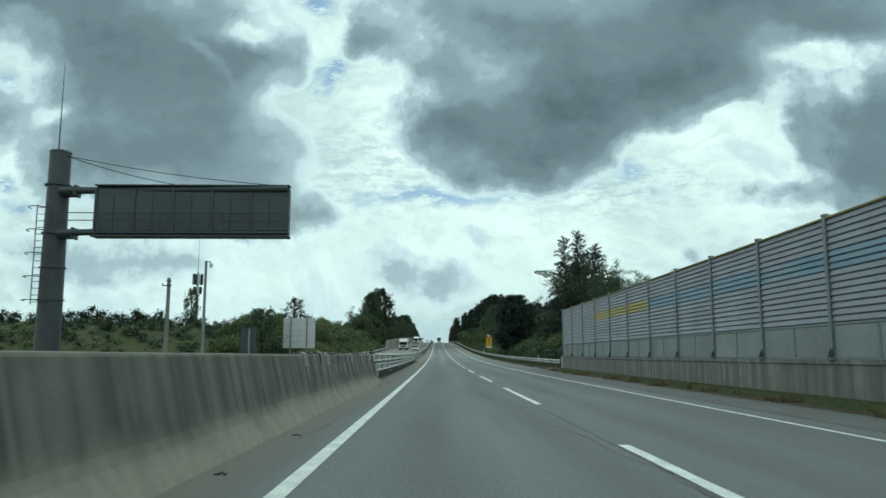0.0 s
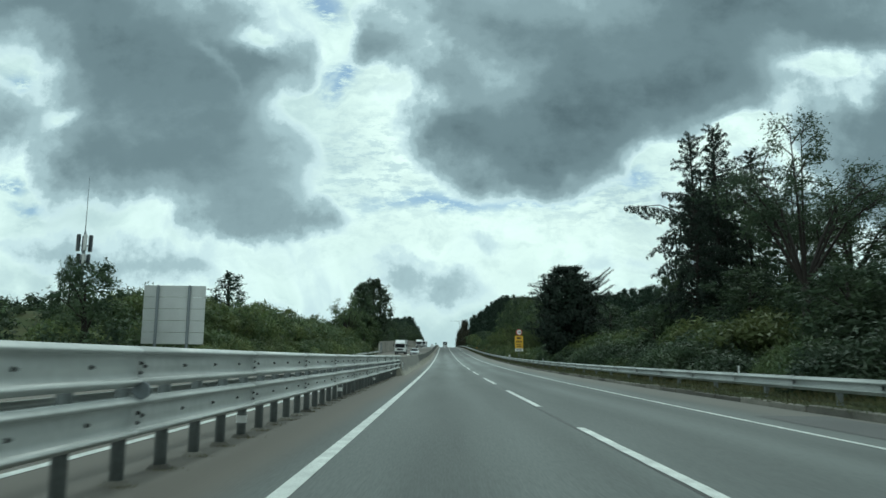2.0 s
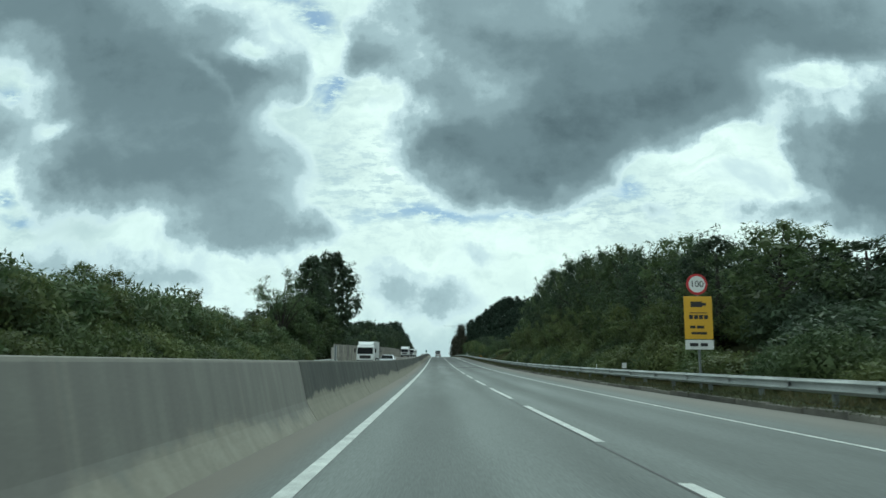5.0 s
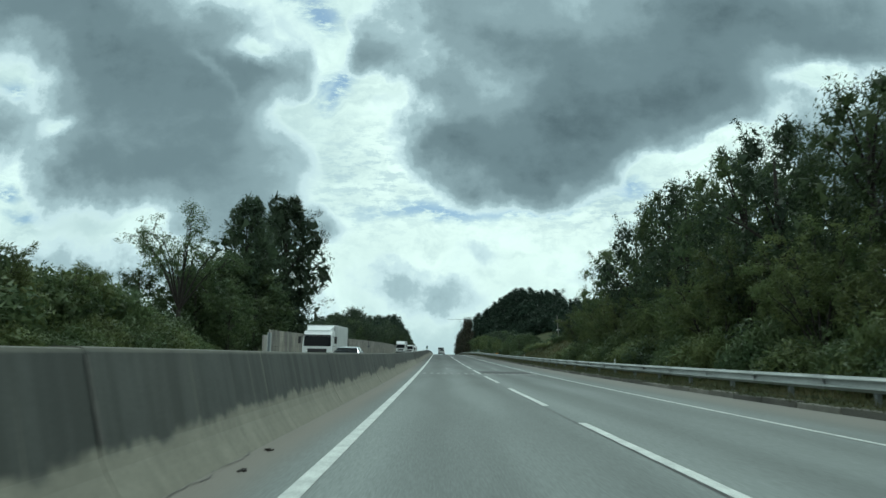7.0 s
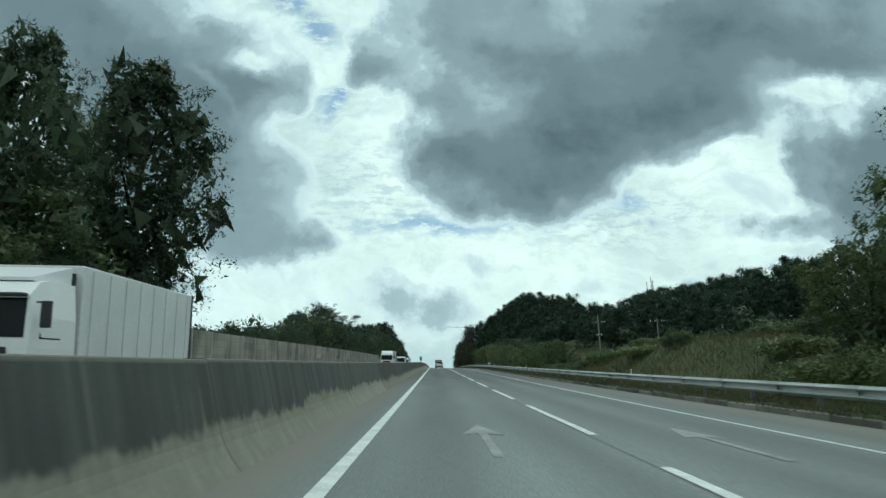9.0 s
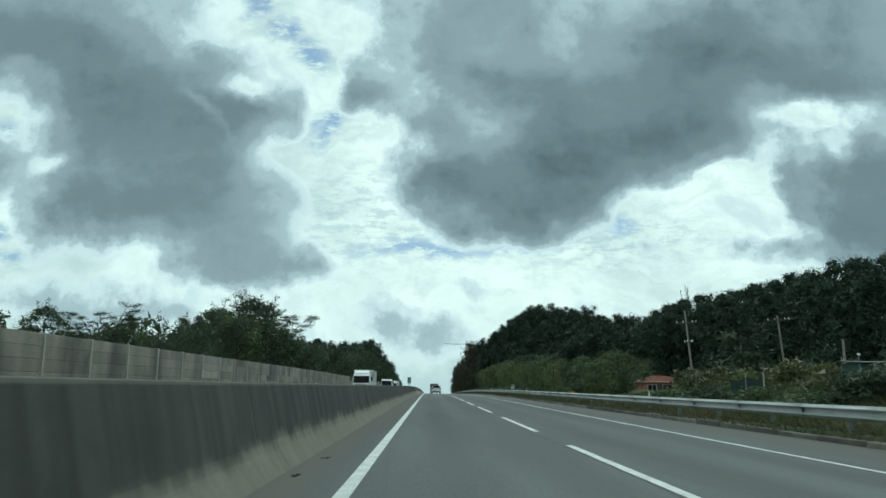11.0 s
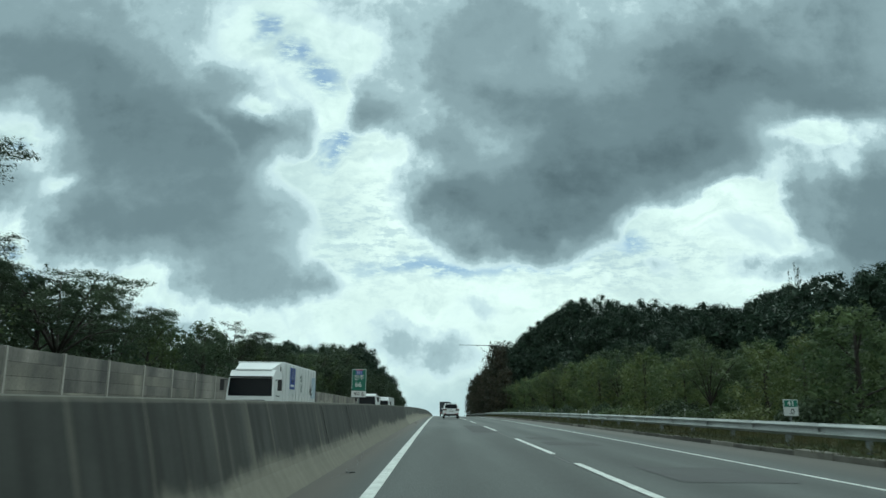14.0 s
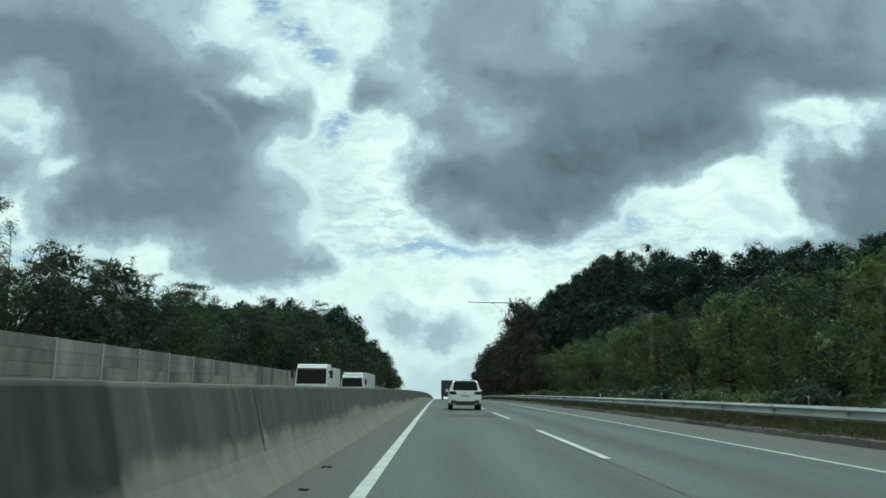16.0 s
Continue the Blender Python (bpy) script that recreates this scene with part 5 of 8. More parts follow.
def tiered_pine(seed, h, w, mat, label, leaf=0.24):
    """A broad old pine: flat shelves of needle tufts, jagged at the sides, almost closed within."""
    rng = np.random.default_rng(seed)
    bm = bmesh.new()
    tube(bm, [(0, 0, -0.3), (0.1, 0.05, h * 0.5), (0, 0, h * 0.93)], [0.03 * h, 0.022 * h, 0.006 * h], 9)
    cs, rs, inner, inner_r = [], [], [], []
    tiers = 13
    for l in range(tiers):
        s = l / (tiers - 1)
        z0 = h * (0.14 + 0.80 * s)
        reach = 0.5 * w * min(1.0, 0.72 + 0.9 * s) * math.sqrt(max(0.05, 1 - max(0.0, (s - 0.42) / 0.62) ** 2))
        arms = 9 if s < 0.85 else 6
        for a in range(arms):
            ang = 2 * math.pi * (a + rng.uniform(-0.35, 0.35)) / arms + l * 0.9
            ln = reach * rng.uniform(0.70, 1.10)
            z = z0 + rng.uniform(-0.02, 0.02) * h
            tip = np.array([math.cos(ang) * ln, math.sin(ang) * ln, z + 0.10 * ln])
            tube(bm, [(0, 0, z - 0.1 * ln), tuple(tip * np.array([0.55, 0.55, 1]) - np.array([0, 0, 0.05 * ln])), tuple(tip)], [0.05, 0.035, 0.012], 4)
            for t in (0.45, 0.62, 0.78, 0.90, 1.0):
                p = np.array([tip[0] * t, tip[1] * t, z + 0.10 * ln * t * t])
                cs.append(p + rng.normal(scale=0.10, size=3))
                rs.append((0.62 if t < 0.9 else 0.42) * rng.uniform(0.8, 1.15))
            inner.append((tip[0] * 0.5, tip[1] * 0.5, z))
            inner_r.append(0.26 * ln + 0.3)
    # a few young leaders thrust up and out past the crown
    shoots, shoot_r = [], []
    for k in range(6):
        a = np.array((0.22 * w, rng.uniform(-0.6, 0.6), h * (0.60 + 0.035 * k)))
        tip = a + np.array((w * rng.uniform(0.24, 0.36), rng.uniform(-0.8, 0.8), h * rng.uniform(0.13, 0.22)))
        tube(bm, [tuple(a), tuple((a + tip) / 2 - np.array((0, 0, 0.12))), tuple(tip)], [0.05, 0.03, 0.008], 5)
        for t in np.linspace(0.3, 1.02, 22):
            shoots.append(a + (tip - a) * t - np.array((0, 0, 0.24 * t * (1 - t))))
            shoot_r.append(0.17)
    groups = [leaf_quads(rng, shoots, shoot_r, 9, leaf * 0.8, 0.8, 0.24, hollow=0.0), leaf_quads(rng, cs, rs, 26, leaf, 0.50, 0.22, hollow=0.1), leaf_quads(rng, inner, inner_r, 70, leaf * 1.9, 0.6, 0.5, hollow=0.1)]
    ob = thing("pine", Matrix.Identity(4), label, "tree")
    part("trunk", bm, BARK, ob, smooth=True)
    put("crown", fast_mesh("crown", groups), mat, ob)
    return ob


def conifer(seed, h, w, levels, arms, mat, label, leaf=0.34, droop=0.35, bare=0.06, slim=0.28, top_pow=0.8, sprays=14, keep=1.0):
    """Whorls of drooping arms hung with needle sprays round a straight trunk."""
    rng = np.random.default_rng(seed)
    bm = bmesh.new()
    tube(bm, [(0, 0, -0.3), (0.02 * h, 0, h * 0.5), (0, 0, h)], [0.022 * h, 0.014 * h, 0.003 * h], 8)
    cs, rs = [], []
    for l in range(levels):
        s = l / (levels - 1)
        z0 = h * (bare + (0.98 - bare) * s)
        reach = 0.5 * w * (1 - s) ** top_pow * rng.uniform(0.62, 1.15) + 0.06
        for a in range(arms):
            if rng.random() > keep:
                continue
            z = min(h * 0.97, z0 + rng.uniform(-1.0, 1.0) * h / levels * (1.1 - 0.4 * s))
            ang = 2 * math.pi * (a + rng.uniform(-0.3, 0.3)) / arms + l * 0.7
            ln = reach * rng.uniform(0.38, 1.28)
            tip = (math.cos(ang) * ln, math.sin(ang) * ln, z + ln * (0.22 - droop * rng.uniform(0.6, 1.3)))
            midp = (tip[0] * 0.55, tip[1] * 0.55, z + ln * 0.10)
            tube(bm, [(0, 0, z), midp, tip], [0.006 * h * (1 - s) + 0.012, 0.02, 0.006], 4)
            for t in np.linspace(0.25, 1.02, max(3, int(sprays * ln / (0.5 * w)) + 2)):
                p = (1 - t) ** 2 * np.array((0, 0, z)) + 2 * t * (1 - t) * np.array(midp) + t * t * np.array(tip)
                cs.append(p)
                rs.append(0.16 + 0.22 * ln * (1.05 - t) * 0.6)
    groups = [leaf_quads(rng, cs, rs, 8, leaf, 0.55, slim, droop=0.5, hollow=0.0)]
    ob = thing("conifer", Matrix.Identity(4), label, "tree")
    part("trunk", bm, BARK, ob, smooth=True)
    put("crown", fast_mesh("crown", groups), mat, ob)
    return ob


def bush_mesh(seed, clumps, per, leaf, flat=0.75, droopy=0.0):
    rng = np.random.default_rng(seed)
    cs, rs = [], []
    for i in range(clumps):
        a = i * 2.399963
        rad = math.sqrt((i + 0.5) / clumps)
        z = flat * math.sqrt(max(0.02, 1 - rad * rad)) * rng.uniform(0.6, 1.15)
        cs.append((rad * math.cos(a), rad * math.sin(a), z * 0.85 + 0.05))
        rs.append(rng.uniform(0.24, 0.40))
    groups = [leaf_quads(rng, cs, [r * 1.1 for r in rs], per, leaf), cores(cs, rs, 0.85, 0.6, rng)]
    tall = [(c[0], c[1], c[2] + 0.28) for c in cs if rng.random() < 0.5]
    groups.append(leaf_quads(rng, tall, [0.2] * len(tall), 12, leaf * 0.9, hollow=0.0))
    return fast_mesh("bush", groups)


def at(x, y, turn, sx, sz=None, dz=-0.12):
    sz = sx if sz is None else sz
    return Matrix.Translation((x, y, terrain(x, y) + dz)) @ Matrix.Rotation(turn, 4, "Z") @ Matrix.Diagonal((sx, sx, sz, 1))


class Kind:
    """A plant built once; the first place takes the original, later ones copies."""

    def __init__(self, make):
        self.make, self.ob = make, None

    def place(self, m, label="", group=""):
        if self.ob is None:
            self.ob = ob = self.make()
            ob.matrix_basis = m
            self.first = m.copy()
        else:
            ob = copy_thing(self.ob, Matrix.Identity(4))
            ob.matrix_basis = m
        return tagged(ob, label, group=group)


def make_bush(me, mat, label):
    def f():
        return tagged(put("bush", me, mat), label, "bush")
    return f


rngp = random.Random(42)
TREES = {
    "round_a": Kind(lambda: broadleaf(1, 10, 7.5, 1.6, 54, 54, 0.30, LEAF, "dense green broadleaf tree on the roadside bank")),
    "round_b": Kind(lambda: broadleaf(2, 10, 6.4, 1.2, 52, 54, 0.29, LEAF_DARK, "dark broadleaf tree with a lumpy crown", 0.9)),
    "round_c": Kind(lambda: broadleaf(3, 10, 8.2, 1.0, 56, 54, 0.30, LEAF, "spreading green broadleaf tree", 1.15)),
    "pale": Kind(lambda: broadleaf(5, 8, 6.2, 0.6, 44, 56, 0.27, LEAF_LIGHT, "lighter green young broadleaf tree")),
    "cedar": Kind(lambda: conifer(7, 10, 7.6, 15, 8, NEEDLE_DEEP, "tall drooping dark cedar beside the guard rail", 0.27, 0.50, bare=0.32, slim=0.34, top_pow=0.55, sprays=26, keep=0.5)),
    "larch": Kind(lambda: broadleaf(8, 12, 5.4, 0.1, 74, 50, 0.27, RUSSET, "dense dark russet-green columnar conifer", 0.55, 0.6)),
    "poplar": Kind(lambda: broadleaf(16, 20, 12.0, 3.0, 64, 190, 0.32, LEAF_DARK, "tall dark lumpy-crowned tree behind the wall", 1.0, 0.8)),
    "spire": Kind(lambda: ragged_conifer(17, 12, 7.4, NEEDLE_DEEP, "tall dark uneven conifer with rising upper arms")),
    "open": Kind(lambda: open_tree(51, 10, 7.6, 0.30, LEAF_DARK, "airy open-crowned tree with its limbs showing", 0.15, 28, 8, 10)),
    "airy": Kind(lambda: open_tree(51, 10, 7.6, 0.30, LEAF, "airy green tree with its limbs showing", 0.15, 28, 8, 10)),
    "open_b": Kind(lambda: open_tree(52, 10, 8.4, 0.26, LEAF, "feathery spreading locust tree with layered sprays", 0.15, 44, 8, 10)),
    "sprout": Kind(lambda: open_tree(54, 10, 8.6, 0.14, LEAF_LIGHT, "pale feathery sapling with upright shoots", 0.24, 26, 8, 10)),
    "trailing": Kind(lambda: trailing_cedar(55, 11.5, NEEDLE_DEEP, "dark cedar with long arms and hanging curtains of sprays")),
    "silk": Kind(lambda: silk_tree(56, 10, 9.6, LEAF_DARK, "spreading silk tree with flat layered sprays")),
    "broad_pine": Kind(lambda: tiered_pine(53, 9, 8.2, NEEDLE_DEEP, "massive dense dark pine beside the guard rail")),
    "fir": Kind(lambda: broadleaf(9, 8, 4.0, 0.3, 44, 40, 0.22, NEEDLE, "small dark conifer rising above the shrubs", 0.5, 0.6)),
    "near_a": Kind(lambda: broadleaf(31, 10, 7.4, 1.4, 56, 105, 0.205, LEAF, "tall dense broadleaf tree of the roadside wood")),
    "near_b": Kind(lambda: broadleaf(32, 10, 6.8, 1.2, 54, 105, 0.200, LEAF_DARK, "tall dark broadleaf tree of the roadside wood", 0.9)),
    "back_a": Kind(lambda: broadleaf(14, 10, 7.5, 1.0, 34, 32, 0.47, LEAF, "broadleaf tree standing in the second row")),
    "back_b": Kind(lambda: broadleaf(15, 10, 6.8, 1.0, 34, 32, 0.47, LEAF_DARK, "dark broadleaf tree standing in the second row", 0.9)),
}
BUSHES = {
    "fine": Kind(make_bush(bush_mesh(41, 26, 120, 0.095), LEAF_LIGHT, "fresh green leafy shrub on the bank")),
    "fine_b": Kind(make_bush(bush_mesh(42, 26, 120, 0.092), LEAF, "green leafy roadside shrub in rough grass")),
    "fine_d": Kind(make_bush(bush_mesh(43, 26, 120, 0.092, 0.9), LEAF_DARK, "dark dense roadside shrub behind the rail")),
    "shrub": Kind(make_bush(bush_mesh(11, 24, 62, 0.14), LEAF_LIGHT, "fresh green leafy shrub on the bank")),
    "shrub_b": Kind(make_bush(bush_mesh(12, 24, 62, 0.135), LEAF, "green leafy roadside shrub in rough grass")),
    "shrub_d": Kind(make_bush(bush_mesh(13, 24, 62, 0.14, 0.9), LEAF_DARK, "dark dense roadside shrub behind the rail")),
}


def clearing(x, y):
    """The house's yard and the mown strip that opens from it towards the road."""
    if 35 < x < 50 and 368 < y < 394:
        return True
    return 12.5 < x < 46 and 287.5 + 2.85 * (x - 12) < y < 303.5 + 2.95 * (x - 12)


def tree(kind, x, y, h, w=None, dz=-0.15, label="", group=""):
    base_h = {"larch": 12, "poplar": 20, "fir": 8, "pale": 8, "spire": 12, "broad_pine": 9}.get(kind, 10)
    s = h / base_h
    if clearing(x, y):
        return None
    return TREES[kind].place(at(x, y, rngp.uniform(0, 6.28), s if w is None else w, s, dz), label, group)


def tree_to(kind, x, y, top, w=None, label=""):
    """A tree whose crown reaches the height top above the datum."""
    h = max(1.5, (top - terrain(x, y)) / 1.04)
    return tree(kind, x, y, h, h / 10 if w is None else w, label=label)


def bush(kind, x, y, r, h=None, group=""):
    if clearing(x, y):
        r, h = r * 0.55, 0.35
    return BUSHES[kind].place(at(x, y, rngp.uniform(0, 6.28), r, h if h else r, -0.1), "", group)


# right: behind the noise barrier and the cedar group
tree_to("open", 15.8, 61.0, 8.6, 0.62)
tree_to("open_b", 17.6, 62.5, 8.0, 0.60)
tree_to("open", 18.6, 55.0, 7.2, 0.62)
tree("round_a", 24, 40, 6.0)
tree_to("open", 16.0, 76.4, 11.2, 0.98, "airy open-crowned tree above the dark bank")
tree_to("open", 19.4, 79.0, 9.6, 0.8)
tree_to("spire", 16.6, 91.8, 16.2, 0.72)
tree_to("spire", 18.4, 92.8, 17.0, 0.76)
tree_to("spire", 20.4, 92.2, 15.2, 0.8)
TREES["trailing"].place(at(18.95, 97.2, 0.0, 1.0, 1.0))
tree_to("cedar", 20.0, 96.4, 13.0, 1.1, "broad drooping dark cedar with long hanging arms")
tree_to("near_b", 15.9, 94.8, 7.4, 0.40, "dense dark growth at the foot of the cedar clump")
tree_to("near_b", 18.6, 96.0, 9.6, 0.58, "dense dark inner growth of the cedar clump")
tree_to("near_b", 20.6, 95.6, 11.4, 0.62, "dense dark inner growth of the cedar clump")
tree_to("near_b", 20.6, 88.0, 10.4, 0.62)
tree_to("open", 20.2, 86.0, 12.0, 0.8)
tree("back_b", 19.5, 74, 3.6, 0.85)
tree("round_b", 16.6, 84, 4.2, 0.7)
tree("round_b", 18.6, 80, 3.6, 0.7)
tree("round_b", 15.0, 71, 3.6, 0.62)
tree("back_b", 19.6, 66, 4.6, 0.7)
tree("round_b", 15.0, 95, 3.6, 0.6)
# the great dark pine
TREES["broad_pine"].place(at(13.35, 120.5, 0.0, 1.0, (11.3 - terrain(13.35, 120.5)) / 9.36, -0.15))
tree("round_b", 13.6, 121.6, 4.2, 0.6)
tree("cedar", 16.2, 122.5, 7.4, 0.5)
# slope shrubs on the right
for i in range(48):
    y = 62 + i * 3.5
    near = rngp.uniform(12.7, 13.5)
    bush(rngp.choice(["fine_b", "fine_d", "fine_b", "fine_d"] if y < 112 else ["fine_b", "fine_d", "fine", "fine_b"]), near, y + rngp.uniform(-1, 1), rngp.uniform(1.2, 2.0), rngp.uniform(1.0, 1.8), "slope shrubs")
    bush(rngp.choice(["shrub_b", "shrub_d", "shrub"]), rngp.uniform(15, 18), y + rngp.uniform(-1, 1), rngp.uniform(1.8, 2.7), rngp.uniform(1.3, 2.3), "slope shrubs")
    if i % 3 == 0 and y < 150:
        bush(rngp.choice(["shrub_b", "shrub_d"]), rngp.uniform(20, 26), y + rngp.uniform(-2, 2), rngp.uniform(1.8, 2.8), rngp.uniform(1.5, 2.4), "slope shrubs")
for x, y, h in [(28, 96, 4.5), (34, 104, 5.0), (31, 116, 5.4), (38, 126, 5.6), (33, 138, 5.5), (27, 146, 4.2), (40, 150, 6.0), (24, 134, 3.6), (36, 166, 6.0), (44, 140, 6.5), (48, 118, 6.0), (46, 104, 5.5)]:
    tree(rngp.choice(["back_a", "back_b"]), x, y, h * 0.8, h / 9)
# tall roadside wood on the right
for i in range(13):
    y = 148 + i * 6.3
    crest = float(np.interp(y, [148, 160, 173, 186, 199, 217, 226], [9.0, 10.5, 12.2, 13.6, 15.2, 15.2, 13.8]))
    tree_to(("near_a", "near_b")[i % 2], 16.4 - 0.4 * step(195, 210, y) + rngp.uniform(-0.7, 0.8), y, crest + rngp.uniform(-0.5, 0.5), 0.82)
    tree_to(("back_b", "near_b", "back_a")[i % 3], 20.6 + rngp.uniform(-1, 1), y + 3, crest - 0.2, 0.85)
    if i % 2:
        tree_to("back_b", 25 + rngp.uniform(-1, 1), y + 1, crest, 0.9)
for y in (157, 170, 181, 192, 204, 214, 222):
    tree("pale", 13.6, y, rngp.uniform(2.6, 4.0), rngp.uniform(0.34, 0.46), label="slim pale green sapling at the wood's edge")
for i in range(22):
    y = 150 + 3.6 * i + rngp.uniform(-1, 1)
    bush(("fine", "fine_b", "fine")[i % 3], rngp.uniform(12.5, 13.3), y, rngp.uniform(1.1, 1.9), rngp.uniform(1.3, 2.5), "slope shrubs")
    h = rngp.uniform(2.4, 5.2)
    tree(("sprout", "pale", "sprout")[i % 3], rngp.uniform(13.4, 14.6), y + 1.5, h, h / 10, label="pale feathery sapling before the dark wood")
# open ground, then low growth before the hill
for i in range(20):
    y = 236 + i * 5.0
    bush(rngp.choice(["shrub", "shrub_b", "shrub_b"]), rngp.uniform(14, 22), y, rngp.uniform(0.9, 1.7), rngp.uniform(0.7, 1.3), "field shrubs")
    bush(rngp.choice(["shrub", "shrub_b"]), rngp.uniform(22, 34), y + rngp.uniform(-1, 1), rngp.uniform(1.0, 2.0), rngp.uniform(0.7, 1.5), "field shrubs")
for x, y, h in [(20, 296, 2.2), (26, 303, 2.6), (18.5, 318, 2.4), (22, 330, 3.0), (36, 318, 3.4), (40, 336, 4), (33, 336, 3.2)]:
    tree("pale", x, y, h, h / 6)
for i in range(28):
    y = 338 + i * 5.0
    k = ("pale", "round_c", "pale", "pale", "open_b")[i % 5]
    hh = rngp.uniform(3.3, 4.5) + 0.013 * (y - 338)
    low = 1.12 if 374 < y < 418 else 1.0
    hh *= low
    tree(k, rngp.uniform(14.4, 16.2), y, hh, hh / (8.2 if k == "pale" else 9.5), label="low light green tree beside the guard rail")
    tree(("back_b", "round_b", "back_a")[i % 3], rngp.uniform(19, 23), y + 2, hh + 0.8, hh / 7)
    bush(("shrub_b", "shrub_d", "shrub")[i % 3], rngp.uniform(12.4, 13.2), y, rngp.uniform(1.1, 1.6), 1.2, "rail-side shrubs")
for i in range(14):
    bush(("shrub_b", "shrub", "shrub_d")[i % 3], rngp.uniform(13.6, 16.5), 264 + i * 5.2, rngp.uniform(1.0, 1.5), rngp.uniform(1.0, 1.6), "field shrubs")
for x, y, h in [(16.6, 319, 3.6), (18.2, 322, 4.2), (19.4, 325, 4.4), (23.4, 338, 4.4), (20.6, 327, 4.4), (15.4, 317, 3.4), (20.2, 332, 4.6), (22.0, 335, 4.8)]:
    tree("round_a", x, y, h, h / 9)
for x, y, r in [(19.5, 281, 1.7), (21.5, 284, 1.9), (23.0, 287, 1.8), (27, 340, 1.8), (29, 343, 1.6), (33.5, 343, 1.8), (25, 335, 1.6)]:
    bush("shrub_b", x, y, r, r, "field shrubs")
# columnar conifers close to the road near the crest
for x, y, h in [(13.2, 466, 9.0), (13.4, 476, 14.2), (13.7, 486, 16.2), (13.2, 494, 14.4), (13.0, 503, 12.2), (12.6, 514, 12), (12.3, 527, 12), (12.1, 541, 12), (12.0, 558, 12), (12.0, 576, 11)]:
    tree("larch", x, y, h, h / 13.5)

# left: field hedge, small wood, bank of shrubs
tree("round_b", -40.5, 131, 7.0, 0.5)
for x, y, h in [(-31, 139, 4.6), (-28, 142, 4.2), (-26, 134, 3.6)]:
    tree(rngp.choice(["round_b", "round_a"]), x, y, h, h / 9)
tree_to("round_b", -18.8, 88.8, 7.2, 0.78, "round dark tree at the edge of the field")
tree("fir", -23.5, 134, 6.6, 1.15)
for i in range(40):
    y = 99 + i * 2.98
    d = step(200, 224, y)
    grp = "bank shrubs"
    s = 1 - 0.35 * d + 0.22 * step(108, 124, y) * (1 - step(160, 185, y))
    bush(("fine", "fine_b", "fine")[i % 3], rngp.uniform(-16.2, -15.0), y, rngp.uniform(1.6, 2.2) * s, rngp.uniform(1.5, 2.5) * s, grp)
    bush(("shrub_b", "shrub", "shrub_b")[i % 3], rngp.uniform(-20.5, -18), y + 1, rngp.uniform(2.1, 3.0) * s, rngp.uniform(2.2, 3.5) * s, grp)
    if i % 2 == 0:
        bush(("shrub", "shrub_b")[i % 4 // 2], rngp.uniform(-27, -23), y, rngp.uniform(2.0, 2.9), rngp.uniform(2.2, 3.4), grp)
for x, y, h in [(-22, 112, 2.6), (-24, 150, 4.2), (-22.5, 165, 3.8), (-25, 176, 4.4), (-23, 190, 4), (-27, 122, 3.4)]:
    tree("pale", x, y, h, h / 7.5)
for i in range(20):
    y = 104 + i * 5.2
    h = rngp.uniform(2.4, 4.4)
    tree("sprout", rngp.uniform(-19.5, -16.0), y, h, h / 9.0, label="feathery light green sapling on the bank")
# the tall pair and its company
tree_to("poplar", -17.4, 250, 24.4, 0.86)
tree_to("poplar", -19.6, 241, 22.2, 0.62)
tree_to("airy", -21.0, 224, 16.2, 1.2)
tree("round_a", -20.6, 228, 8.0, 0.8)
for x, y, h in [(-18.0, 240, 9.0), (-17.4, 247, 9.5), (-21, 236, 10), (-21, 248, 11)]:
    tree(rngp.choice(["round_b", "round_a"]), x, y, h, h / 8.5)
for x, y, h in [(-17.4, 227, 5.6), (-22.5, 230, 7.5), (-16.8, 234, 6.0), (-19.5, 231, 7.2), (-24.5, 224, 7.0), (-23, 240, 9.5)]:
    tree("near_a", x, y, h, h / 8.6)
# behind the panel wall
WALL_Y = [285, 292, 301, 315, 322, 329, 338, 343, 350, 357, 366, 385, 402, 418, 424, 434, 455, 470]
WALL_TOP = [9.6, 10.4, 10.8, 12.8, 14.5, 17.2, 17.2, 15.0, 14.0, 15.4, 14.9, 15.6, 17.0, 17.0, 16.9, 18.5, 20.7, 22.0]
for i in range(38):
    y = 288 + i * 4.7
    crest = float(np.interp(y, WALL_Y, WALL_TOP)) + rngp.uniform(-0.7, 0.3)
    k = ("near_b", "silk", "near_a", "open", "near_b")[i % 5]
    x = rngp.uniform(-18.4, -16.8)
    tree_to(k, x, y, crest, label="broadleaf tree leaning over the panel wall")
    tree_to("back_b", rngp.uniform(-24, -21), y + 2.5, crest - 0.8)
    if i % 3 == 0:
        bush(("shrub_b", "shrub_d")[i % 2], -15.2, y + 1, 1.3, 1.9, "wall shrubs")
tree_to("silk", -16.3, 352.5, 14.4, 0.82, "spreading silk tree leaning over the panel wall")
tree_to("silk", -17.4, 345.5, 13.8, 0.7, "spreading silk tree leaning over the panel wall")


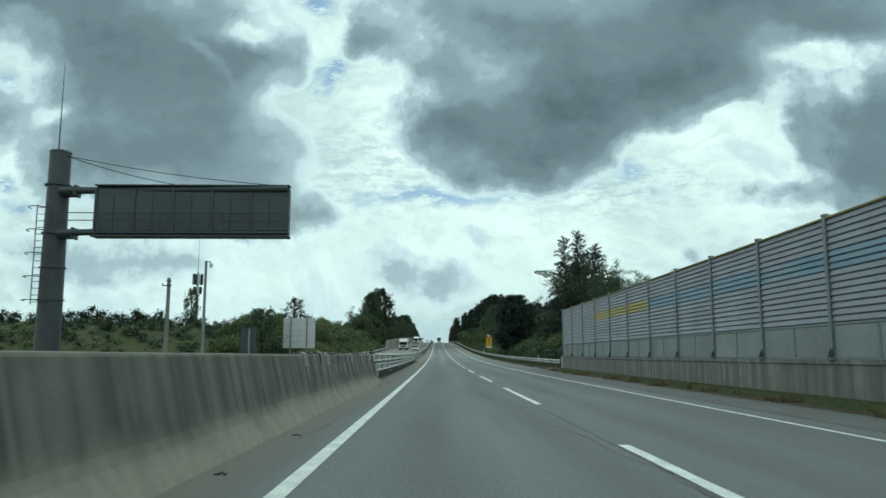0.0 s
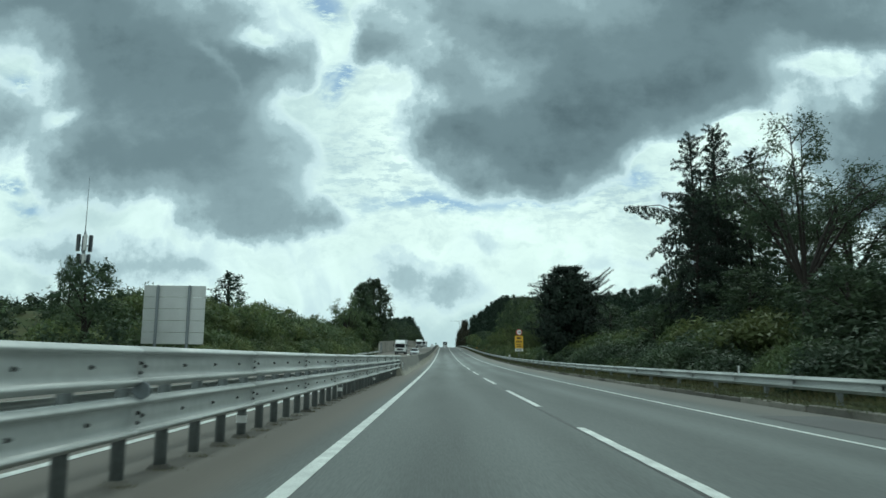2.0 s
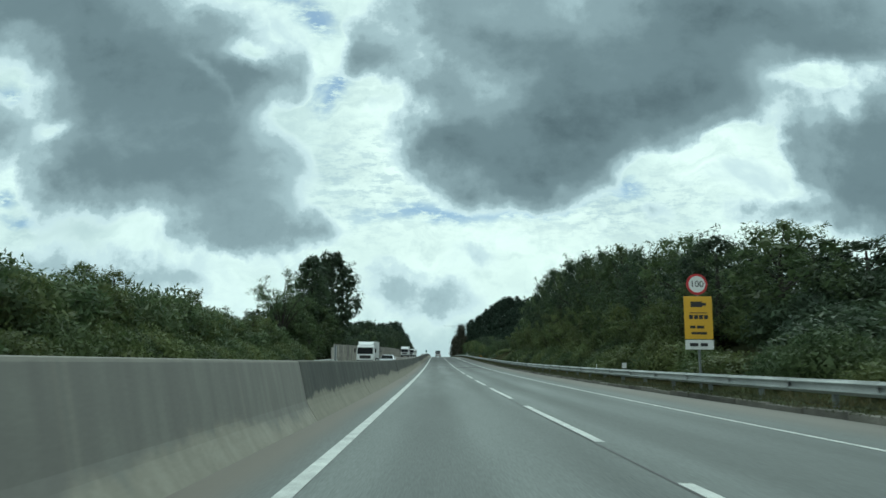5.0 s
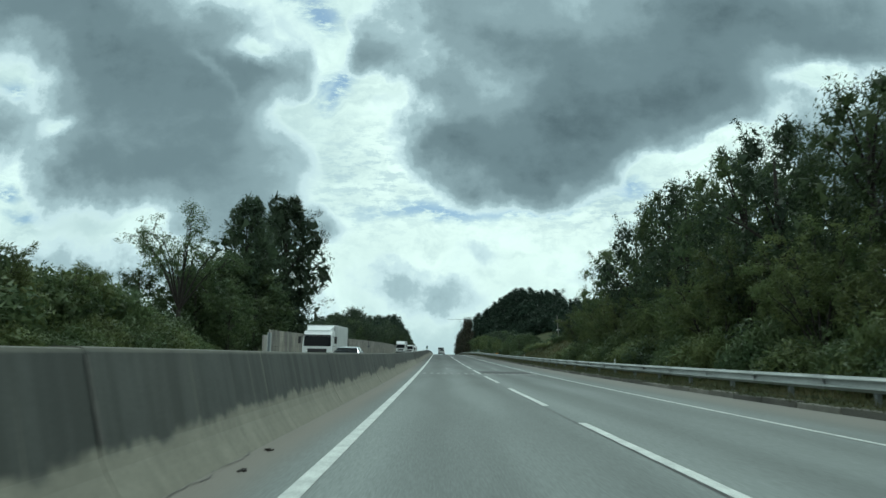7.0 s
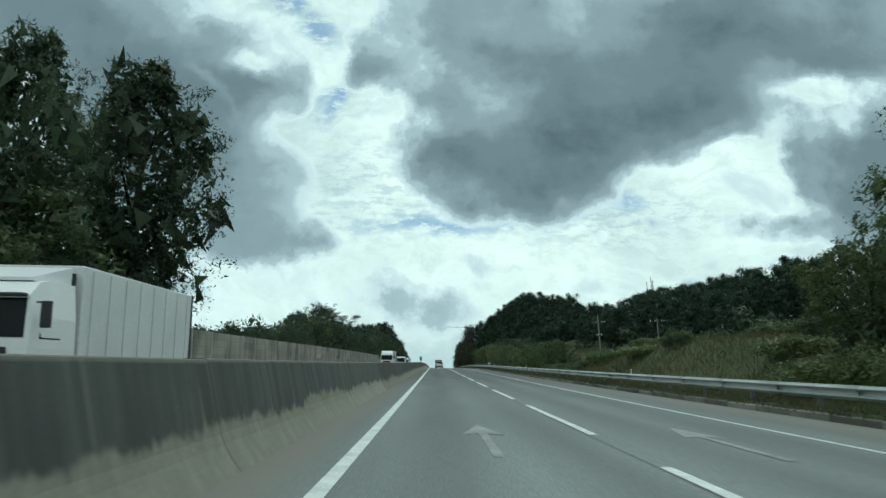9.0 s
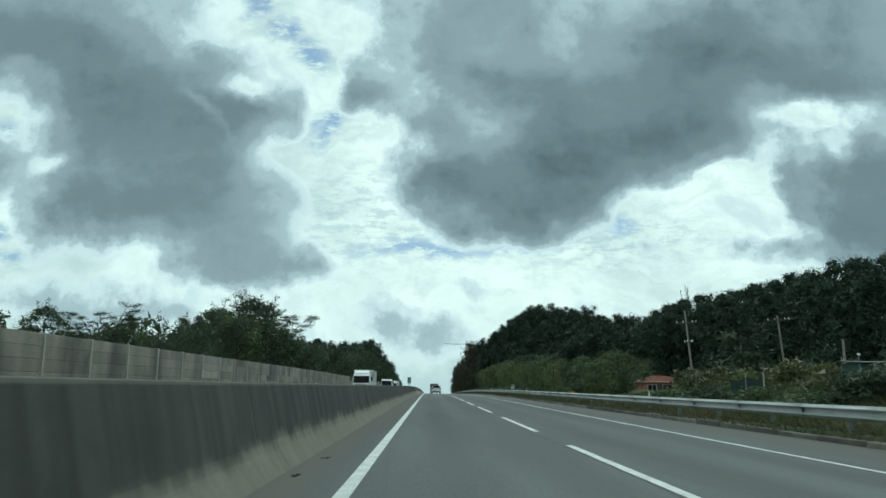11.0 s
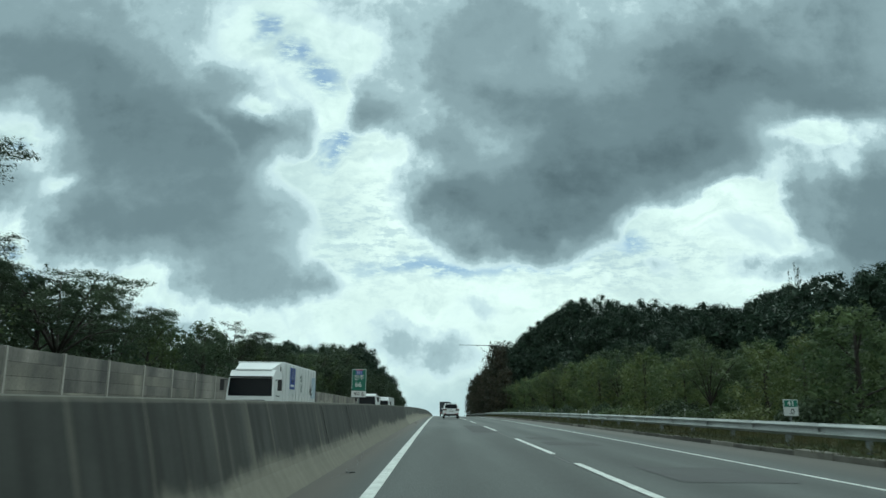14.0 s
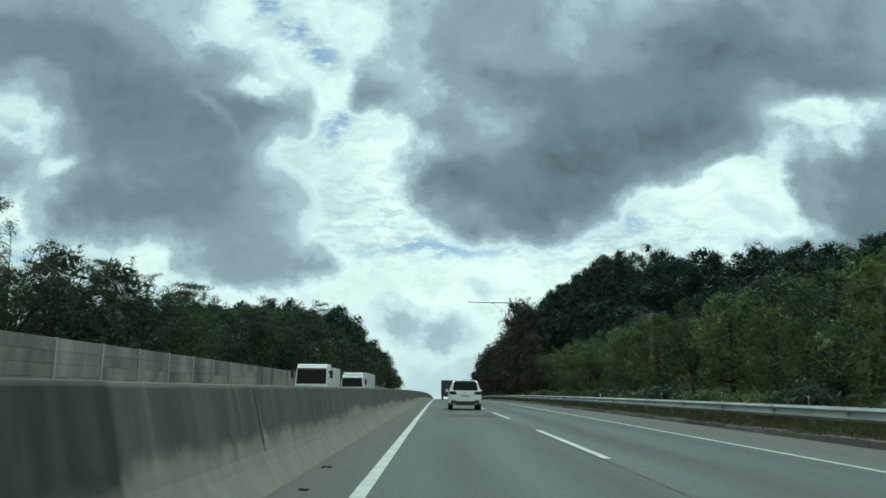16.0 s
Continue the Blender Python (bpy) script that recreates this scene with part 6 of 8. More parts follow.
def wood(name, seed, count, place, radius, leaf, per, mat, label, deep=4):
    """A far wood: many clumped crowns on the terrain, in one object."""
    rng = np.random.default_rng(seed)
    cs, rs = [], []
    while len(cs) < count * deep:
        x, y, h = place(rng)
        z = terrain(x, y)
        r = radius * rng.uniform(0.7, 1.25)
        for k in range(deep):
            a = rng.uniform(0, 6.28)
            cs.append((x + 0.45 * r * math.cos(a), y + 0.45 * r * math.sin(a), z + h - r * (0.35 + 0.55 * k * rng.uniform(0.7, 1.2))))
            rs.append(r * (0.55 + 0.14 * min(k, 4)))
    keep = [i for i, c in enumerate(cs) if not clearing(c[0], c[1])]
    cs, rs = [cs[i] for i in keep], [rs[i] for i in keep]
    me = fast_mesh(name, [leaf_quads(rng, cs, [r * 1.12 for r in rs], int(per * 1.15), leaf), cores(cs, rs, 0.9, 0.60, rng)])
    ob = put(name, me, mat)
    tagged(ob, label, "wood", kind="stuff")


def crest_spot(g):
    x, y = g.uniform(19, 62), g.uniform(428, 585)
    k = step(446, 476, y)
    return x, y, g.uniform(4.5, 7.5) * (1 - k) + g.uniform(10.0, 14.5) * k + 4.0 * step(488, 520, y) * (1 - step(38, 50, x))


wood("far_wood", 21, 330, crest_spot, 2.3, 0.33, 105, NEEDLE, "dark pine wood on the hill beside the motorway", 5)
def hill_spot(g):
    x, y = 41 + 46 * g.random() ** 1.25, g.uniform(312, 505)
    top = 13.9 + 0.31 * (x - 40) + 4.0 * step(445, 482, y) - 2.0 * (1 - step(345, 380, y)) + g.uniform(-1.9, 0.5)
    return x, y, top + road(y) - terrain(x, y)


wood("far_wood", 34, 90, lambda g: (g.uniform(39.5, 50), g.uniform(306, 420), g.uniform(3, 6.5)), 2.4, 0.46, 50, NEEDLE, "dark undergrowth at the foot of the hillside wood")
wood("far_wood", 42, 75, lambda g: (g.uniform(19, 50), g.uniform(478, 550), g.uniform(7.0, 11.5)), 2.9, 0.6, 38, NEEDLE, "dark pine wood filling the slope below the crest", 5)
wood("far_wood", 41, 55, lambda g: (g.uniform(51, 74), g.uniform(382, 414), g.uniform(3.5, 6.5)), 2.6, 0.55, 34, NEEDLE, "dark pine wood behind the house")
wood("far_wood", 22, 300, hill_spot, 2.7, 0.40, 84, NEEDLE, "dark pine wood on the far hillside", 7)
tree_to("open", 80.5, 487, 43.6, 0.6, "tall sparse tree standing above the hillside wood")
wood("far_wood", 23, 150, lambda g: (g.uniform(16, 40), g.uniform(560, 720), g.uniform(8, 12)), 2.9, 0.7, 42, NEEDLE, "dark wood along the crest")
def left_spot(g):
    x, y = -19.5 - 34 * g.random() ** 1.3, g.uniform(462, 700)
    top = float(np.interp(y, [455, 485, 521, 600, 700], [10.5, 15.0, 19.2, 19.5, 18.0])) + g.uniform(-2.2, 0.2)
    return x, y, top + road(y) - terrain(x, y)


wood("far_wood", 24, 260, left_spot, 2.4, 0.36, 90, NEEDLE, "dark mixed wood on the rising ground behind the wall", 5)
wood("far_wood", 30, 150, lambda g: (g.uniform(-21.5, -16), g.uniform(455, 700), g.uniform(6, 12.5)), 2.0, 0.36, 60, LEAF_DARK, "mid-green trees at the foot of the wood behind the wall")
wood("field_growth", 33, 90, lambda g: (g.uniform(17, 30), g.uniform(352, 425), g.uniform(1.5, 3.5)), 1.6, 0.34, 40, LEAF, "green scrub between the rail-side trees")
wood("far_wood", 25, 210, lambda g: (g.uniform(-190, -62), g.uniform(165, 215), g.uniform(3.0, 5.2)), 2.2, 0.5, 26, NEEDLE, "dark line of trees across the field")
wood("far_wood", 26, 80, lambda g: (g.uniform(-60, -26), g.uniform(330, 460), g.uniform(5, 8)), 2.8, 0.7, 30, LEAF_DARK, "dark trees behind the panel wall")
wood("field_growth", 28, 420, lambda g: (g.uniform(-80, -17), g.uniform(48, 128), g.uniform(0.1, 0.8)), 1.5, 0.34, 22, LEAF, "tall weeds and low scrub over the field beside the road")
wood("field_growth", 37, 230, lambda g: (-16.5 - 42 * g.random() ** 1.2, g.uniform(86, 118), g.uniform(0.5, 1.2)), 1.3, 0.36, 22, LEAF_DARK, "low dark scrub on the rising field edge")
wood("field_growth", 29, 300, lambda g: (g.uniform(19, 46), g.uniform(290, 352), g.uniform(1.0, 2.4)), 1.4, 0.40, 26, LEAF_DRY, "yellowing low scrub below the dark hillside wood")
wood("far_wood", 35, 240, lambda g: (92 + 150 * g.random() ** 1.2, g.uniform(230, 640), g.uniform(4, 7)), 4.2, 1.1, 14, NEEDLE, "dark wood covering the back of the hill", 3)
wood("far_wood", 36, 220, lambda g: (-60 - 120 * g.random() ** 1.2, g.uniform(285, 700), g.uniform(4, 7)), 4.2, 1.1, 14, LEAF_DARK, "dark mixed wood beyond the field", 3)
wood("far_wood", 27, 80, lambda g: (g.uniform(30, 80), g.uniform(150, 330), g.uniform(4, 7)), 2.6, 0.7, 36, LEAF_DARK, "dark trees beyond the bank")


def grass(name, seed, n, place, height, label, wide=1.0, mat=None):
    rng = np.random.default_rng(seed)
    p = np.array([place(rng) for _ in range(n)])
    ang = rng.uniform(0, 6.28, n)
    hh = height * rng.uniform(0.4, 1.4, n)
    lean = rng.normal(scale=0.45, size=(n, 2)) * hh[:, None]
    w = wide * (0.012 + 0.012 * rng.random(n))
    v = np.empty((n, 3, 3))
    v[:, 0] = p + np.stack([np.cos(ang) * w, np.sin(ang) * w, np.full(n, -0.02)], 1)
    v[:, 1] = p - np.stack([np.cos(ang) * w, np.sin(ang) * w, np.full(n, 0.02)], 1)
    v[:, 2] = p + np.stack([lean[:, 0], lean[:, 1], hh], 1)
    ob = put(name, fast_mesh(name, [(v.reshape(-1, 3), np.arange(n * 3).reshape(-1, 3))]), mat or GRASS)
    tagged(ob, label, "grass", kind="stuff")


def tuft(g, x0, x1, y0, y1, off=0.0):
    x, y = g.uniform(x0, x1), g.uniform(y0, y1)
    return (x, y, (road(y) + 0.05 if x < 9.9 or y < 57 and x < 10.4 else terrain(x, y)) + off)


def verge_tuft(g):
    while True:
        x, y = 8.95 + 1.5 * g.random() ** 0.7, g.uniform(2, 57)
        if noise.noise((x * 0.9, y * 0.55, 7.0)) + 0.5 * noise.noise((x * 3.1, y * 2.3, 1.0)) > 0.75 - 0.62 * (x - 8.95):
            return (x, y, road(y) + 0.02)


grass("verge_grass", 31, 15000, verge_tuft, 0.16, "straggling dry yellow-green grass under the noise barrier", mat=DRY_GRASS)
grass("verge_grass", 32, 26000, lambda g: tuft(g, 10.05, 12.6, 58, 230), 0.20, "rough grass behind the kerb")
grass("verge_grass", 33, 42000, lambda g: tuft(g, 10.05, 17.5, 228, 345), 0.30, "rough grass on the open bank")
grass("verge_grass", 36, 26000, lambda g: tuft(g, 9.62 + 0.3 * g.random() ** 2, 10.1, 58, 430, 0.1), 0.085, "thin dusty grass and weeds creeping over the kerb", mat=WEEDS)
grass("verge_grass", 34, 22000, lambda g: tuft(g, 10.05, 12.2, 340, 470), 0.28, "rough grass behind the rail")


def median_tuft(g):
    y = 32.5 + 1.035 * g.integers(0, 58) + g.normal() * 0.09
    return (-1.42 + g.normal() * 0.09, y, road(y))


grass("median_weeds", 35, 4200, median_tuft, 0.03, "small weeds at the feet of the rail posts", 0.3)

# ---- gantry sign over the oncoming carriageway ----
def build_gantry():
    top = thing("gantry_sign", Matrix.Translation((-14.3, 31.0, terrain(-14.3, 31.0))), "dark steel cantilever gantry carrying a wide grey message sign", "gantry sign")
    z0 = -terrain(-14.3, 31.0)
    part("pole", rod(rod(bmesh.new(), (0, 0, -0.3), (0, 0, z0 + 9.40), 0.50, 0.41, 24), (0, 0, z0 + 9.40), (0, 0, z0 + 9.48), 0.44, 0.40, 24), DARK_STEEL, top, smooth=False)
    part("base_plate", rod(bmesh.new(), (0, 0, -0.05), (0, 0, 0.12), 0.85, 0.85, 24), DARK_STEEL, top)
    for zz in (3.3, 4.6, 6.0, 8.0):
        part("flange", rod(bmesh.new(), (0, 0, z0 + zz), (0, 0, z0 + zz + 0.05), 0.52, 0.52, 24), DARK_STEEL, top)
    x0, x1 = 1.85, 9.62
    za, zb = z0 + 5.86, z0 + 7.80
    cab = part("sign_cabinet", boxes((((x0 + x1) / 2, -0.5, (za + zb) / 2), (x1 - x0, 0.34, zb - za)), bevel=0.03), GANTRY, top, "wide grey sign cabinet")
    bays = 5
    for i in range(bays):
        cx = x0 + (x1 - x0) * (i + 0.5) / bays
        w = (x1 - x0) / bays
        for s in (-0.25, 0.25):
            part("service_door", boxes(((cx + s * w, -0.685, (za + zb) / 2 - 0.05), (w * 0.46, 0.03, (zb - za) * 0.72)), bevel=0.01), GANTRY, cab)
            part("vent", boxes(((cx + s * w, -0.71, zb - 0.55), (0.22, 0.02, 0.05))), DARK_STEEL, cab)
        part("stiffener", boxes(((x0 + w * i + 0.03, -0.70, (za + zb) / 2), (0.09, 0.07, zb - za - 0.05))), DARK_STEEL, cab)
    part("end_post", boxes(((x1 - 0.02, -0.70, (za + zb) / 2), (0.07, 0.10, zb - za + 0.04))), GANTRY, cab)
    part("sill", boxes((((x0 + x1) / 2, -0.62, za - 0.03), (x1 - x0 + 0.06, 0.62, 0.10)), bevel=0.02), DARK_STEEL, top)
    part("hood", boxes((((x0 + x1) / 2, -0.55, zb + 0.10), (x1 - x0 + 0.02, 0.50, 0.04))), GANTRY, top)
    part("upper_arm", rod(bmesh.new(), (0.3, -0.45, z0 + 7.72), (x1 - 0.05, -0.72, z0 + 7.78), 0.15, 0.13, 16), DARK_STEEL, top)
    part("lower_arm", rod(bmesh.new(), (0.3, -0.45, z0 + 5.98), (x0 + 0.25, -0.6, z0 + 6.02), 0.14, 0.13, 16), DARK_STEEL, top)
    for zz in (7.72, 5.98):
        part("bracket", boxes(((0.62, -0.2, z0 + zz), (0.5, 0.62, 0.34)), ((0.95, -0.35, z0 + zz), (0.12, 0.5, 0.46)), bevel=0.03), DARK_STEEL, top)
    rails = bmesh.new()
    for zz in (6.42, 6.72):
        rod(rails, (0.4, -0.98, z0 + zz), (x1 - 0.1, -0.98, z0 + zz), 0.02, sides=6)
    for i in range(8):
        xx = 0.9 + (x1 - 1.0) * i / 7
        rod(rails, (xx, -0.98, z0 + 5.95), (xx, -0.98, z0 + 6.72), 0.018, sides=6)
    part("catwalk_rail", rails, DARK_STEEL, top)
    part("catwalk", boxes((((x0 + x1) / 2 - 0.4, -0.86, z0 + 5.93), (x1 - x0 + 0.9, 0.30, 0.04))), DARK_STEEL, top)
    # ladder with hoops
    lad = bmesh.new()
    for dx in (-0.42, -0.08):
        rod(lad, (dx, -0.72, z0 + 3.1), (dx, -0.72, z0 + 7.1), 0.022, sides=6)
    for i in range(15):
        rod(lad, (-0.42, -0.72, z0 + 3.2 + 0.27 * i), (-0.08, -0.72, z0 + 3.2 + 0.27 * i), 0.014, sides=6)
    part("ladder", lad, DARK_STEEL, top)
    for i in range(5):
        hoop = bmesh.new()
        zz = z0 + 3.25 + 0.92 * i
        pts = [(-0.25 + 0.42 * math.cos(a), -0.72 + 0.62 * math.sin(a), zz) for a in [math.pi + math.pi * k / 10 for k in range(11)]]
        for a, b in zip(pts, pts[1:]):
            rod(hoop, a, b, 0.02, sides=6)
        part("hoop", hoop, DARK_STEEL, top)
    part("lightning_rod", rod(bmesh.new(), (-0.1, 0, z0 + 9.4), (-0.1, 0, z0 + 13.3), 0.035, 0.008, 8), DARK_STEEL, top)
    for xx, sag in ((x0 + 3.1, 0.10), (x0 + 6.9, 0.14)):
        cable = bmesh.new()
        a, b = Vector((0.3, -0.2, z0 + 9.25)), Vector((xx, -0.6, zb + 0.16))
        pts = [a.lerp(b, t) - Vector((0, 0, sag * 4 * t * (1 - t))) for t in [k / 10 for k in range(11)]]
        for p, q in zip(pts, pts[1:]):
            rod(cable, p, q, 0.016, sides=5)
        part("stay_cable", cable, BLACK, top)


build_gantry()


def pole(name, x, y, top_z, r, label, category, mat=None, taper=0.7):
    z = terrain(x, y)
    ob = thing(name, Matrix.Translation((x, y, z)), label, category)
    part("shaft", rod(bmesh.new(), (0, 0, -0.2), (0, 0, top_z - z), r, r * taper, 12), mat or WOOD_POLE, ob)
    return ob, top_z - z


p, h = pole("utility_pole", -16.4, 50.5, 6.2, 0.16, "pale concrete service pole beside the field", "utility pole")
part("collar", rods(((0, 0, h - 0.55), (0, 0, h - 0.45), 0.17), ((0, 0, h - 0.25), (0, 0, h - 0.18), 0.16)), DARK_STEEL, p)
part("bracket", boxes(((-0.25, 0, h - 0.5), (0.35, 0.06, 0.06)), ((-0.4, 0, h - 0.42), (0.05, 0.05, 0.18))), DARK_STEEL, p)
p, h = pole("camera_pole", -12.95, 47, 6.9, 0.10, "slim grey camera pole with a small dome camera", "camera pole", SIGN_BACK, 0.8)
part("arm", rods(((0, 0, h - 0.08), (0.28, -0.1, h - 0.05), 0.03), ((0.28, -0.1, h - 0.05), (0.34, -0.12, h - 0.2), 0.03)), SIGN_BACK, p)
part("camera_dome", rod(rod(bmesh.new(), (0.34, -0.12, h - 0.36), (0.34, -0.12, h - 0.18), 0.10, 0.12, 14), (0.34, -0.12, h - 0.43), (0.34, -0.12, h - 0.36), 0.05, 0.10, 14), SIGN_WHITE, p)


def antenna_mast():
    x, y = -40.4, 133.3
    z = terrain(x, y)
    ob = thing("antenna_mast", Matrix.Translation((x, y, z)), "slender grey mobile-phone mast with clustered panel antennas", "antenna mast")
    h = 15.6 - z
    part("mast", rod(bmesh.new(), (0, 0, -0.2), (0, 0, h), 0.28, 0.14, 14), SIGN_BACK, ob)
    part("whip", rod(bmesh.new(), (0, 0, h), (0, 0, h + 6.6), 0.05, 0.015, 8), DARK_STEEL, ob)
    for lvl, r in ((h - 1.3, 0.75), (h - 3.2, 0.6)):
        for i in range(6):
            a = i * math.pi / 3
            bm = bmesh.new()
            box(bm, (r * math.cos(a), r * math.sin(a), lvl), (0.34, 0.34, 1.9 if lvl > h - 2 else 1.2), 0.04)
            part("panel_antenna", bm, BOARD_BACK if i % 2 else DARK_STEEL, ob)
        ring = bmesh.new()
        for i in range(6):
            a, b = i * math.pi / 3, (i + 1) * math.pi / 3
            rod(ring, (r * math.cos(a), r * math.sin(a), lvl - 0.3), (r * math.cos(b), r * math.sin(b), lvl - 0.3), 0.04, sides=6)
        part("ring", ring, DARK_STEEL, ob)


antenna_mast()


def sign_back(name, x, y, w, z0, z1, mat, label, cols, rows, legs):
    zt = terrain(x, y)
    ob = thing(name, Matrix.Translation((x, y, zt)), label, "road sign")
    a, b = road(y) + z0 - zt, road(y) + z1 - zt
    for i in range(rows):
        hh = (b - a) / rows
        part("plank", boxes(((0, 0, a + hh * (i + 0.5)), (w, 0.05, hh - 0.02)), bevel=0.008), mat, ob)
    for c in cols:
        part("rib", boxes(((c * w, -0.07, (a + b) / 2), (0.11, 0.09, b - a))), SIGN_BACK, ob)
    for c in legs:
        part("leg", rod(bmesh.new(), (c * w, -0.09, -0.3), (c * w, -0.09, b - 0.1), 0.09, 0.09, 12), SIGN_BACK, ob)


sign_back("direction_sign", -15.25, 92.6, 3.8, 1.7, 5.3, BOARD_BACK, "large pale aluminium direction sign seen from behind", (-0.27, 0.24), 5, (-0.27, 0.24))
sign_back("small_sign", -13.75, 61.7, 1.25, 1.2, 3.2, DARK_STEEL, "small dark grey road sign seen from behind", (0.05,), 1, (0.05,))
sign_back("marker_sign", -12.9, 223.2, 0.35, 0.9, 2.6, BOARD_BACK, "narrow pale marker board at the wall's end", (0.0,), 1, (0.0,))


def face_text(body, size, x, z, y, mat, parent, name="lettering"):
    me = text_mesh(body, size)
    return put(name, me, mat, parent, Matrix.Translation((x, y, z)) @ Matrix.Rotation(radians(90), 4, "X"))


def bars(items, y, mat, parent, name="printed_bar"):
    for x, z, w, h in items:
        part(name, boxes(((x, y, z), (w, 0.006, h))), mat, parent)


def speed_sign():
    x, y = 10.72, 141.1
    z = road(y)
    zt = terrain(x, y) - z
    ob = thing("speed_camera_sign", Matrix.Translation((x, y, z + zt)), "round 100 limit sign over a yellow speed-camera plate", "road sign")
    o = -zt
    part("post", rod(bmesh.new(), (0, 0.05, -0.3), (0, 0.05, o + 4.2), 0.045, 0.045, 10), POST_STEEL, ob)
    disc = part("disc", rod(bmesh.new(), (0, 0.0, o + 3.97), (0, 0.02, o + 3.97), 0.385, 0.385, 32), SIGN_RED, ob, "red-rimmed white speed limit disc")
    part("disc_face", rod(bmesh.new(), (0, -0.006, o + 3.97), (0, 0.004, o + 3.97), 0.30, 0.30, 32), SIGN_WHITE, disc)
    face_text("100", 0.33, 0, o + 3.97, -0.010, SIGN_BLACK, disc)
    pl = part("yellow_plate", boxes(((0, 0, o + 2.76), (1.02, 0.03, 1.54)), bevel=0.006), SIGN_YELLOW, ob, "yellow camera warning plate")
    bars([(-0.06, o + 3.24, 0.42, 0.20), (0.22, o + 3.24, 0.14, 0.10), (0, o + 2.93, 0.62, 0.03)], -0.02, SIGN_BLACK, pl)
    bars([(-0.27, o + 2.78, 0.14, 0.15), (-0.09, o + 2.78, 0.14, 0.15), (0.09, o + 2.78, 0.14, 0.15), (0.27, o + 2.78, 0.14, 0.15), (-0.22, o + 2.42, 0.2, 0.10), (0.06, o + 2.42, 0.26, 0.10), (0, o + 2.20, 0.56, 0.09)], -0.02, SIGN_BLACK, pl)
    wp = part("distance_plate", boxes(((0, 0, o + 1.79), (1.02, 0.03, 0.34)), bevel=0.006), SIGN_WHITE, ob, "white lower plate with worn print")
    bars([(-0.2, o + 1.79, 0.3, 0.12), (0.16, o + 1.79, 0.26, 0.12)], -0.02, SIGN_BLACK, wp)


speed_sign()


def km_sign():
    y = 340.3
    ob = thing("distance_marker", along(y, -1.44, 1.14), "green and white distance marker plate standing on the median barrier", "road sign")
    part("stub", rods(((0, 0.03, -0.02), (0, 0.03, 0.9), 0.022)), POST_STEEL, ob)
    up = part("green_plate", boxes(((0, 0, 0.68), (0.42, 0.015, 0.62)), bevel=0.004), SIGN_GREEN, ob, "green plate with white border")
    bars([(0, 0.975, 0.40, 0.012), (-0.198, 0.68, 0.008, 0.59), (0.198, 0.68, 0.008, 0.59)], -0.009, SIGN_WHITE, up)
    part("route_shield", boxes(((0, -0.009, 0.885), (0.19, 0.008, 0.12))), SIGN_BLUE, up)
    part("shield_rim", boxes(((0, -0.009, 0.957), (0.20, 0.009, 0.024))), SIGN_RED, up)
    face_text("251", 0.10, 0, 0.885, -0.015, SIGN_WHITE, up)
    face_text("전주", 0.165, 0, 0.735, -0.012, SIGN_WHITE, up)
    face_text("66", 0.20, -0.02, 0.54, -0.012, SIGN_WHITE, up)
    low = part("white_plate", boxes(((0, 0, 0.275), (0.42, 0.015, 0.175)), bevel=0.004), SIGN_WHITE, ob, "white lower plate")
    face_text("300", 0.12, -0.065, 0.275, -0.012, SIGN_BLACK, low)
    face_text("6", 0.17, 0.12, 0.275, -0.012, SIGN_BLACK, low)


km_sign()


def small_marker(x, y, z, w, h, mat, label, name="marker_plate", bar=True, ink=None):
    ob = thing(name, along(y, x, 0.0), label, "marker post")
    part("stake", rods(((0, 0.03, 0.0), (0, 0.03, z + h), 0.025)), POST_STEEL, ob)
    pl = part("plate", boxes(((0, 0, z + h / 2), (w, 0.02, h)), bevel=0.004), mat, ob)
    if bar:
        bars([(-w * 0.05, z + h * 0.72, w * 0.6, h * 0.28), (w * 0.1, z + h * 0.28, w * 0.25, h * 0.32)], -0.014, ink or SIGN_WHITE, pl)


plate = thing("kilometre_plate", along(339.2, 10.5), "small white and dark green kilometre plate behind the guard rail", "marker post")
part("stake", rods(((0, 0.03, 0.0), (0, 0.03, 1.40), 0.025)), POST_STEEL, plate)
board = part("plate", boxes(((0, 0, 1.17), (0.40, 0.02, 0.44)), bevel=0.004), BOARD_BACK, plate)
part("green_field", boxes(((0, -0.013, 1.28), (0.36, 0.008, 0.18)), bevel=0.002), SIGN_GREEN, board)
face_text("41", 0.20, 0.0, 1.28, -0.019, SIGN_WHITE, board)
face_text(".0", 0.22, 0.02, 1.06, -0.012, SIGN_BLACK, board)
small_marker(10.4, 151, 0.85, 0.22, 0.26, SIGN_WHITE, "small white marker plate behind the guard rail", bar=False)
small_marker(-13.25, 318.5, 1.55, 0.55, 0.34, SIGN_BACK, "small grey plate fixed in front of the panel wall", bar=False)
small_marker(13.2, 317, 0.55, 0.50, 0.26, AMBER_PLATE, "bright amber plastic plate on a stake", bar=False)

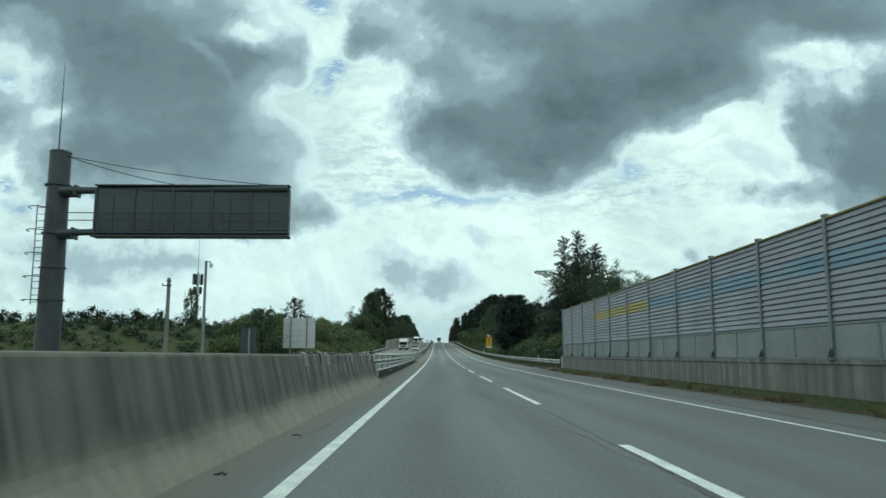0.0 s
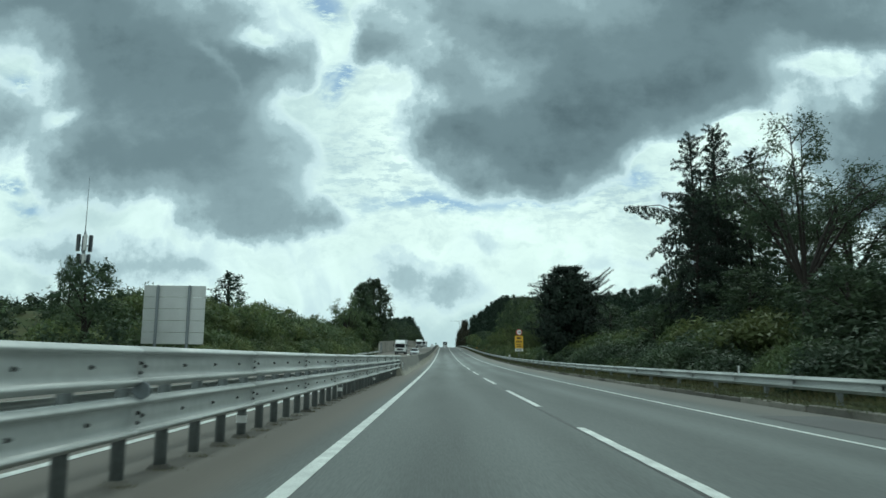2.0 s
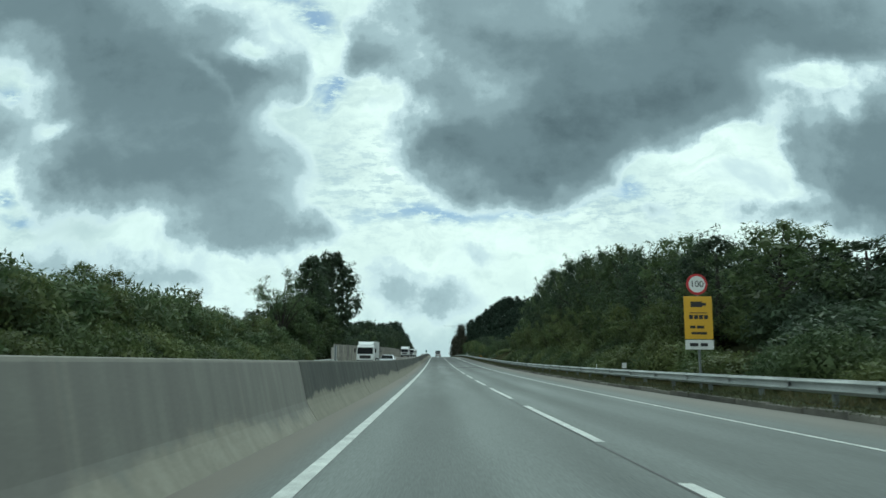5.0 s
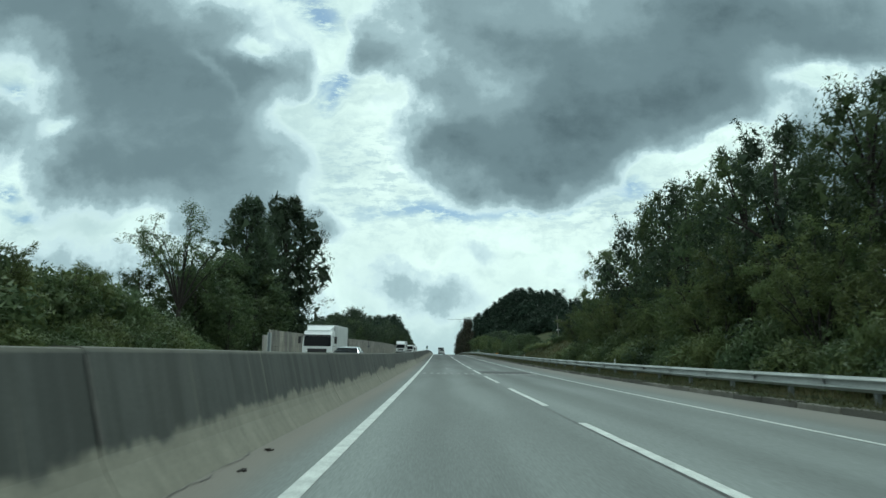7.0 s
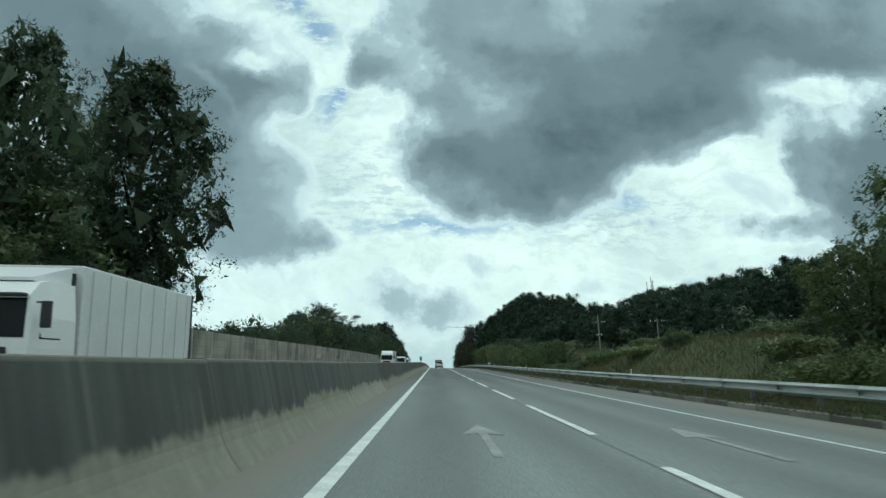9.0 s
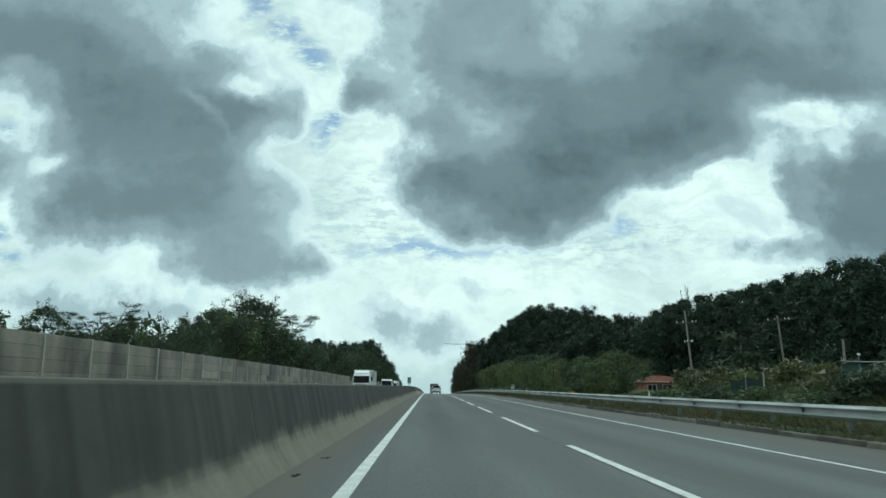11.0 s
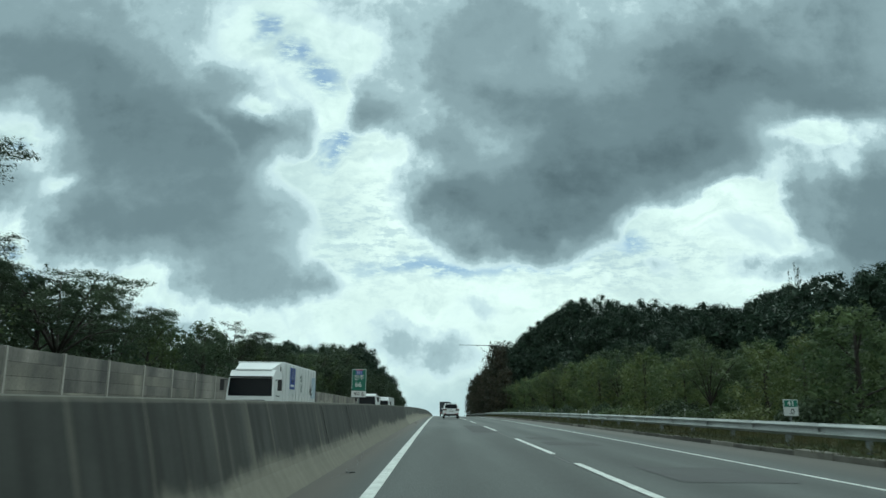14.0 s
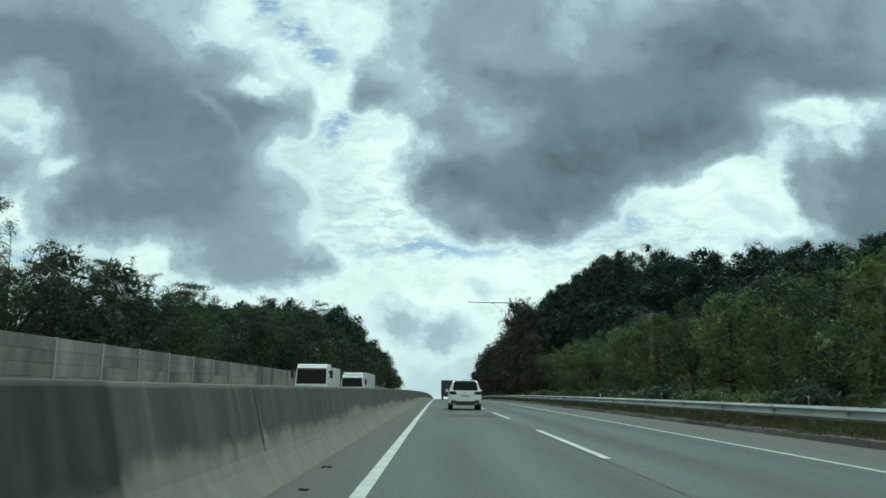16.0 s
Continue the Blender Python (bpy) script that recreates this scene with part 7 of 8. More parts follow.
# reflector posts on the guard rail
dl = thing("delineator", along(69.0, RAIL_X + 0.02, 0.78), "small white reflector post on the guard rail", "reflector post", "rail reflectors")
part("stem", boxes(((0, 0, 0.10), (0.05, 0.04, 0.26)), bevel=0.008), SIGN_WHITE, dl)
part("reflector", boxes(((0, -0.024, 0.17), (0.04, 0.012, 0.08))), SIGN_WHITE, dl)
for y in (115, 157, 199, 241, 283, 325, 367, 409, 451):
    copy_thing(dl, along(y, RAIL_X + 0.02, 0.78))
for y, hh in ((352, 1.0), (379, 0.95), (386, 0.9), (393, 1.0), (401, 0.95)):
    small = thing("marker_stake", along(y, 11.6, 0.15), "thin pale stake with a tied ribbon in the verge", "stake", "verge stakes")
    part("stick", rods(((0, 0, 0), (0.03, 0, hh), 0.011)), CONC_POST, small)
    part("ribbon", boxes(((0.04, 0, hh - 0.06), (0.05, 0.01, 0.07))), SIGN_WHITE, small)


# ---- utility poles, wires, arm over the road ----
def utility(x, y, top_z, label, arms, lean=0.0):
    z = terrain(x, y)
    h = top_z - z
    ob = thing("utility_pole", Matrix.Translation((x, y, z)) @ Matrix.Rotation(lean, 4, "Y"), label, "utility pole")
    part("shaft", rod(bmesh.new(), (0, 0, -0.3), (0, 0, h), 0.13, 0.085, 12), WOOD_POLE, ob)
    for zz, w in arms:
        part("crossarm", boxes(((0, -0.12, h - zz), (w, 0.09, 0.10))), DARK_STEEL, ob)
        for s in (-0.45, -0.15, 0.3, 0.46):
            part("insulator", rod(rod(bmesh.new(), (s * w, -0.12, h - zz + 0.05), (s * w, -0.12, h - zz + 0.2), 0.05, 0.035, 8), (s * w, -0.12, h - zz + 0.2), (s * w, -0.12, h - zz + 0.24), 0.06, 0.03, 8), SIGN_WHITE, ob)
    return ob


utility(27.9, 328.6, 15.2, "leaning grey concrete utility pole with crossarms beside the field", ((1.3, 2.2), (3.3, 0.9)), radians(-4))
utility(37.5, 328.5, 14.8, "leaning grey utility pole before the dark wood", ((0.5, 2.4),), radians(-4))
utility(15.4, 416, 14.6, "grey concrete pole standing among the roadside trees", ())
utility(-13.9, 797, 15.0, "far dark utility pole beyond the crest", ((0.6, 2.4),))
utility(33, 309, 10.5, "slim dark pole beside the house", ())


def wire(pts, sag, r, label):
    bm = bmesh.new()
    for a, b in zip(pts, pts[1:]):
        a, b = Vector(a), Vector(b)
        ps = [a.lerp(b, t / 12) - Vector((0, 0, sag * 4 * (t / 12) * (1 - t / 12))) for t in range(13)]
        for p, q in zip(ps, ps[1:]):
            rod(bm, p, q, r, sides=4, cap=False)
    ob = part("overhead_wire", bm, BLACK, None)
    tagged(ob, label, "wire")


wire([(27.0, 328.5, 14.0), (36.9, 328.4, 14.4), (80, 372, 25)], 0.9, 0.014, "thin black overhead wire between the utility poles")
wire([(27.8, 328.5, 14.0), (37.8, 328.4, 14.4), (80.6, 372, 24.8)], 1.0, 0.014, "thin black overhead wire between the utility poles")


def overhead_arm():
    y = 480
    z = terrain(13.9, y)
    ob = thing("mast_arm", Matrix.Translation((13.9, y, z)), "tall grey mast with a long thin arm reaching over the road", "mast arm")
    h = 24.2 - z
    part("mast", rod(bmesh.new(), (0, 0, -0.3), (0, 0, h + 0.2), 0.16, 0.11, 12), DARK_STEEL, ob)
    part("arm", rod(bmesh.new(), (0, 0, h), (-8.6, 0, h + 0.05), 0.075, 0.045, 10), DARK_STEEL, ob)
    part("stay", rod(bmesh.new(), (-1.2, 0, h - 2.8), (-5.0, 0, h), 0.02, 0.02, 6), DARK_STEEL, ob)
    part("sensor", boxes(((-8.55, 0, h + 0.16), (0.12, 0.16, 0.22)), bevel=0.02), DARK_STEEL, ob)
    part("sensor", boxes(((-5.0, 0, h - 0.12), (0.14, 0.2, 0.16)), bevel=0.02), DARK_STEEL, ob)


overhead_arm()


# ---- house, hut and fence in the field ----
def house():
    x, y = 41.6, 386.5
    z = road(y) - 0.05
    ob = thing("house", Matrix.Translation((x, y, z)), "salmon brick bungalow with a hipped terracotta tile roof", "house")
    wx, wy, eave, ridge = 3.9, 3.0, 2.35, 3.55
    for c, s in (((0, -wy, eave / 2), (2 * wx, 0.25, eave)), ((0, wy, eave / 2), (2 * wx, 0.25, eave)), ((-wx, 0, eave / 2), (0.25, 2 * wy - 0.26, eave)), ((wx, 0, eave / 2), (0.25, 2 * wy - 0.26, eave))):
        part("wall", boxes((c, s), bevel=0.01), HOUSE_BRICK, ob)
    ex, ey, rx = wx + 0.55, wy + 0.55, 1.4
    for ring in (((-ex, -ey), (ex, -ey), (rx, 0), (-rx, 0)), ((ex, ey), (-ex, ey), (-rx, 0), (rx, 0)), ((ex, -ey), (ex, ey), (rx, 0)), ((-ex, ey), (-ex, -ey), (-rx, 0))):
        bm = bmesh.new()
        top = [bm.verts.new((p[0], p[1], eave + 0.14 if i < 2 else ridge)) for i, p in enumerate(ring)]
        low = [bm.verts.new((p[0], p[1], eave + 0.02 if i < 2 else ridge - 0.12)) for i, p in enumerate(ring)]
        bm.faces.new(top)
        bm.faces.new(low[::-1])
        n = len(ring)
        for i in range(n):
            bm.faces.new((top[(i + 1) % n], top[i], low[i], low[(i + 1) % n]))
        part("roof", bm, ROOF_RED, ob)
    # tile courses on the slope that faces the road, and the hip and ridge caps
    for k in range(1, 9):
        f = k / 9.0
        w = ex + (rx - ex) * f
        part("tile_course", boxes(((0, -ey * (1 - f), eave + 0.16 + (ridge - eave - 0.14) * f), (2 * w - 0.1, 0.12, 0.05)), bevel=0.01), ROOF_RED, ob)
    part("ridge_cap", rods(((-rx, 0, ridge), (rx, 0, ridge), 0.11)), ROOF_RED, ob)
    for sx in (-1, 1):
        for sy in (-1, 1):
            part("hip_cap", rods(((sx * rx, 0, ridge), (sx * ex, sy * ey, eave + 0.14), 0.09)), ROOF_RED, ob)
    part("eave_band", boxes(((0, -ey - 0.02, eave + 0.04), (2 * ex, 0.06, 0.16)), bevel=0.01), RENDER, ob)
    # lower flat-roofed wing
    part("wing", boxes(((-wx - 0.9, -0.4, 1.1), (1.7, 4.6, 2.2)), bevel=0.02), HOUSE_BRICK, ob)
    part("wing_roof", boxes(((-wx - 0.95, -0.4, 2.28), (2.0, 5.0, 0.16)), bevel=0.02), RENDER, ob)
    for px, w in ((-2.3, 1.5), (0.4, 1.7), (2.8, 1.0)):
        win = part("window", boxes(((px, -wy - 0.14, 1.5), (w, 0.06, 0.95)), bevel=0.01), GLASS, ob)
        part("window_frame", boxes(((px, -wy - 0.17, 2.0), (w + 0.1, 0.06, 0.07)), ((px, -wy - 0.17, 1.0), (w + 0.1, 0.06, 0.07)), ((px - w / 2, -wy - 0.17, 1.5), (0.07, 0.06, 0.93)), ((px + w / 2, -wy - 0.17, 1.5), (0.07, 0.06, 0.93)), ((px, -wy - 0.17, 1.5), (0.05, 0.06, 0.93))), SIGN_WHITE, win)
    part("door", boxes(((-0.95, -wy - 0.14, 1.0), (0.85, 0.07, 2.0)), bevel=0.01), DARK_STEEL, ob)


house()


def hut():
    x, y = 22.6, 287
    z = terrain(x, y) - 0.1
    ob = thing("field_hut", Matrix.Translation((x, y, z)) @ Matrix.Scale(0.66, 4), "green netted field hut with a yellow panel", "hut")
    for sx in (-1.9, 1.9):
        for sy in (-1.2, 1.2):
            part("post", rods(((sx, sy, -0.2), (sx, sy, 3.6), 0.05)), POST_STEEL, ob)
    part("net_wall", boxes(((0, -1.2, 1.6), (3.9, 0.04, 2.9))), NET_GREEN, ob)
    part("net_wall", boxes(((-1.92, 0, 1.6), (0.04, 2.4, 2.9))), NET_GREEN, ob)
    part("yellow_panel", boxes(((0.9, -1.24, 2.35), (1.5, 0.04, 0.9))), SIGN_YELLOW, ob)
    bm = bmesh.new()
    box(bm, (0, 0, 3.15), (4.3, 2.9, 0.08), 0.01, Matrix.Rotation(radians(5), 4, "X"))
    part("roof", bm, DARK_STEEL, ob)
    part("finial", boxes(((-1.9, -1.2, 3.62), (0.16, 0.16, 0.16))), SIGN_WHITE, ob)


hut()


def net_fence():
    ob = thing("net_fence", Matrix.Identity(4), "slack green net fence on thin posts in the field", "fence")
    pts = [(16.6, 286), (17.4, 290), (18.2, 294.2)]
    for (xa, ya), (xb, yb) in zip(pts, pts[1:]):
        za, zb = terrain(xa, ya), terrain(xb, yb)
        part("post", rods(((xa, ya, za - 0.2), (xa, ya, za + 1.6), 0.035)), CONC_POST, ob)
        bm = bmesh.new()
        v = [bm.verts.new(p) for p in ((xa, ya, za + 0.05), (xb, yb, zb + 0.05), (xb, yb, zb + 1.45), ((xa + xb) / 2, (ya + yb) / 2, (za + zb) / 2 + 1.3), (xa, ya, za + 1.45))]
        bm.faces.new(v)
        bmesh.ops.solidify(bm, geom=bm.faces[:], thickness=0.02)
        part("net", bm, NET_GREEN, ob)


net_fence()
for i, (x, y) in enumerate([(39.0, 366), (42.4, 367)]):
    ob = thing("plastic_tunnel", Matrix.Translation((x, y, terrain(x, y) - 0.1)), "low white plastic crop tunnel in the field", "crop tunnel", "crop tunnels")
    bm = bmesh.new()
    prof = [(1.5 * math.cos(a), 1.0 * math.sin(a)) for a in [math.pi * k / 10 for k in range(11)]]
    bm2 = sweep(prof, 7.0, closed=True)
    part("cover", bm2, OFFWHITE, ob, smooth=False)
    bm.free()
    part("hoop", sweep([(1.53 * math.cos(a), 1.03 * math.sin(a)) for a in [math.pi * k / 10 for k in range(11)]], 0.06, closed=False, thick=0.03), POST_STEEL, ob)


# ---- vehicles ----
def loft(sections):
    """sections: (y, [(half width, z), ...] from the bottom up); mirrored and closed."""
    bm = bmesh.new()
    rings = []
    for y, pts in sections:
        ring = [bm.verts.new((w, y, z)) for w, z in pts] + [bm.verts.new((-w, y, z)) for w, z in reversed(pts)]
        rings.append(ring)
    n = len(rings[0])
    for a, b in zip(rings, rings[1:]):
        for i in range(n):
            bm.faces.new((a[i], a[(i + 1) % n], b[(i + 1) % n], b[i]))
    bm.faces.new(rings[0])
    bm.faces.new(list(reversed(rings[-1])))
    return bm


def wheel(parent, x, y, r, w, sx):
    ty = part("wheel", rod(bmesh.new(), (x - sx * w / 2, y, r), (x + sx * w / 2, y, r), r, r, 22), RUBBER, parent)
    part("rim", rod(rod(bmesh.new(), (x + sx * (w / 2 - 0.02), y, r), (x + sx * (w / 2 + 0.008), y, r), r * 0.66, r * 0.60, 18), (x + sx * (w / 2), y, r), (x + sx * (w / 2 + 0.02), y, r), r * 0.2, r * 0.15, 10), RIM, ty)


def panel(pts, thick=0.012):
    """A flat panel through the points, given a thickness."""
    bm = bmesh.new()
    bm.faces.new([bm.verts.new(p) for p in pts])
    bmesh.ops.solidify(bm, geom=bm.faces[:], thickness=thick)
    return bm


def suv():
    ob = thing("sport_utility_car", along(408.0, 2.35), "white sport utility car seen from behind in the overtaking lane", "car")
    secs = [(0.00, [(0.70, 0.42), (0.84, 0.50), (0.90, 0.72), (0.89, 0.98), (0.80, 1.07)]),
            (0.10, [(0.78, 0.32), (0.90, 0.42), (0.94, 0.72), (0.93, 1.00), (0.82, 1.12)]),
            (0.34, [(0.80, 0.28), (0.92, 0.40), (0.95, 0.75), (0.94, 1.03), (0.71, 1.56)]),
            (0.55, [(0.80, 0.28), (0.93, 0.40), (0.95, 0.75), (0.94, 1.04), (0.69, 1.66)]),
            (1.6, [(0.80, 0.26), (0.93, 0.38), (0.95, 0.75), (0.94, 1.03), (0.69, 1.70)]),
            (2.6, [(0.80, 0.26), (0.93, 0.38), (0.95, 0.75), (0.94, 1.02), (0.68, 1.67)]),
            (3.1, [(0.80, 0.26), (0.93, 0.38), (0.95, 0.75), (0.93, 1.02), (0.70, 1.50)]),
            (3.75, [(0.80, 0.26), (0.93, 0.38), (0.95, 0.75), (0.92, 1.00), (0.80, 1.08)]),
            (4.45, [(0.78, 0.26), (0.90, 0.38), (0.93, 0.70), (0.88, 0.90), (0.70, 0.98)]),
            (4.75, [(0.66, 0.32), (0.80, 0.42), (0.82, 0.62), (0.76, 0.80), (0.60, 0.86)])]
    bm = loft(secs)
    bmesh.ops.bevel(bm, geom=[e for e in bm.edges if e.calc_face_angle(0) > 0.35], offset=0.03, segments=2, affect="EDGES")
    body = part("body", bm, WHITE, ob)
    part("rear_window", panel([(-0.72, 0.055, 1.12), (0.72, 0.055, 1.12), (0.64, 0.285, 1.58), (-0.64, 0.285, 1.58)], 0.02), GLASS, ob, "dark tinted rear window")
    part("wiper", rods(((-0.1, 0.10, 1.16), (0.28, 0.13, 1.22), 0.012), sides=6), BLACK, ob)
    part("spoiler", boxes(((0, 0.40, 1.665), (1.24, 0.34, 0.04)), bevel=0.015), WHITE, ob)
    for s in (-1, 1):
        lamp = part("tail_light", panel([(s * 0.48, -0.03, 0.90), (s * 0.92, -0.02, 0.88), (s * 0.93, -0.01, 1.06), (s * 0.56, -0.02, 1.06)], 0.03), SMOKED, ob, "smoked red wrap-round tail light")
        part("lamp_band", panel([(s * 0.58, -0.07, 0.97), (s * 0.86, -0.06, 0.965), (s * 0.86, -0.055, 0.985), (s * 0.60, -0.065, 0.99)], 0.01), RED, lamp)
        part("side_window", panel([(s * 0.925, 0.62, 1.08), (s * 0.925, 3.05, 1.06), (s * 0.715, 2.75, 1.58), (s * 0.72, 0.75, 1.60)], 0.02), GLASS, ob)
        part("mirror", boxes(((s * 1.02, 3.05, 1.10), (0.18, 0.12, 0.16)), bevel=0.03), WHITE, ob)
        part("roof_rail", rods(((s * 0.60, 0.75, 1.73), (s * 0.60, 2.6, 1.73), 0.02), sides=6), CHROME, ob)
        part("reflector", boxes(((s * 0.68, -0.03, 0.56), (0.26, 0.03, 0.05))), RED, ob)
        part("exhaust_tip", boxes(((s * 0.60, 0.0, 0.36), (0.2, 0.12, 0.07)), bevel=0.02), CHROME, ob)
        wheel(ob, s * 0.82, 0.95, 0.36, 0.24, s)
        wheel(ob, s * 0.82, 3.75, 0.36, 0.24, s)
    part("lower_bumper", boxes(((0, 0.04, 0.40), (1.62, 0.20, 0.22)), bevel=0.03), BLACK, ob, "black lower bumper")
    part("bumper_trim", boxes(((0, -0.02, 0.48), (1.3, 0.03, 0.03))), CHROME, ob)
    pl = part("number_plate", boxes(((0, -0.03, 0.82), (0.52, 0.03, 0.12)), bevel=0.004), SIGN_WHITE, ob)
    bars([(-0.14, 0.82, 0.1, 0.06), (0.0, 0.82, 0.08, 0.06), (0.14, 0.82, 0.12, 0.06)], -0.05, SIGN_BLACK, pl)
    part("emblem", boxes(((0, -0.005, 1.0), (0.14, 0.02, 0.06)), bevel=0.008), CHROME, ob)
    part("aerial", boxes(((0, 1.0, 1.75), (0.05, 0.16, 0.06)), bevel=0.02), BLACK, ob)


suv()


def car_oncoming(y, x, paint, label):
    ob = thing("car", along(y, x) , label, "car")
    secs = [(0.0, [(0.62, 0.30), (0.78, 0.38), (0.82, 0.55), (0.76, 0.70), (0.5, 0.74)]),
            (0.5, [(0.76, 0.22), (0.88, 0.34), (0.90, 0.62), (0.86, 0.82), (0.65, 0.88)]),
            (1.25, [(0.78, 0.22), (0.90, 0.34), (0.92, 0.66), (0.89, 0.94), (0.76, 0.99)]),
            (2.0, [(0.78, 0.22), (0.90, 0.34), (0.92, 0.68), (0.90, 0.97), (0.62, 1.42)]),
            (3.1, [(0.78, 0.22), (0.90, 0.34), (0.92, 0.68), (0.90, 0.98), (0.62, 1.48)]),
            (4.0, [(0.78, 0.22), (0.90, 0.34), (0.92, 0.68), (0.90, 1.0), (0.62, 1.40)]),
            (4.55, [(0.74, 0.28), (0.86, 0.40), (0.88, 0.68), (0.86, 0.98), (0.72, 1.04)])]
    bm = loft(secs)
    bmesh.ops.bevel(bm, geom=[e for e in bm.edges if e.calc_face_angle(0) > 0.35], offset=0.03, segments=2, affect="EDGES")
    part("body", bm, paint, ob)
    part("windscreen", panel([(-0.76, 1.28, 1.01), (0.76, 1.28, 1.01), (0.60, 1.95, 1.41), (-0.60, 1.95, 1.41)], -0.015), GLASS, ob)
    for s in (-1, 1):
        part("side_window", panel([(s * 0.905, 1.5, 1.0), (s * 0.905, 4.1, 1.02), (s * 0.66, 3.9, 1.38), (s * 0.66, 2.1, 1.40)], 0.02), GLASS, ob)
        part("headlight", boxes(((s * 0.66, 0.10, 0.62), (0.30, 0.2, 0.12)), bevel=0.03), SIGN_WHITE, ob)
        part("mirror", boxes(((s * 0.99, 1.55, 1.0), (0.16, 0.12, 0.13)), bevel=0.03), paint, ob)
        part("roof_rail", rods(((s * 0.58, 2.2, 1.48), (s * 0.58, 3.7, 1.48), 0.018), sides=6), CHROME, ob)
        for wy in (0.85, 3.65):
            wheel(ob, s * 0.80, wy, 0.33, 0.22, s)
    part("grille", boxes(((0, 0.05, 0.50), (0.9, 0.12, 0.18)), bevel=0.02), BLACK, ob)
    return ob


car_oncoming(206.0, -4.6, SILVER, "silver estate car on the oncoming carriageway")
car_oncoming(472.0, -4.7, WHITE, "white car on the oncoming carriageway near the crest")


def truck(y, x, length, hgt, cab_h, label, box_mat=OFFWHITE, logo=False):
    """An oncoming box lorry, its front at y."""
    ob = thing("truck", along(y, x), label, "truck")
    secs = [(0.0, [(1.02, 0.45), (1.14, 0.6), (1.16, 1.3), (1.12, 1.5), (1.05, 1.55)]), (0.12, [(1.08, 0.42), (1.18, 0.6), (1.2, 1.3), (1.17, 1.9), (1.08, cab_h - 0.35)]),
            (0.45, [(1.08, 0.42), (1.2, 0.6), (1.22, 1.3), (1.20, 1.95), (1.1, cab_h - 0.06)]), (0.8, [(1.08, 0.42), (1.2, 0.6), (1.22, 1.3), (1.20, 1.95), (1.12, cab_h)]), (1.95, [(1.08, 0.42), (1.2, 0.6), (1.22, 1.3), (1.20, 1.95), (1.12, cab_h)])]
    bm = loft(secs)
    bmesh.ops.bevel(bm, geom=[e for e in bm.edges if e.calc_face_angle(0) > 0.4], offset=0.04, segments=2, affect="EDGES")
    part("cab", bm, WHITE, ob)
    part("windscreen", panel([(-1.08, -0.01, 1.52), (1.08, -0.01, 1.52), (1.04, 0.10, cab_h - 0.42), (-1.04, 0.10, cab_h - 0.42)], -0.03), GLASS, ob, "wide dark windscreen")
    part("sun_visor", boxes(((0, -0.02, cab_h - 0.36), (2.1, 0.22, 0.07)), bevel=0.02), BLACK, ob)
    for s in (-1, 1):
        part("side_window", panel([(s * 1.215, 0.35, 1.5), (s * 1.215, 1.25, 1.5), (s * 1.165, 1.2, cab_h - 0.5), (s * 1.165, 0.5, cab_h - 0.5)], 0.02), GLASS, ob)
        part("mirror", boxes(((s * 1.42, 0.15, cab_h - 0.75), (0.2, 0.12, 0.55)), ((s * 1.28, 0.18, cab_h - 0.5), (0.2, 0.04, 0.04)), bevel=0.02), BLACK, ob)
        part("headlight", boxes(((s * 0.85, 0.0, 0.72), (0.4, 0.12, 0.2)), bevel=0.03), SIGN_WHITE, ob)
    part("grille", boxes(((0, -0.02, 1.12), (1.5, 0.06, 0.42)), bevel=0.02), BLACK, ob)
    part("bumper", boxes(((0, -0.02, 0.55), (2.3, 0.16, 0.34)), bevel=0.05), DARK_STEEL, ob)
    if hgt > cab_h:
        part("roof_deflector", loft([(0.5, [(0.9, cab_h - 0.02), (0.9, cab_h + 0.05)]), (1.9, [(1.05, cab_h - 0.02), (1.05, hgt - 0.08)])]), WHITE, ob)
    y0 = 2.15
    cargo = part("cargo_box", boxes(((0, (y0 + length) / 2, (0.95 + hgt) / 2), (2.42, length - y0, hgt - 0.95)), bevel=0.03), box_mat, ob, "white ribbed cargo box")
    for i in range(int((length - y0) / 1.0)):
        for s in (-1, 1):
            part("rib", boxes(((s * 1.222, y0 + 0.5 + i, (0.95 + hgt) / 2), (0.02, 0.05, hgt - 1.1))), OFFWHITE, cargo)
    for s in (-1, 1):
        part("corner_post", boxes(((s * 1.2, length - 0.06, (0.95 + hgt) / 2), (0.08, 0.1, hgt - 0.95)), bevel=0.01), BLACK, cargo)
    if logo:
        x = 1.232
        blue = part("painted_panel", boxes(((x, y0 + 2.3, hgt - 0.78), (0.006, 1.5, 1.15))), SIGN_BLUE, cargo, "plain blue painted panel with a white emblem")
        ring = bmesh.new()
        inner, outer = ([ring.verts.new((x + 0.004, y0 + 2.3 + 0.44 * f * math.cos(2 * math.pi * k / 24), hgt - 0.62 + 0.36 * f * math.sin(2 * math.pi * k / 24))) for k in range(24)] for f in (0.82, 1.05))
        for k in range(24):
            ring.faces.new((inner[k], outer[k], outer[(k + 1) % 24], inner[(k + 1) % 24]))
        bmesh.ops.solidify(ring, geom=ring.faces[:], thickness=0.004)
        part("emblem", ring, SIGN_WHITE, blue)
        part("emblem_bar", boxes(((x + 0.004, y0 + 2.3, hgt - 0.62), (0.006, 0.14, 0.44))), SIGN_WHITE, blue)
        part("emblem_bar", boxes(((x + 0.004, y0 + 2.3, hgt - 1.16), (0.006, 1.0, 0.12))), SIGN_WHITE, blue)
        part("white_strip", boxes(((x, y0 + 2.3, hgt - 1.47), (0.006, 1.5, 0.16))), WHITE, cargo)
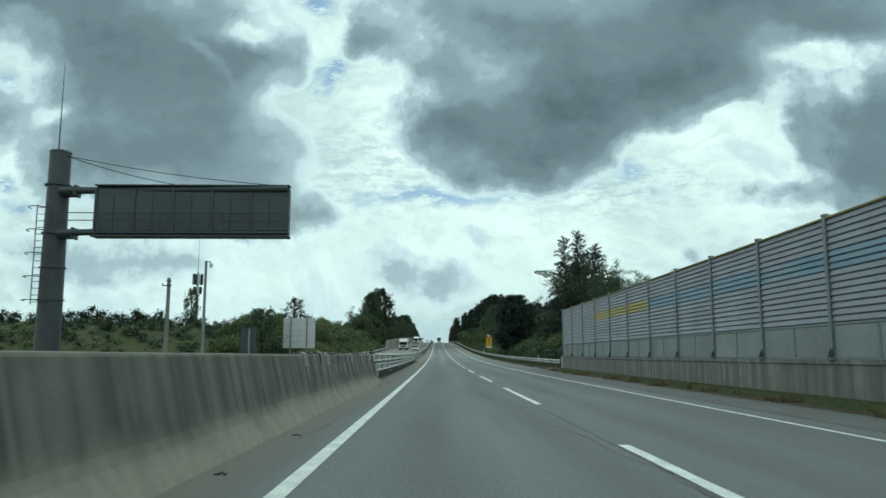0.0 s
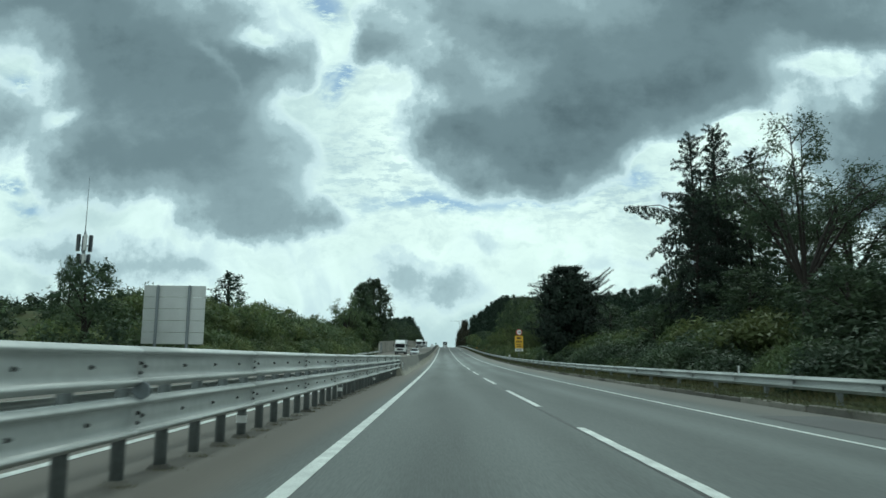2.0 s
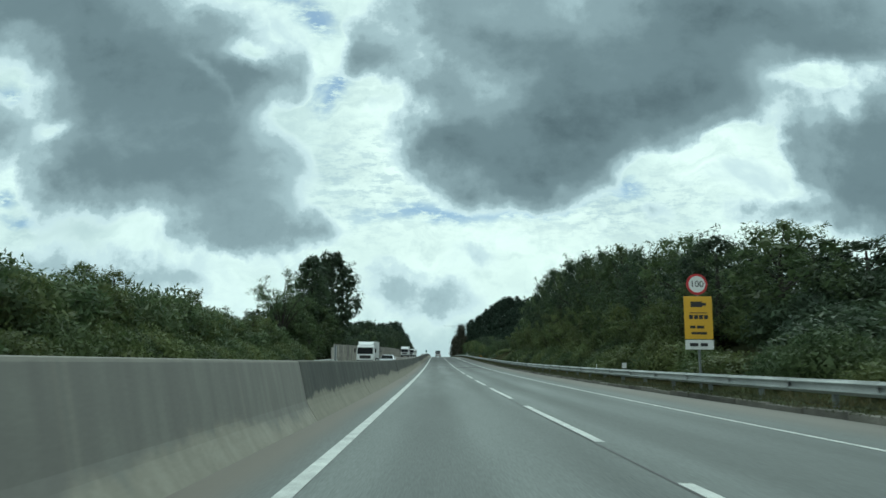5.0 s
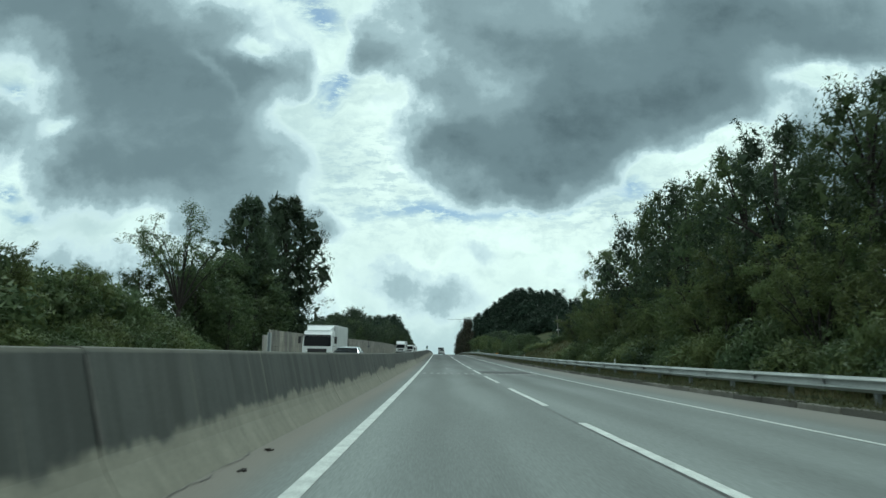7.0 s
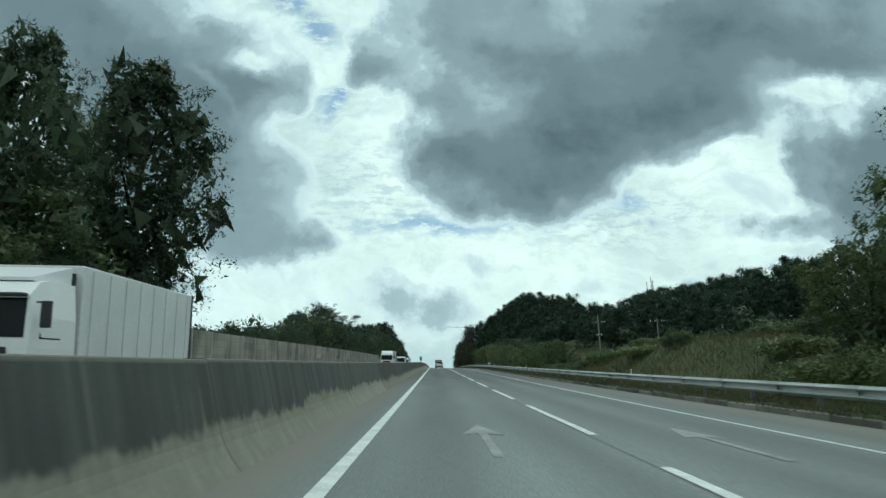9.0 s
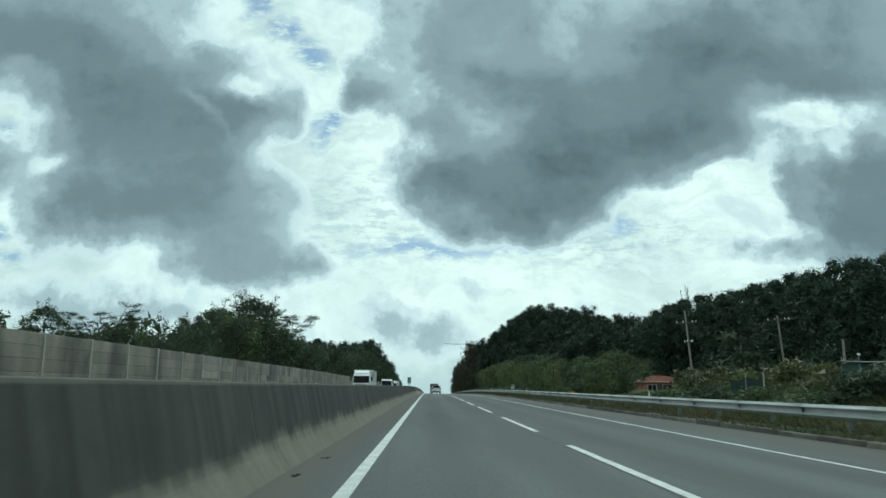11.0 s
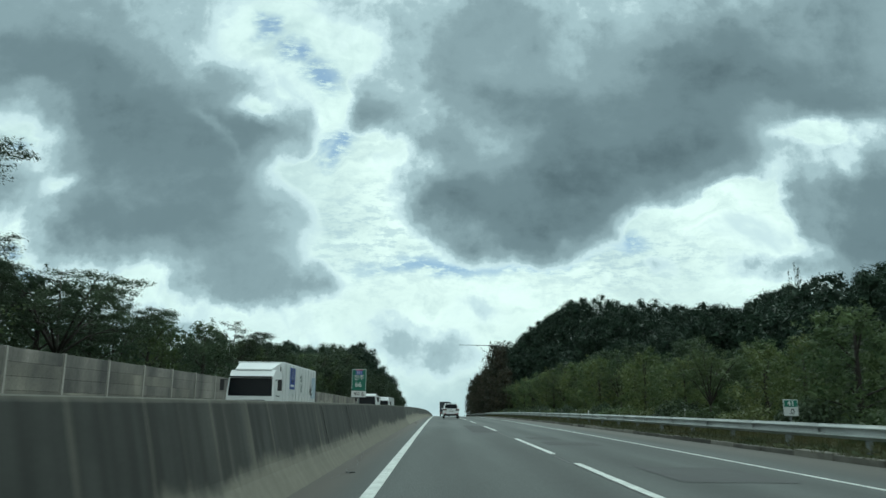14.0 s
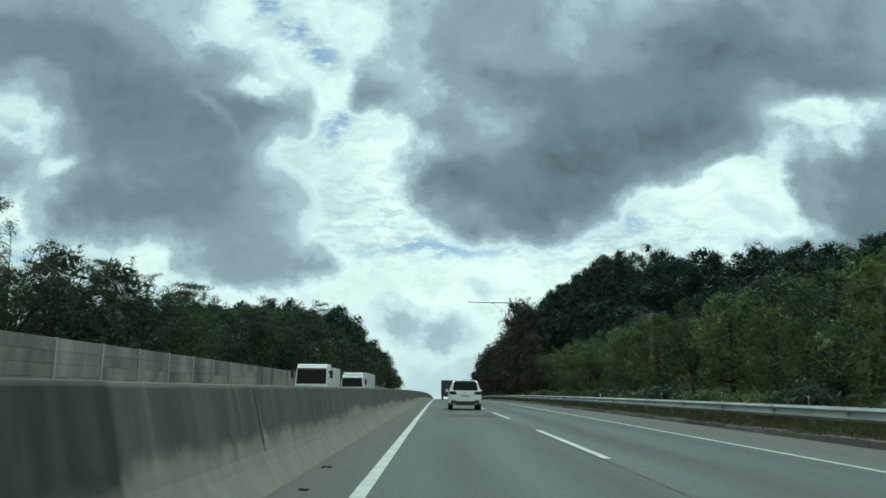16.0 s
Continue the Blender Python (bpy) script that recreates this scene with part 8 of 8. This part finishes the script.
        for dy, dz, ang, ln in ((4.75, -0.62, 25, 0.34), (4.95, -0.58, 80, 0.30), (4.85, -0.82, 5, 0.30), (5.1, -0.72, 90, 0.36), (4.95, -1.16, 75, 0.34), (5.2, -1.2, 88, 0.42), (5.15, -1.42, 8, 0.36)):
            stroke = bmesh.new()
            box(stroke, (x, y0 + dy, hgt + dz), (0.006, ln, 0.065), 0, Matrix.Rotation(radians(ang), 4, "X"))
            part("brush_stroke", stroke, NET_GREEN, cargo, "dark green brush stroke")
        part("painted_panel", boxes(((x, y0 + 9.6, hgt - 1.12), (0.005, 1.5, 1.3))), PALE_BLUE, cargo, "pale blue painted field")
        for dy, dz, ang, ln in ((8.2, -1.3, 62, 0.7), (8.5, -1.4, 110, 0.6), (8.9, -1.15, 50, 0.9), (9.0, -1.5, 20, 0.6)):
            leafy = bmesh.new()
            c, sn = math.cos(radians(ang)), math.sin(radians(ang))
            v = [leafy.verts.new((x + 0.004, y0 + dy + u * c - w * sn, hgt + dz + u * sn + w * c)) for u, w in ((-ln / 2, 0), (0, 0.07), (ln / 2, 0), (0, -0.07))]
            leafy.faces.new(v)
            bmesh.ops.solidify(leafy, geom=leafy.faces[:], thickness=0.004)
            part("painted_leaf", leafy, NET_GREEN, cargo, "green painted leaf")
    # added black slab stands in for the shade between cab and box
    part("gap_shade_fill", boxes(((0, 2.05, 1.95), (2.1, 0.12, 2.2))), BLACK, ob, "black fill standing in for the shaded gap behind the cab")
    part("chassis", boxes(((0, (1.0 + length) / 2, 0.78), (1.0, length - 1.2, 0.25))), BLACK, ob)
    for s in (-1, 1):
        for wy in (0.95, length - 2.6, length - 1.5):
            wheel(ob, s * 1.02, wy, 0.48, 0.28, s)
        part("side_guard", boxes(((s * 1.18, (y0 + length) / 2, 0.62), (0.04, length - y0 - 3.4, 0.4))), SIGN_BACK, ob)


truck(220, -8.4, 10.2, 3.25, 2.75, "white box lorry in the outer oncoming lane")
truck(356.2, -8.4, 12.7, 3.30, 2.80, "white lorry with a painted cargo box on the oncoming side", WHITE, logo=True)
truck(419.5, -8.4, 7.0, 2.75, 2.95, "white high-cab lorry with a low load box")
truck(446, -8.4, 15.0, 3.1, 2.8, "white long box lorry near the crest")


def truck_ahead():
    y = 494
    ob = thing("truck", along(y, 2.45), "dark-backed box lorry far ahead in the overtaking lane", "truck")
    part("cargo_box", boxes(((0, 4, 2.0), (2.45, 8, 2.4)), bevel=0.03), DARK_STEEL, ob)
    for s in (-1, 1):
        part("rear_door", boxes(((s * 0.6, -0.02, 2.0), (1.15, 0.04, 2.3)), bevel=0.01), DARK_STEEL, ob)
        part("tail_light", boxes(((s * 0.95, -0.03, 0.75), (0.3, 0.05, 0.12))), RED, ob)
        wheel(ob, s * 1.0, 1.5, 0.48, 0.28, s)
        wheel(ob, s * 1.0, 8.6, 0.48, 0.28, s)
    part("bumper_bar", boxes(((0, 0.0, 0.55), (2.3, 0.1, 0.12))), BLACK, ob)
    part("chassis", boxes(((0, 4.5, 0.72), (1.0, 9, 0.22))), BLACK, ob)
    part("cab", boxes(((0, 9.2, 1.6), (2.35, 1.9, 2.2)), bevel=0.08), WHITE, ob)


truck_ahead()

# litter and leaves by the barrier's foot
rng_l = random.Random(9)
for i in range(16):
    y = (7.5, 11.0, 29.5, 31, 166.4, 168, 250.5, 256, 259.6, 262, 296, 327, 331, 372, 374.5, 290)[i]
    x = rng_l.uniform(-0.92, -0.55)
    bm = bmesh.new()
    for k in range(5):
        box(bm, (rng_l.uniform(-0.06, 0.06), rng_l.uniform(-0.08, 0.08), 0.01), (rng_l.uniform(0.015, 0.05), rng_l.uniform(0.02, 0.07), 0.015), 0.004, Matrix.Rotation(rng_l.uniform(0, 3), 4, "Z"))
    ob = part("debris", bm, BARK if i % 3 else DARK_STEEL, None, m=along(y, x, 0.002))
    tagged(ob, "small dark scrap of debris at the barrier's foot", "debris", "road debris")
